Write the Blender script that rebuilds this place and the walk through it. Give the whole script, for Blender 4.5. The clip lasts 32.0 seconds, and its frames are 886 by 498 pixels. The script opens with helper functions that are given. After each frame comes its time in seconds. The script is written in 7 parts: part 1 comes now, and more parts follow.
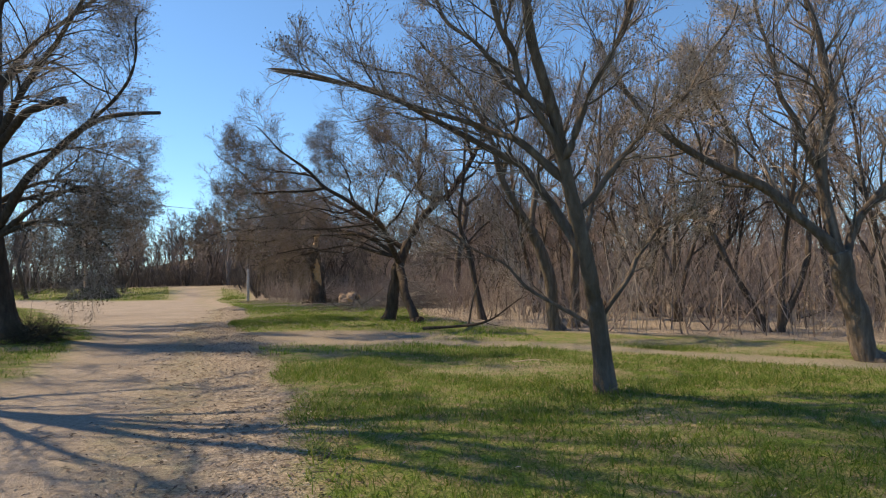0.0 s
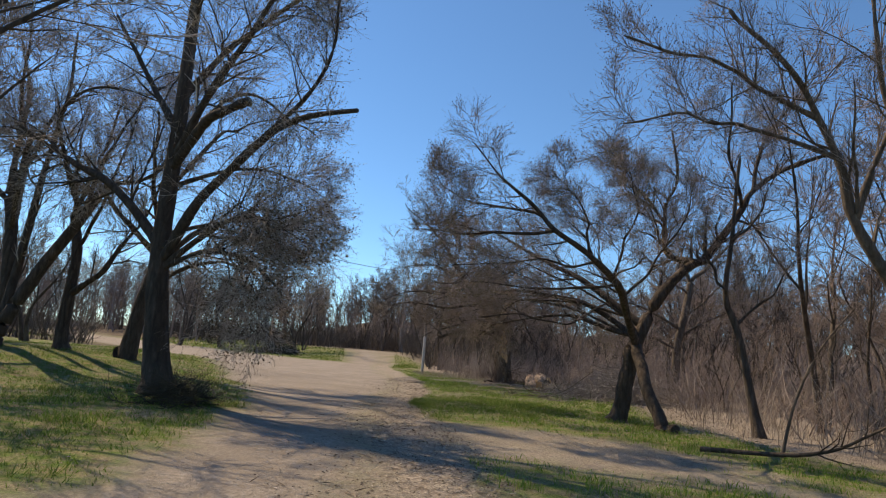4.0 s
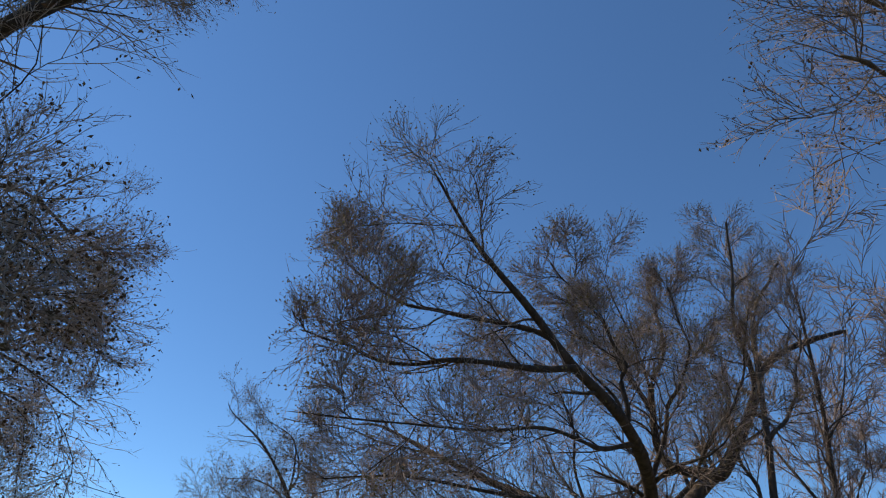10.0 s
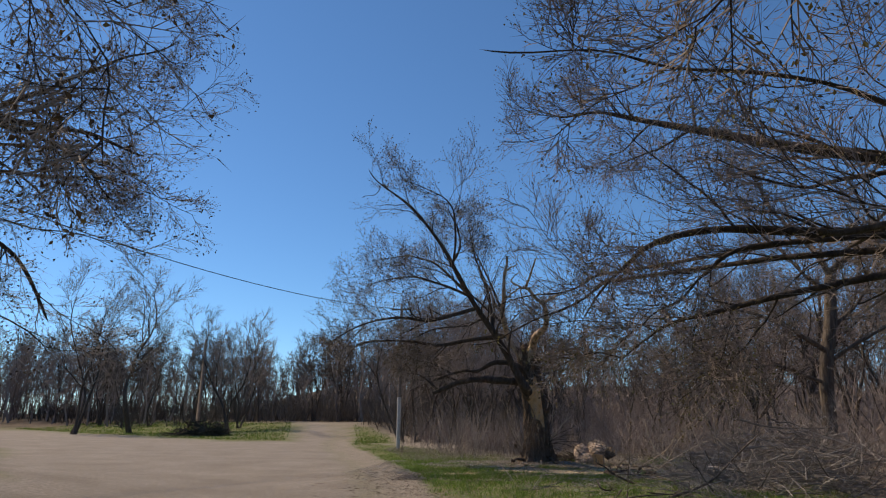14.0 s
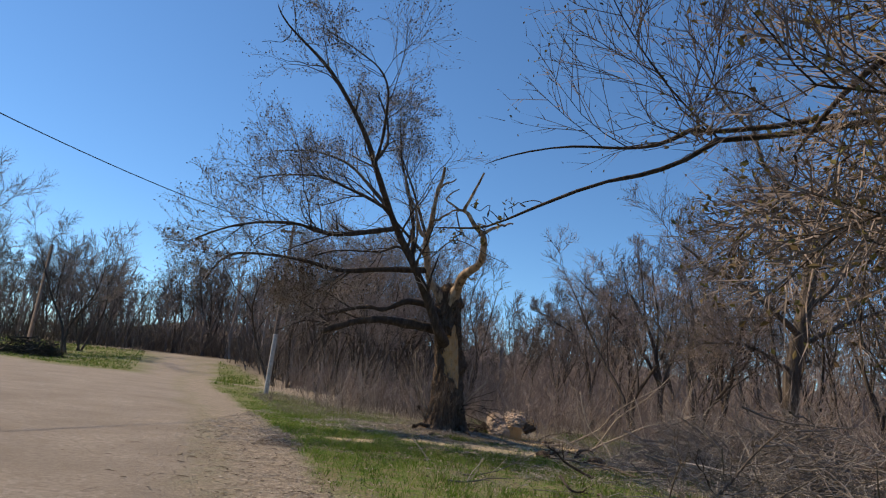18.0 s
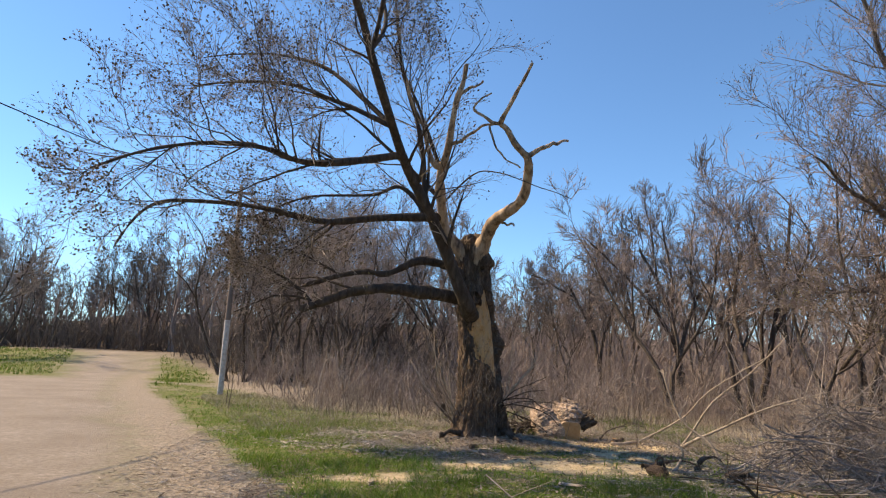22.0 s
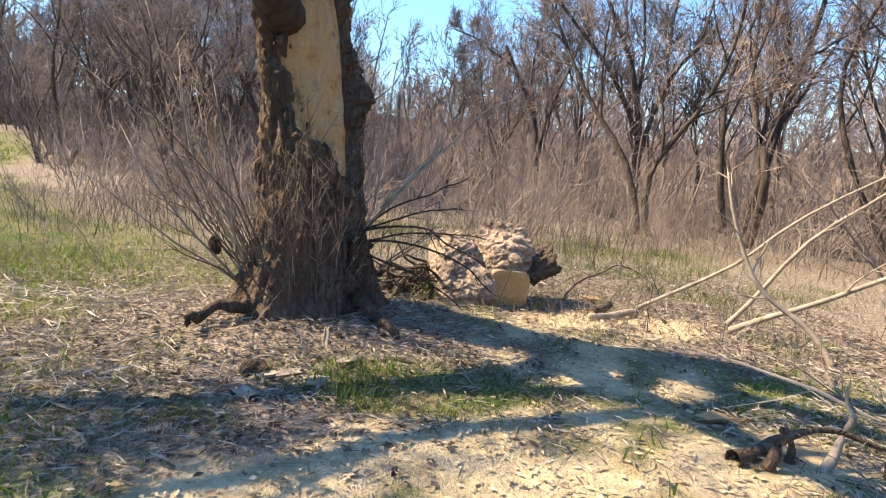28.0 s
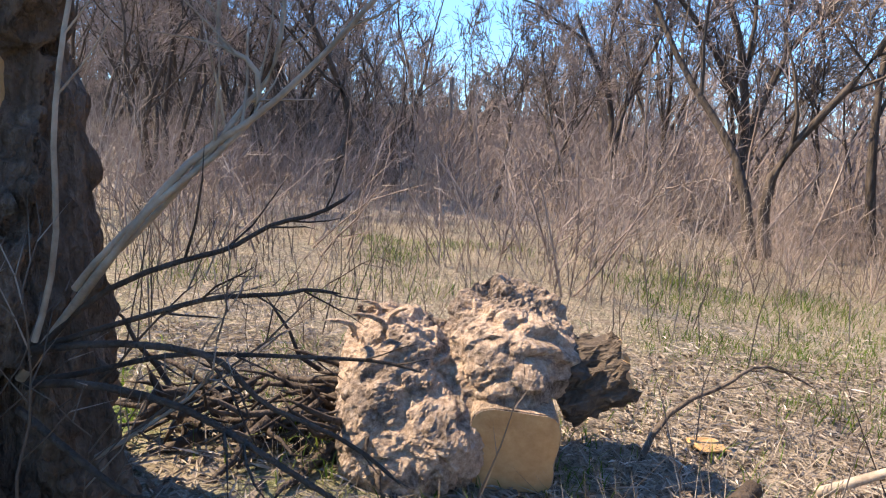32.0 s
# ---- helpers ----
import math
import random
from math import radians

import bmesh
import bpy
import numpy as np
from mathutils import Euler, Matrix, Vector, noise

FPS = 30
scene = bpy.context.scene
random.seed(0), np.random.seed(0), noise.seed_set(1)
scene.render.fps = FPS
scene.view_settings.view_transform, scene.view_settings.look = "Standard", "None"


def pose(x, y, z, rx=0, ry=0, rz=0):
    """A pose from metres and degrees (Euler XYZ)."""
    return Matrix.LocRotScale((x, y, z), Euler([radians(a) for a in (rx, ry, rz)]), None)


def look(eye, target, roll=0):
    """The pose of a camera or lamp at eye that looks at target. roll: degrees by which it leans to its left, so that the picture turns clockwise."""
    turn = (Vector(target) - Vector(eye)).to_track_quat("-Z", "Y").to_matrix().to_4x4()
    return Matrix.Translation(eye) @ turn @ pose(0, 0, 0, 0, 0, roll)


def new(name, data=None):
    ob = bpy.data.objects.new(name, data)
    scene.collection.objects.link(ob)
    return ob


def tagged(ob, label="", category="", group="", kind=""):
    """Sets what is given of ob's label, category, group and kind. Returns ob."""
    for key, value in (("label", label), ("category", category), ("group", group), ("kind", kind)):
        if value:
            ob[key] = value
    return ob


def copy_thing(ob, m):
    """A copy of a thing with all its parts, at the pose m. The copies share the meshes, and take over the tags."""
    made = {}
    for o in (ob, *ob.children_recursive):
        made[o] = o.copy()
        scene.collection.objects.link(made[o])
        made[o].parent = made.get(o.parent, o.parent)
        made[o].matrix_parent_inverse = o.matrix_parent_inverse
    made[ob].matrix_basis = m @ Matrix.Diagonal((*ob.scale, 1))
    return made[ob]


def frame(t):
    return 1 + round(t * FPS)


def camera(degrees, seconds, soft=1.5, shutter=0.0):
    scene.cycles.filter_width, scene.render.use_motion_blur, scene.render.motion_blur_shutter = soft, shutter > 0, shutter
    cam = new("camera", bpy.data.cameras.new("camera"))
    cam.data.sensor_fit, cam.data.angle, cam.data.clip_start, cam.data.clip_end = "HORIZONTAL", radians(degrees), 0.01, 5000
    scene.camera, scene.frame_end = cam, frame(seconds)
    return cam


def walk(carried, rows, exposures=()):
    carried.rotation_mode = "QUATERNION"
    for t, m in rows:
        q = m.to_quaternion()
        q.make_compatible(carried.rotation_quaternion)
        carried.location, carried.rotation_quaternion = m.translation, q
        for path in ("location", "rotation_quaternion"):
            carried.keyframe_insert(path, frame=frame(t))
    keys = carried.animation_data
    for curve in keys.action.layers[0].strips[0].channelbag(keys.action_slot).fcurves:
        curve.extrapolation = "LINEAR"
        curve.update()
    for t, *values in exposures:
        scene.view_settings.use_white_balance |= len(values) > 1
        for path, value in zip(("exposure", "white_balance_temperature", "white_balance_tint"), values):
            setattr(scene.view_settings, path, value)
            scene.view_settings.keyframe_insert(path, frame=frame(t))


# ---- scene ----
cam = camera(71.44, 32.0, soft=1.15)
# seconds, x, y, z, yaw, pitch, roll
PATH = [
    (0.0, 0.000, -0.000, 1.411, 0.97, 3.00, 0.82),
    (0.5, -0.317, 0.664, 1.427, 1.18, 1.62, -1.07),
    (1.0, -0.629, 1.296, 1.431, 3.15, 1.25, -4.07),
    (1.5, -0.944, 1.987, 1.422, 8.08, 3.04, -6.49),
    (2.0, -1.163, 2.642, 1.393, 10.97, 4.80, -5.98),
    (2.5, -1.463, 3.259, 1.389, 14.91, 6.47, -7.27),
    (4.5, -2.607, 5.630, 1.383, 14.75, 10.16, -3.14),
    (5.0, -2.860, 6.230, 1.390, 11.28, 9.38, -2.40),
    (5.5, -3.131, 6.892, 1.395, 8.42, 8.54, -2.94),
    (6.0, -3.385, 7.442, 1.434, 5.52, 11.10, -1.72),
    (6.5, -3.644, 8.074, 1.504, 5.65, 18.43, -1.95),
    (7.0, -3.895, 8.627, 1.498, 5.24, 23.43, -1.83),
    (7.5, -4.118, 9.212, 1.516, 3.60, 27.78, -2.42),
    (8.0, -4.347, 9.784, 1.496, 2.02, 30.70, -3.85),
    (8.5, -4.520, 10.406, 1.484, 1.84, 31.85, -2.73),
    (9.0, -4.738, 10.972, 1.495, 2.45, 31.70, -2.32),
    (9.5, -4.952, 11.546, 1.514, 0.36, 32.82, -3.68),
    (10.0, -5.221, 12.138, 1.515, -0.44, 33.82, -3.09),
    (10.5, -5.477, 12.687, 1.516, 0.88, 33.68, -0.67),
    (11.0, -5.759, 13.314, 1.529, 3.58, 33.81, 1.73),
    (11.5, -5.983, 13.916, 1.489, 4.58, 30.77, 0.80),
    (12.0, -6.246, 14.618, 1.454, 8.15, 25.39, -1.37),
    (12.5, -6.458, 15.240, 1.438, 10.19, 20.58, -2.61),
    (13.0, -6.707, 15.908, 1.428, 12.25, 17.77, -1.98),
    (13.5, -6.956, 16.505, 1.418, 12.68, 15.58, 0.25),
    (15.5, -7.869, 18.896, 1.468, 7.95, 17.90, -5.65),
    (16.0, -7.957, 19.533, 1.493, 5.71, 19.52, -5.00),
    (16.5, -8.135, 20.099, 1.499, 2.50, 20.04, -5.65),
    (17.0, -8.278, 20.721, 1.473, 0.93, 19.38, -5.83),
    (17.5, -8.517, 21.366, 1.428, 0.45, 16.73, -7.11),
    (18.0, -8.710, 21.993, 1.359, 0.52, 12.25, -6.34),
    (18.5, -8.940, 22.617, 1.362, -0.26, 6.91, -2.39),
    (19.0, -9.149, 23.226, 1.387, -5.43, 3.49, 1.27),
    (19.5, -9.480, 23.862, 1.420, -8.80, 1.81, -0.37),
    (20.0, -9.736, 24.468, 1.426, -8.07, 4.26, -1.57),
    (20.5, -9.984, 25.150, 1.446, -5.66, 5.59, -2.82),
    (21.0, -10.166, 25.733, 1.469, -2.72, 6.30, -0.36),
    (21.5, -10.289, 26.325, 1.502, -1.44, 8.76, -0.95),
    (22.0, -10.297, 26.930, 1.512, -3.74, 10.34, -2.45),
    (22.5, -10.257, 27.595, 1.536, -6.01, 8.94, -2.39),
    (23.0, -10.227, 28.257, 1.514, -7.56, 6.83, -1.00),
    (23.5, -10.112, 28.944, 1.530, -8.37, 4.88, -1.59),
    (24.0, -9.974, 29.629, 1.510, -9.68, 3.07, -3.36),
    (24.5, -9.748, 30.319, 1.524, -11.37, 1.42, -3.79),
    (26.5, -8.970, 32.542, 1.608, -6.65, -2.08, -7.74),
    (27.0, -8.812, 33.105, 1.560, -5.40, -4.17, -5.20),
    (27.5, -8.717, 33.608, 1.527, -8.86, -6.06, -3.52),
    (28.0, -8.616, 34.128, 1.469, -10.69, -8.57, -4.42),
    (28.5, -8.530, 34.560, 1.498, -11.40, -10.30, -5.45),
    (29.0, -8.362, 35.012, 1.495, -9.81, -10.11, -7.77),
    (29.5, -8.211, 35.460, 1.462, -8.50, -9.66, -7.33),
    (30.0, -8.033, 35.921, 1.438, -8.30, -8.13, -5.49),
    (30.5, -7.880, 36.404, 1.427, -6.99, -8.49, -5.36),
    (31.0, -7.695, 36.803, 1.461, -7.00, -9.63, -4.63),
    (31.5, -7.458, 37.166, 1.472, -4.81, -10.10, -4.70),
    (32.0, -7.281, 37.518, 1.462, -3.58, -9.43, -4.41),
]
EXPOSURES = [(0.0, 0.54, 7900, 9), (2.0, 0.58, 7950, 9), (5.0, 0.12, 7250, 9), (8.0, 0.0, 6850, 9), (11.0, 0.0, 6850, 9), (13.0, -0.1, 6950, 9), (17.0, -0.2, 7000, 9), (18.0, 0.05, 7050, 9), (19.0, 0.5, 7300, 10),
             (20.5, 0.76, 7500, 10), (23.0, 0.7, 8000, 11), (25.0, 1.22, 8350, 12), (28.0, 1.5, 7700, 9), (30.0, 1.5, 7000, 12), (32.0, 1.48, 6950, 12)]
walk(cam, [(t, pose(x, y, z, 90 + pitch, roll, yaw)) for t, x, y, z, yaw, pitch, roll in PATH], EXPOSURES)

# ---- world, sun, exposure ----
SUN_ELEV, SUN_AZ = radians(46), math.atan2(-0.935, 0.355)   # azimuth from +y, clockwise
world = bpy.data.worlds.new("world")
scene.world = world
world.use_nodes = True
wn = world.node_tree.nodes
sky = wn.new("ShaderNodeTexSky")
sky.sky_type = 'NISHITA'
sky.sun_disc = False
sky.sun_elevation, sky.sun_rotation = SUN_ELEV, SUN_AZ
sky.air_density, sky.dust_density, sky.ozone_density, sky.altitude = 1.0, 0.0, 10.0, 800
wn["Background"].inputs[1].default_value = 0.15
# a clear, deep blue: less red in the skylight
tint = wn.new("ShaderNodeMix")
tint.data_type, tint.blend_type = 'RGBA', 'MULTIPLY'
tint.inputs[0].default_value, tint.inputs[7].default_value = 1.0, (0.88, 1.0, 1.0, 1)
world.node_tree.links.new(sky.outputs[0], tint.inputs[6])
world.node_tree.links.new(tint.outputs[2], wn["Background"].inputs[0])
sun = new("sun", bpy.data.lights.new("sun", 'SUN'))
sun.data.energy, sun.data.angle, sun.data.color = 4.8, radians(0.53), (1.0, 0.81, 0.6)
to_sun = Vector((math.sin(SUN_AZ) * math.cos(SUN_ELEV), math.cos(SUN_AZ) * math.cos(SUN_ELEV), math.sin(SUN_ELEV)))
sun.matrix_world = look(to_sun * 60, (0, 0, 0))


# ---- materials ----
def material(name, build, rough=0.85):
    m = bpy.data.materials.new(name)
    m.use_nodes = True
    t = m.node_tree
    b = t.nodes["Principled BSDF"]
    b.inputs["Roughness"].default_value = rough
    b.inputs["Specular IOR Level"].default_value = 0.25
    build(t, b)
    return m


def node(t, kind, **values):
    n = t.nodes.new("ShaderNode" + kind)
    for k, v in values.items():
        n.inputs[k].default_value = v
    return n


def noise_of(t, scale, detail=5.0, rough=0.6, stretch=None, world_space=False):
    n = node(t, "TexNoise", Scale=scale, Detail=detail, Roughness=rough)
    co = t.nodes.new("ShaderNodeNewGeometry").outputs["Position"] if world_space else t.nodes.new("ShaderNodeTexCoord").outputs["Object"]
    if stretch:
        mp = node(t, "Mapping", Scale=stretch)
        t.links.new(co, mp.inputs[0])
        co = mp.outputs[0]
    t.links.new(co, n.inputs["Vector"])
    return n


def ramp(t, fac, *stops):
    r = t.nodes.new("ShaderNodeValToRGB")
    e = r.color_ramp.elements
    while len(e) < len(stops):
        e.new(0.5)
    for el, (p, c) in zip(e, stops):
        el.position, el.color = p, (*c, 1)
    t.links.new(fac, r.inputs[0])
    return r.outputs[0]


def mix(t, fac, a, b):
    m = t.nodes.new("ShaderNodeMix")
    m.data_type = 'RGBA'
    for sock, v in ((m.inputs[0], fac), (m.inputs[6], a), (m.inputs[7], b)):
        if hasattr(v, "node"):
            t.links.new(v, sock)
        elif isinstance(v, tuple):
            sock.default_value = (*v, 1)
        else:
            sock.default_value = v
    return m.outputs[2]


def bump(t, b, height, strength, distance):
    n = node(t, "Bump", Strength=strength, Distance=distance)
    t.links.new(height, n.inputs["Height"])
    t.links.new(n.outputs[0], b.inputs["Normal"])


def bark(name, dark, mid, light, scale=9.0, strength=0.9, plates=7.0):
    def build(t, b):
        n1 = noise_of(t, scale, 6, 0.65, (1, 1, 0.22))
        n2 = noise_of(t, 1.6, 3)
        n3 = noise_of(t, scale * 5, 3, 0.6, (1, 1, 0.4))
        # long cracked plates
        warp = noise_of(t, plates * 0.8, 3)
        mp = node(t, "Mapping", Scale=(1, 1, 0.13))
        push = t.nodes.new("ShaderNodeVectorMath")
        push.operation = 'MULTIPLY_ADD'
        t.links.new(warp.outputs[1], push.inputs[0])
        push.inputs[1].default_value = (0.09, 0.09, 0.5)
        t.links.new(t.nodes.new("ShaderNodeTexCoord").outputs["Object"], push.inputs[2])
        t.links.new(push.outputs[0], mp.inputs[0])
        vor = node(t, "TexVoronoi", Scale=plates)
        vor.feature = 'DISTANCE_TO_EDGE'
        t.links.new(mp.outputs[0], vor.inputs["Vector"])
        crack = ramp(t, vor.outputs["Distance"], (0.0, (0.55, 0.55, 0.55)), (0.25, (1, 1, 1)))
        c = ramp(t, n1.outputs[0], (0.33, dark), (0.55, mid), (0.78, light))
        c = mix(t, n2.outputs[0], c, tuple(0.75 * v for v in mid))
        c = mix(t, crack, tuple(0.55 * v for v in dark), c)
        t.links.new(c, b.inputs["Base Color"])
        h = t.nodes.new("ShaderNodeMath")
        h.operation = 'MULTIPLY_ADD'
        t.links.new(n3.outputs[0], h.inputs[0])
        h.inputs[1].default_value = 0.35
        t.links.new(n1.outputs[0], h.inputs[2])
        g = t.nodes.new("ShaderNodeMath")
        g.operation = 'MULTIPLY_ADD'
        t.links.new(crack, g.inputs[0])
        g.inputs[1].default_value = 0.6
        t.links.new(h.outputs[0], g.inputs[2])
        bump(t, b, g.outputs[0], strength, 0.05)
    return material(name, build, 0.9)


def speckled(name, a, b_, scale, rough=0.85, c_=None, spread=(0.35, 0.65), relief=0.3, stretch=None):
    def build(t, b):
        n = noise_of(t, scale, 6, 0.65, stretch)
        stops = [(spread[0], a), (spread[1], b_)] + ([(min(0.98, spread[1] + 0.14), c_)] if c_ else [])
        t.links.new(ramp(t, n.outputs[0], *stops), b.inputs["Base Color"])
        if relief:
            bump(t, b, n.outputs[0], relief, 0.02)
    return material(name, build, rough)


def varied(name, colours, rough=0.8, through_light=0.0):
    """Colour that differs from piece to piece of one joined mesh."""
    def build(t, b):
        g = t.nodes.new("ShaderNodeNewGeometry")
        c = ramp(t, g.outputs["Random Per Island"], *[(i / max(1, len(colours) - 1), q) for i, q in enumerate(colours)])
        t.links.new(c, b.inputs["Base Color"])
        if through_light:
            tr = t.nodes.new("ShaderNodeBsdfTranslucent")
            t.links.new(c, tr.inputs[0])
            ms = node(t, "MixShader", Fac=through_light)
            t.links.new(b.outputs[0], ms.inputs[1])
            t.links.new(tr.outputs[0], ms.inputs[2])
            t.links.new(ms.outputs[0], t.nodes["Material Output"].inputs[0])
    return material(name, build, rough)


BARK_DARK = bark("bark_dark", (0.042, 0.032, 0.025), (0.105, 0.083, 0.067), (0.25, 0.208, 0.172))
BARK_OLD = bark("bark_old", (0.06, 0.042, 0.03), (0.19, 0.14, 0.105), (0.42, 0.345, 0.275), 12.0, 1.0, 15.0)
BARK_GREY = bark("bark_grey", (0.075, 0.058, 0.045), (0.18, 0.146, 0.117), (0.36, 0.31, 0.26))
BARK_WOODS = bark("bark_woods", (0.05, 0.04, 0.032), (0.12, 0.098, 0.08), (0.26, 0.22, 0.185))
TWIG = varied("twig", [(0.21, 0.171, 0.141), (0.37, 0.312, 0.262), (0.28, 0.232, 0.194), (0.5, 0.443, 0.385)])
TWIG_BROWN = varied("twig_brown", [(0.16, 0.126, 0.11), (0.285, 0.232, 0.205), (0.21, 0.169, 0.148), (0.385, 0.328, 0.295)])
DARK_TWIG = varied("dark_twig", [(0.075, 0.06, 0.05), (0.14, 0.116, 0.098), (0.105, 0.086, 0.072), (0.2, 0.17, 0.146)])
SHOOT = varied("shoot", [(0.085, 0.066, 0.052), (0.17, 0.136, 0.11), (0.12, 0.096, 0.078), (0.34, 0.296, 0.254)])
BUDS = varied("buds", [(0.05, 0.036, 0.026), (0.1, 0.072, 0.045), (0.075, 0.053, 0.034), (0.17, 0.14, 0.06)], through_light=0.15)
BUDS_GREEN = varied("buds_green", [(0.08, 0.055, 0.03), (0.17, 0.16, 0.06), (0.12, 0.08, 0.04), (0.22, 0.21, 0.08)], through_light=0.25)
DEADWOOD = speckled("dead_limb_wood", (0.1, 0.072, 0.052), (0.38, 0.285, 0.2), 7, c_=(0.52, 0.425, 0.325), spread=(0.36, 0.52), relief=0.8, stretch=(1, 1, 0.35))


def bare_wood_material():
    def build(t, b):
        grain = noise_of(t, 30, 5, 0.65, (1, 1, 0.12))
        patch = noise_of(t, 6.0, 5, 0.65, (1, 1, 0.55))
        rot = noise_of(t, 5.5, 6, 0.7)
        c = ramp(t, patch.outputs[0], (0.36, (0.28, 0.14, 0.05)), (0.43, (0.5, 0.285, 0.11)), (0.5, (0.58, 0.36, 0.165)), (0.56, (0.5, 0.32, 0.165)), (0.64, (0.6, 0.43, 0.26)))
        c = mix(t, ramp(t, grain.outputs[0], (0.35, (0.45, 0.45, 0.45)), (0.6, (0, 0, 0))), c, (0.42, 0.29, 0.18))
        c = mix(t, ramp(t, rot.outputs[0], (0.58, (0, 0, 0)), (0.66, (0.85, 0.85, 0.85))), c, (0.2, 0.12, 0.07))
        t.links.new(c, b.inputs["Base Color"])
        h = t.nodes.new("ShaderNodeMath")
        h.operation = 'MULTIPLY_ADD'
        t.links.new(grain.outputs[0], h.inputs[0])
        h.inputs[1].default_value = 0.3
        t.links.new(patch.outputs[0], h.inputs[2])
        bump(t, b, h.outputs[0], 0.7, 0.04)
    return material("bare_wood", build, 0.75)


BARE_WOOD = bare_wood_material()
CUT_WOOD = speckled("cut_wood", (0.4, 0.24, 0.11), (0.5, 0.33, 0.165), 7, 0.7, (0.57, 0.4, 0.22), relief=0.25)
PALE_BRANCH = speckled("pale_branch", (0.24, 0.196, 0.15), (0.46, 0.4, 0.325), 8, c_=(0.56, 0.5, 0.42))


def rotten_material():
    def build(t, b):
        fine = noise_of(t, 34, 6, 0.75)
        patch = noise_of(t, 3.5, 5, 0.65, (1, 1, 1.8))
        pale = ramp(t, fine.outputs[0], (0.35, (0.33, 0.235, 0.17)), (0.52, (0.54, 0.42, 0.32)), (0.68, (0.69, 0.58, 0.47)))
        old = ramp(t, fine.outputs[0], (0.38, (0.11, 0.084, 0.064)), (0.55, (0.3, 0.242, 0.195)), (0.68, (0.52, 0.45, 0.38)))
        c = mix(t, ramp(t, patch.outputs[0], (0.46, (0, 0, 0)), (0.58, (1, 1, 1))), pale, old)
        t.links.new(c, b.inputs["Base Color"])
        bump(t, b, fine.outputs[0], 1.0, 0.03)
    return material("rotten_wood", build, 0.92)


ROTTEN = rotten_material()
GRASS = varied("grass_blades", [(0.058, 0.112, 0.014), (0.098, 0.172, 0.024), (0.07, 0.135, 0.018), (0.145, 0.21, 0.038), (0.26, 0.25, 0.11)], 0.55, 0.4)
GRASS_SHORT = varied("short_grass_blades", [(0.08, 0.165, 0.018), (0.14, 0.25, 0.03), (0.11, 0.2, 0.024), (0.18, 0.27, 0.045), (0.34, 0.32, 0.16)], 0.6, 0.35)
STRAW = varied("dry_straw", [(0.15, 0.123, 0.098), (0.33, 0.285, 0.235), (0.23, 0.195, 0.158), (0.46, 0.41, 0.35)], 0.75, 0.15)
LITTER = varied("leaf_litter", [(0.1, 0.08, 0.065), (0.28, 0.235, 0.19), (0.19, 0.155, 0.125), (0.42, 0.37, 0.31), (0.15, 0.12, 0.096)], 0.9)
DARK_LITTER = varied("dark_litter", [(0.05, 0.038, 0.03), (0.13, 0.102, 0.08), (0.085, 0.066, 0.052), (0.24, 0.198, 0.16)], 0.9)
PALE_STRAW = varied("pale_straw", [(0.22, 0.195, 0.168), (0.44, 0.405, 0.36), (0.32, 0.288, 0.252), (0.64, 0.6, 0.545)], 0.75, 0.1)
CHIPS = varied("wood_chips", [(0.58, 0.43, 0.24), (0.68, 0.54, 0.34), (0.4, 0.29, 0.18), (0.74, 0.62, 0.42)], 0.85)
CONCRETE = speckled("pole_wood", (0.12, 0.092, 0.075), (0.22, 0.175, 0.145), 6, c_=(0.3, 0.25, 0.21), stretch=(1, 1, 0.2))
WHITEWASH = speckled("whitewash", (0.34, 0.32, 0.3), (0.6, 0.58, 0.56), 9, c_=(0.72, 0.71, 0.69))
CABLE = speckled("cable", (0.02, 0.02, 0.02), (0.05, 0.05, 0.05), 20)
STEEL = speckled("painted_steel", (0.2, 0.2, 0.21), (0.3, 0.3, 0.32), 4)
BRUSH = varied("cut_brush", [(0.1, 0.088, 0.08), (0.25, 0.225, 0.207), (0.155, 0.138, 0.126), (0.4, 0.37, 0.345)])
DARK_BRUSH = varied("dark_brush", [(0.03, 0.028, 0.02), (0.07, 0.06, 0.045), (0.05, 0.05, 0.03), (0.1, 0.085, 0.06)])


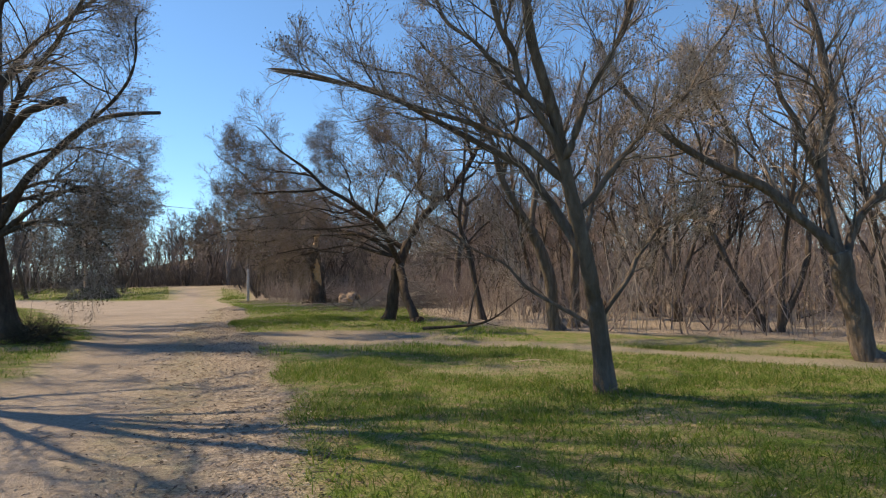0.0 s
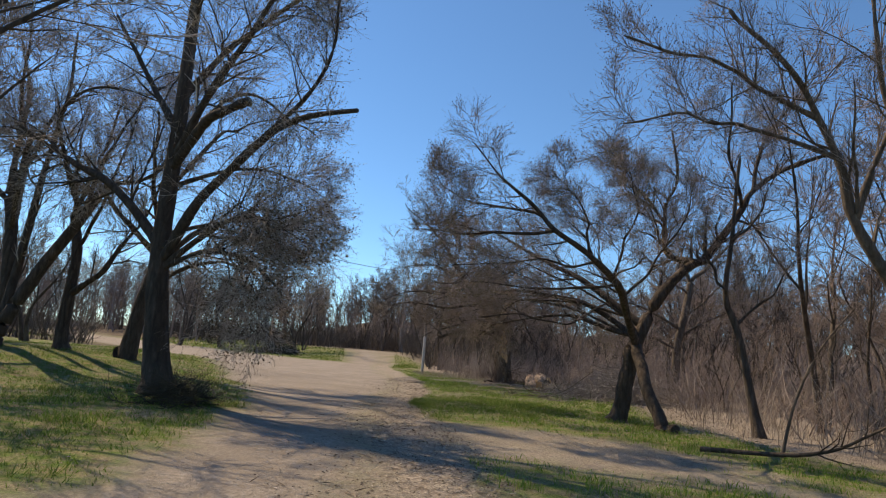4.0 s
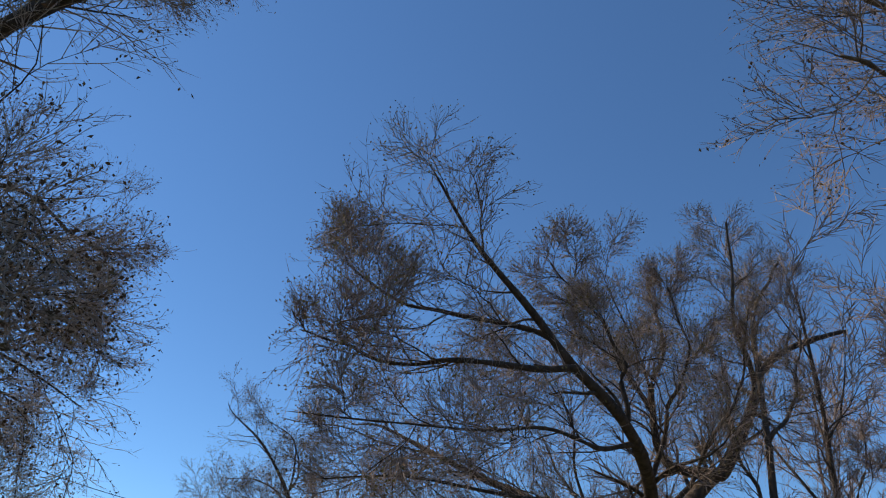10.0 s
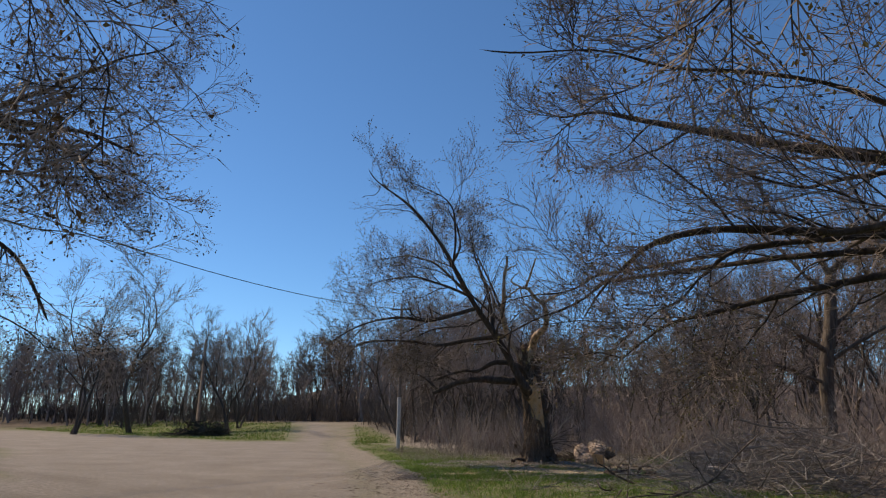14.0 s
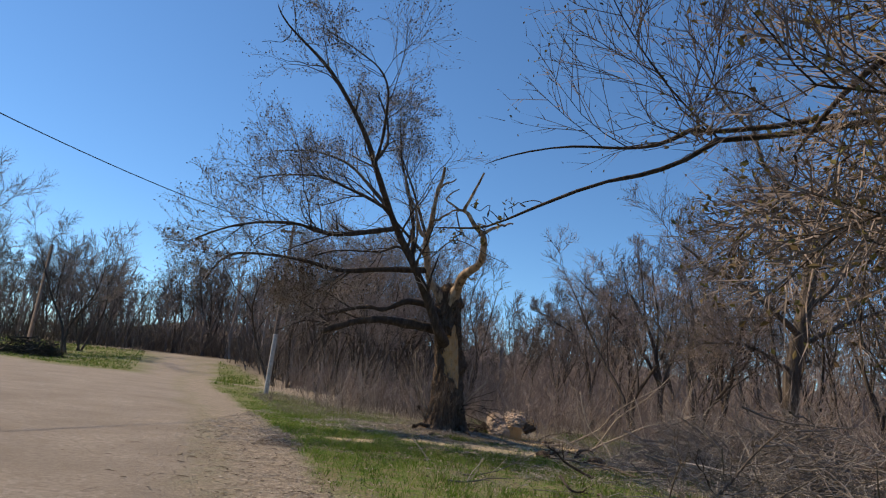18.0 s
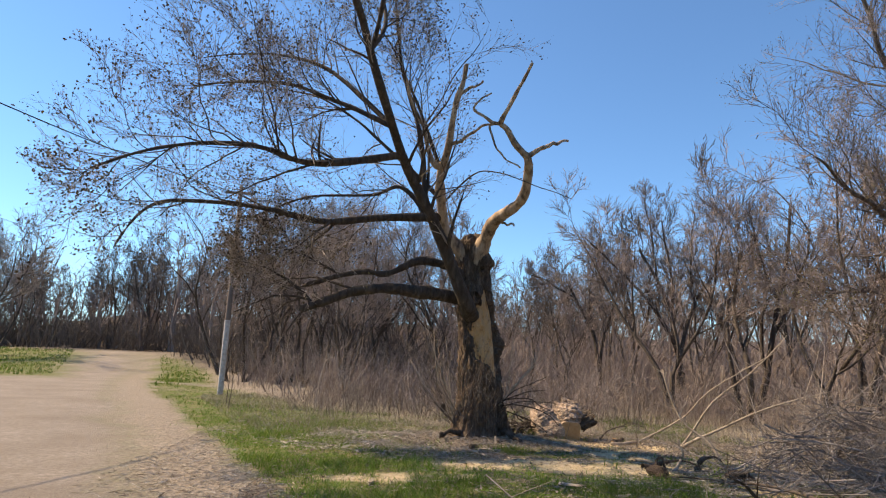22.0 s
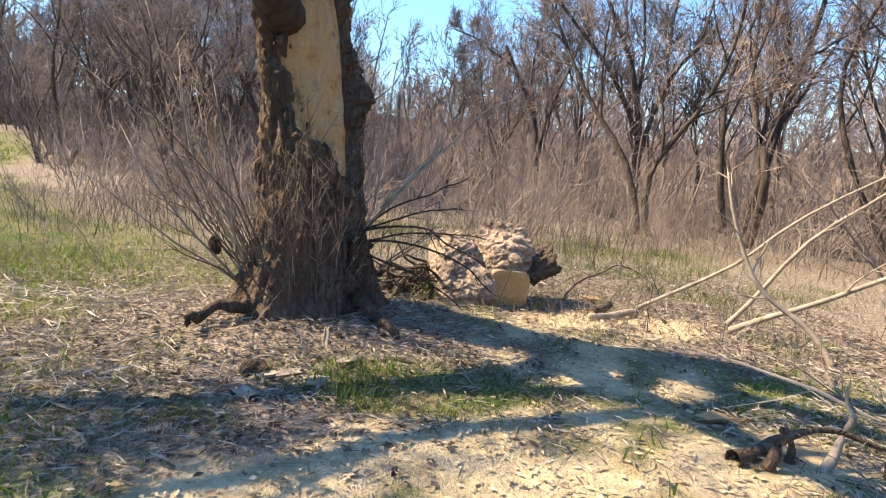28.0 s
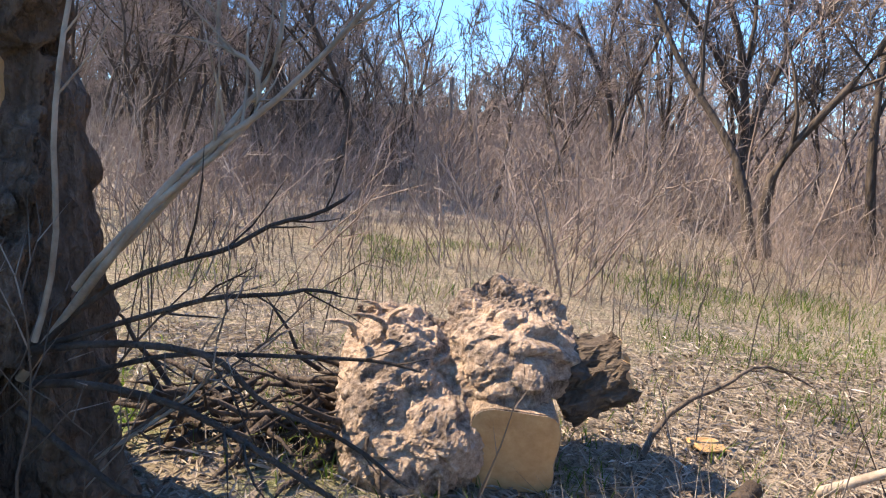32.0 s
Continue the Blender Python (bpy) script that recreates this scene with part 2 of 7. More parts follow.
def ground_material():
    def build(t, b):
        at = t.nodes.new("ShaderNodeAttribute")
        at.attribute_name = "cover"
        sep = t.nodes.new("ShaderNodeSeparateColor")
        t.links.new(at.outputs["Color"], sep.inputs[0])
        big = noise_of(t, 0.55, 4, world_space=True)
        mid = noise_of(t, 3.5, 5, world_space=True)
        fine = noise_of(t, 38, 4, 0.7, world_space=True)
        peb = noise_of(t, 14, 5, 0.72, world_space=True)
        grass = mix(t, ramp(t, mid.outputs[0], (0.38, (0, 0, 0)), (0.62, (1, 1, 1))),
                    ramp(t, fine.outputs[0], (0.34, (0.04, 0.075, 0.01)), (0.66, (0.14, 0.23, 0.03))),
                    ramp(t, fine.outputs[0], (0.34, (0.09, 0.08, 0.035)), (0.66, (0.31, 0.27, 0.155))))
        sand = mix(t, ramp(t, big.outputs[0], (0.35, (0, 0, 0)), (0.68, (1, 1, 1))),
                   ramp(t, peb.outputs[0], (0.3, (0.19, 0.164, 0.14)), (0.5, (0.3, 0.266, 0.23)), (0.7, (0.42, 0.38, 0.334))),
                   ramp(t, fine.outputs[0], (0.34, (0.15, 0.13, 0.109)), (0.66, (0.315, 0.278, 0.238))))
        litter = mix(t, ramp(t, mid.outputs[0], (0.35, (0, 0, 0)), (0.65, (1, 1, 1))),
                     ramp(t, fine.outputs[0], (0.38, (0.07, 0.058, 0.047)), (0.5, (0.28, 0.24, 0.195)), (0.64, (0.56, 0.5, 0.42))),
                     ramp(t, peb.outputs[0], (0.36, (0.08, 0.066, 0.053)), (0.52, (0.29, 0.245, 0.2)), (0.68, (0.55, 0.48, 0.405))))
        dust = ramp(t, peb.outputs[0], (0.3, (0.34, 0.255, 0.16)), (0.44, (0.6, 0.49, 0.31)), (0.7, (0.72, 0.61, 0.41)))
        grit = noise_of(t, 85, 3, 0.75, world_space=True)
        sand = mix(t, ramp(t, grit.outputs[0], (0.56, (0, 0, 0)), (0.66, (0.75, 0.75, 0.75))), sand, (0.16, 0.13, 0.1))
        sand = mix(t, ramp(t, grit.outputs[0], (0.3, (0.7, 0.7, 0.7)), (0.38, (0, 0, 0))), sand, (0.52, 0.46, 0.38))
        c = mix(t, sep.outputs[1], grass, litter)
        c = mix(t, sep.outputs[0], c, sand)
        c = mix(t, sep.outputs[2], c, dust)
        slope = noise_of(t, 0.12, 8, 0.7, world_space=True)
        c = mix(t, at.outputs["Alpha"], c, ramp(t, slope.outputs[0], (0.35, (0.05, 0.038, 0.03)), (0.6, (0.12, 0.092, 0.07)), (0.75, (0.15, 0.12, 0.085))))
        t.links.new(c, b.inputs["Base Color"])
        h = t.nodes.new("ShaderNodeMath")
        h.operation = 'ADD'
        t.links.new(peb.outputs[0], h.inputs[0])
        t.links.new(fine.outputs[0], h.inputs[1])
        bump(t, b, h.outputs[0], 0.8, 0.04)
    return material("ground_cover", build, 0.95)


GROUND = ground_material()


# ---- mesh helpers ----
def lattice(x, y, seed):
    ix, iy = np.floor(x).astype(np.int64), np.floor(y).astype(np.int64)
    fx, fy = x - ix, y - iy
    fx, fy = fx * fx * (3 - 2 * fx), fy * fy * (3 - 2 * fy)

    def h(a, b):
        n = np.sin(a * 127.1 + b * 311.7 + seed * 74.7) * 43758.5453
        return n - np.floor(n)
    return (h(ix, iy) * (1 - fx) + h(ix + 1, iy) * fx) * (1 - fy) + (h(ix, iy + 1) * (1 - fx) + h(ix + 1, iy + 1) * fx) * fy


def fbm(x, y, seed=0, octaves=4):
    x, y = np.asarray(x, float), np.asarray(y, float)
    return sum(lattice(x * 2 ** i, y * 2 ** i, seed + i) / 2 ** (i + 1) for i in range(octaves)) - 0.47


def mesh_np(name, verts, faces, mat, smooth=False):
    """A mesh from arrays; faces all have the same number of corners."""
    me = bpy.data.meshes.new(name)
    verts, faces = np.asarray(verts, np.float32), np.asarray(faces, np.int32)
    n, q = faces.shape
    me.vertices.add(len(verts))
    me.vertices.foreach_set("co", verts.ravel())
    me.loops.add(n * q)
    me.loops.foreach_set("vertex_index", faces.ravel())
    me.polygons.add(n)
    me.polygons.foreach_set("loop_start", np.arange(0, n * q, q, dtype=np.int32))
    me.polygons.foreach_set("use_smooth", np.full(n, smooth))
    me.update(calc_edges=True)
    me.materials.append(mat)
    return me


def two_materials(me, count, mat):
    """The first count faces take a second material."""
    me.materials.append(mat)
    index = np.zeros(len(me.polygons), np.int32)
    index[:count] = 1
    me.polygons.foreach_set("material_index", index)
    return me


def part(name, me, parent, label=""):
    ob = new(name, me)
    ob.parent = parent
    if label:
        tagged(ob, label)
    return ob


def thing(name, at, label, category, group="", kind=""):
    e = new(name)
    e.location = at
    e.empty_display_size = 0.2
    return tagged(e, label, category, group, kind)


def join(pieces):
    """One vertex and one face array from several."""
    vs, fs, o = [], [], 0
    for v, f in pieces:
        vs.append(v)
        fs.append(f + o)
        o += len(v)
    return np.concatenate(vs), np.concatenate(fs)


def tubes(P, R, n=3):
    """Tapered round branches with pointed tips. P (N, K, 3), R (N, K). Triangles only."""
    N, K, _ = P.shape
    T = np.gradient(P, axis=1)
    T /= np.linalg.norm(T, axis=2, keepdims=True) + 1e-9
    ref = np.where(np.abs(T[..., 2:3]) > 0.9, np.array([1.0, 0, 0]), np.array([0, 0, 1.0]))
    U = np.cross(T, ref)
    U /= np.linalg.norm(U, axis=2, keepdims=True) + 1e-9
    V = np.cross(T, U)
    a = np.arange(n) * 2 * np.pi / n
    ring = P[:, :-1, None] + R[:, :-1, None, None] * (np.cos(a)[:, None] * U[:, :-1, None] + np.sin(a)[:, None] * V[:, :-1, None])
    verts = np.concatenate([ring.reshape(N, -1, 3), P[:, -1:]], axis=1)
    per = (K - 1) * n + 1
    f = []
    for k in range(K - 2):
        for i in range(n):
            j = (i + 1) % n
            f += [(k * n + i, k * n + j, k * n + n + j), (k * n + i, k * n + n + j, k * n + n + i)]
    k = K - 2
    f += [(k * n + i, k * n + (i + 1) % n, per - 1) for i in range(n)]
    faces = (np.array(f)[None] + (np.arange(N) * per)[:, None, None]).reshape(-1, 3)
    return verts.reshape(-1, 3), faces


def knotty(rng, P, R, n=12, amp=0.12, k=34):
    """A rough limb: the tube drawn finer, its surface lumpy with knots and ridges."""
    K = P.shape[1]
    t, i = np.linspace(0, K - 1, k), np.arange(K)
    Q = np.stack([np.interp(t, i, P[0, :, q]) for q in range(3)], axis=1)
    Q[1:-1] = 0.25 * Q[:-2] + 0.5 * Q[1:-1] + 0.25 * Q[2:]
    r = np.interp(t, i, R[0])
    v, f = tubes(Q[None], r[None], n)
    a, s = np.meshgrid(np.arange(n) * 2 * np.pi / n, np.arange(k - 1))
    seed = int(rng.integers(1000))
    lump = fbm(np.cos(a) * 1.2 + s * 0.1, np.sin(a) * 1.2 + s * 0.45, seed, 3) * 1.5 + fbm(a * 2.5, s * 0.9, seed + 5, 2) * np.sin(a / 2)
    axis = np.repeat(Q[:-1], n, axis=0)
    v[:-1] = axis + (v[:-1] - axis) * (1 + amp * 1.6 * lump.reshape(-1, 1))
    return v, f


def kids(rng, P, R, m, length, angle=50, k=4, up=0.15, s0=0.2, rfac=0.55, wob=0.16, tip=0.3, rmin=0.003, droop=0.0):
    """m side branches on every parent branch."""
    N, K, _ = P.shape
    s = (s0 + (1 - s0) * (np.arange(m)[None] + rng.random((N, m))) / m).clip(0, 0.999)
    i0 = np.floor(s * (K - 1)).astype(int)
    f = (s * (K - 1) - i0)[..., None]
    row = np.arange(N)[:, None]
    base = P[row, i0] * (1 - f) + P[row, i0 + 1] * f
    tan = P[row, i0 + 1] - P[row, i0]
    tan /= np.linalg.norm(tan, axis=2, keepdims=True) + 1e-9
    r0 = (R[row, i0] * (1 - f[..., 0]) + R[row, i0 + 1] * f[..., 0]) * rfac
    side = np.cross(tan, rng.normal(size=(N, m, 3)))
    side /= np.linalg.norm(side, axis=2, keepdims=True) + 1e-9
    a = np.radians(angle) * rng.uniform(0.65, 1.3, (N, m, 1))
    d = tan * np.cos(a) + side * np.sin(a) + np.array([0, 0, up])
    L = (np.asarray(length).reshape(-1, 1) * (1.15 - 0.65 * s) * rng.uniform(0.55, 1.25, (N, m)))[..., None]
    pts = [base]
    for q in range(k - 1):
        d = d / (np.linalg.norm(d, axis=2, keepdims=True) + 1e-9)
        pts.append(pts[-1] + d * L / (k - 1))
        d = d + rng.normal(size=d.shape) * wob + np.array([0, 0, up * 0.5 - droop])
    Q = np.stack(pts, axis=2).reshape(N * m, k, 3)
    r = np.maximum(r0.reshape(-1, 1), rmin) * np.linspace(1, tip, k)[None]
    return Q, np.maximum(r, rmin * 0.7), L.reshape(-1)


def bent(rng, pts, r0, r1, k=9, gnarl=0.05):
    """A limb: a smooth, slightly gnarled line through a few places."""
    p = np.array(pts, float)
    t = np.linspace(0, len(p) - 1, k)
    i = np.clip(np.floor(t).astype(int), 0, len(p) - 2)
    f = (t - i)[:, None]
    pa, pb, pc, pd = p[np.maximum(i - 1, 0)], p[i], p[i + 1], p[np.minimum(i + 2, len(p) - 1)]
    q = 0.5 * (2 * pb + (pc - pa) * f + (2 * pa - 5 * pb + 4 * pc - pd) * f ** 2 + (3 * pb - pa - 3 * pc + pd) * f ** 3)
    few = rng.normal(size=(k // 3 + 2, 3)) * gnarl * 1.2
    few[0] = 0
    at, s_ = np.linspace(0, len(few) - 1, k), np.arange(len(few))
    sway = np.stack([np.interp(at, s_, few[:, j]) for j in range(3)], axis=1)
    sway[1:-1] = 0.25 * sway[:-2] + 0.5 * sway[1:-1] + 0.25 * sway[2:]
    q += sway
    return q[None], (r0 + (r1 - r0) * np.linspace(0, 1, k) ** 0.65)[None]


def bud_mesh(rng, tips, per, size):
    """Small folded leaf buds on the twigs."""
    c = np.repeat(tips, per, axis=0) + rng.normal(size=(len(tips) * per, 3)) * size * 0.7
    a = rng.normal(size=c.shape)
    a /= np.linalg.norm(a, axis=1, keepdims=True)
    b = np.cross(a, rng.normal(size=c.shape))
    b /= np.linalg.norm(b, axis=1, keepdims=True)
    s = size * rng.uniform(0.6, 1.3, (len(c), 1))
    v = np.stack([c - a * s, c + b * s * 0.5, c + a * s, c - b * s * 0.5 + np.cross(a, b) * s * 0.5], axis=1).reshape(-1, 3)
    o = np.arange(len(c))[:, None] * 4
    return v, np.concatenate([o + [0, 1, 2], o + [0, 2, 3]])


# ---- ground ----
ROAD_RIGHT = [(-0.2, -30), (-0.4, -6), (-0.7, 2), (-1.1, 4.5), (-2.3, 7.8), (-3.3, 10.4), (-5, 14.8), (-8, 21.7), (-9.4, 27.5), (-11.9, 34.4),
              (-15.2, 41.2), (-17.4, 46.2), (-21.5, 55), (-26, 68), (-33, 85)]
ROAD_REST = [(-39, 85), (-31, 68), (-27, 58.5), (-31, 57.5), (-50, 68), (-78, 84), (-96, 95), (-96, 82), (-70, 64), (-34, 42), (-17, 25.5), (-11, 18.6),
             (-9.2, 14.6), (-7.6, 10.6), (-6.6, 8.4), (-5.8, 4), (-5.5, -6), (-5.4, -30)]
ROAD_AREA = np.array(ROAD_RIGHT + ROAD_REST, float)
WOODS_Y = [-60, -10, 8, 12, 15, 18, 22, 28, 33, 36.5, 39.5, 43, 47, 56, 70, 90, 200]
WOODS_X = [18, 14, 12, 9.5, 6, 2.2, -0.3, -1.5, -2.0, -2.5, -6.8, -10.5, -13.5, -18.5, -23, -31, -90]


def seg_dist(x, y, line):
    d = np.full(x.shape, 1e9)
    for (ax, ay), (bx, by) in zip(line[:-1], line[1:]):
        vx, vy = bx - ax, by - ay
        s = np.clip(((x - ax) * vx + (y - ay) * vy) / (vx * vx + vy * vy), 0, 1)
        d = np.minimum(d, np.hypot(x - ax - s * vx, y - ay - s * vy))
    return d


def road_depth(x, y):
    """Metres inside the edge of the dirt road (negative outside)."""
    x, y = np.asarray(x, float), np.asarray(y, float)
    d = seg_dist(x, y, np.vstack([ROAD_AREA, ROAD_AREA[:1]]))
    inside = np.zeros(x.shape, bool)
    n = len(ROAD_AREA)
    for i in range(n):
        (ax, ay), (bx, by) = ROAD_AREA[i], ROAD_AREA[(i + 1) % n]
        c = (ay > y) != (by > y)
        inside ^= c & (x < (bx - ax) * (y - ay) / (by - ay + 1e-12) + ax)
    return np.where(inside, d, -d)


def step(a, b, v):
    v = np.clip((v - a) / (b - a), 0, 1)
    return v * v * (3 - 2 * v)


def blob(x, y, cx, cy, rx, ry, turn=0.0):
    c, s = math.cos(radians(turn)), math.sin(radians(turn))
    u, v = (x - cx) * c + (y - cy) * s, -(x - cx) * s + (y - cy) * c
    return 1 - np.hypot(u / rx, v / ry)


FOOTPATH = [(-6.5, 17.8), (-2.7, 16), (1.2, 13.7), (4.7, 11.1), (9, 8), (16, 3)]
SIDE_PATH = [(-22, 57.2), (-19, 55.6), (-16.4, 54.4), (-12, 53.2)]
SAWDUST = [(-7.3, 36.8, 1.6, 0.75, 5), (-6.6, 38.35, 0.95, 0.7, -25), (-6.0, 39.4, 1.35, 0.42, 0), (-10.2, 35.4, 1.2, 0.32, 8), (-9.0, 36.5, 1.0, 0.35, 0), (-5.3, 35.05, 0.7, 0.35, 0)]


def cover(x, y):
    """Shares of road, litter and sawdust at a place."""
    wob = fbm(x * 0.9, y * 0.9, 3) * 1.6 + fbm(x * 4, y * 4, 7) * 0.5
    rd = road_depth(x, y)
    road = step(-0.35, 0.75, rd + wob * 0.9)
    band = step(1.75, 0.7, seg_dist(x, y, ROAD_RIGHT[2:]) + wob * 0.7) * step(-0.35, 0.0, rd + wob * 0.4)
    road = road * (1 - 0.8 * band)
    path = np.maximum(step(0.75, 0.25, seg_dist(x, y, FOOTPATH) + wob * 0.35), step(0.9, 0.4, seg_dist(x, y, SIDE_PATH) + wob * 0.3))
    bare = step(-0.1, 0.45, blob(x, y, -3.4, 16.2, 3.6, 2.6, 0) + wob * 0.35)
    road = np.maximum(road, np.maximum(path * 0.75, bare * 0.5))
    wd = x - np.interp(y, WOODS_Y, WOODS_X)
    lit = step(-1.2, 0.8, wd + wob)
    meadow = step(0.0, 0.3, blob(x, y, -6.0, 45.5, 9.0, 5.5) + wob * 0.3)
    lit = lit * (1 - 0.2 * meadow)
    lit = np.maximum(lit, band * 0.95)
    lit = np.maximum(lit, step(-0.15, 0.4, blob(x, y, -9.0, 38.3, 2.4, 1.9) + wob * 0.3))
    lit = np.maximum(lit, step(-0.15, 0.4, blob(x, y, -3.9, 34.9, 1.8, 2.9) + wob * 0.3))
    lit = np.maximum(lit, bare * 0.8)
    lit *= 1 - 0.8 * step(0.0, 0.4, blob(x, y, -7.9, 37.7, 1.0, 0.55, -10) + wob * 0.3)
    north = step(2, 7, (y - np.interp(x, [-140, -78, -50, -31, -20], [132, 98, 83, 74, 66])) + wob * 2) * (x < -19)
    lit = np.maximum(lit, north * 0.9)
    lit = np.maximum(lit, step(0.05, 0.35, fbm(x * 0.5, y * 0.5, 21)) * 0.55)
    saw = np.zeros_like(x)
    for cx, cy, rx, ry, a in SAWDUST:
        saw = np.maximum(saw, step(-0.12, 0.16, blob(x, y, cx, cy, rx, ry, a) + wob * 0.35))
    saw *= 0.1 + 0.9 * step(-0.14, 0.06, fbm(x * 3.3, y * 3.3, 31))
    return road, lit, saw


def gz(x, y):
    """Height of the ground."""
    x, y = np.asarray(x, float), np.asarray(y, float)
    rd = road_depth(x, y)
    z = fbm(x * 0.35, y * 0.35, 11) * 0.14 + fbm(x * 1.7, y * 1.7, 5) * 0.05 * (rd < 0.2)
    z = z * step(-2, 2, -rd + 1.0) - 0.05 * step(-0.3, 1.2, rd) + 0.10 * step(0, 0.8, blob(x, y, -8.6, 39.4, 2.2, 1.8))
    far = np.hypot(x + 8, y - 25)
    z = z + 0.55 * step(-14.5, -20.5, x) * step(34, 27, y) * step(4, 12, y)
    z = z + 1.25 * step(1, 26, y - np.interp(x, [-140, -78, -50, -31, -24], [118, 84, 68, 58, 66])) * step(-21, -27, x)
    return z + step(75, 170, far) * (0.12 + 0.88 * step(-58, -30, x + 0.35 * (y - 60))) * (9.5 + 6 * fbm(x * 0.013, y * 0.013, 17) + 5 * fbm(x * 0.12, y * 0.12, 19, 3))


def ground_at(x, y):
    return float(gz(np.array([x]), np.array([y]))[0])


def wooded(x, y):
    """Share of brown woodland scrub on the far slopes."""
    inner = step(9, 20, x - np.interp(y, WOODS_Y, WOODS_X)) * (y < 90)
    inner = np.maximum(inner, step(0, 10, y - np.interp(x, [-140, -78, -50, -31, -20], [134, 100, 86, 78, 68])) * (x < -16))
    inner = np.maximum(inner, step(-34, -42, x) * step(62, 50, y) * 0.8)
    return np.maximum(inner, step(78, 100, np.hypot(x + 8, y - 25)))


def spread(lo, hi, fine, far):
    near = np.arange(lo, hi + fine / 2, fine)
    out = [0.4]
    while sum(out) < far:
        out.append(out[-1] * 1.11)
    c = np.cumsum(out)
    return np.concatenate([lo - c[::-1], near, hi + c])


def build_ground():
    xs, ys = spread(-24, 11, 0.2, 900), spread(-1, 50, 0.2, 900)
    X, Y = np.meshgrid(xs, ys)
    x, y = X.ravel(), Y.ravel()
    v = np.stack([x, y, gz(x, y)], axis=1)
    nx = len(xs)
    i, j = np.meshgrid(np.arange(nx - 1), np.arange(len(ys) - 1))
    o = (j * nx + i).ravel()
    me = mesh_np("ground", v, np.stack([o, o + 1, o + nx + 1, o + nx], axis=1), GROUND, True)
    road, lit, saw = cover(x, y)
    col = me.color_attributes.new("cover", 'FLOAT_COLOR', 'POINT')
    col.data.foreach_set("color", np.stack([road, lit, saw, wooded(x, y) * (1 - road)], axis=1).astype(np.float32).ravel())
    tagged(new("ground", me), "uneven ground with a sandy dirt road, spring grass, leaf litter and sawdust", "ground", kind="structure")


build_ground()


# ---- trees ----
CLEAR_Y = [4, 8, 14.7, 17, 18.5, 20, 25, 26.9, 27.3, 30]
CLEAR_WEST = [-5.2, -5.6, -7.1, -7.9, -8.5, -9.0, -11.4, -11.8, -12.2, -13.6]
CLEAR_EAST = [-1.8, -2.6, -3.6, -6.9, -7.2, -7.4, -8.2, -8.6, -6.5, -5.5]


def off_road(P):
    """Which twigs keep out of the open sky over the road."""
    x, y = P[:, :, 0], P[:, :, 1]
    inside = (x > np.interp(y, CLEAR_Y, CLEAR_WEST)) & (x < np.interp(y, CLEAR_Y, CLEAR_EAST)) & (y > 3) & (y < 30)
    inside |= (P[:, :, 2] < 2.55) & (x < -2.9) & (x > -8.5) & (y > 15) & (y < 21.8)
    inside |= (x < -5.2) & (x > -10) & (y > 25.5) & (y < 31) & ((P[:, :, 2] < 3.2) | (y > 27.1))
    return ~inside[:, 1:].any(axis=1)


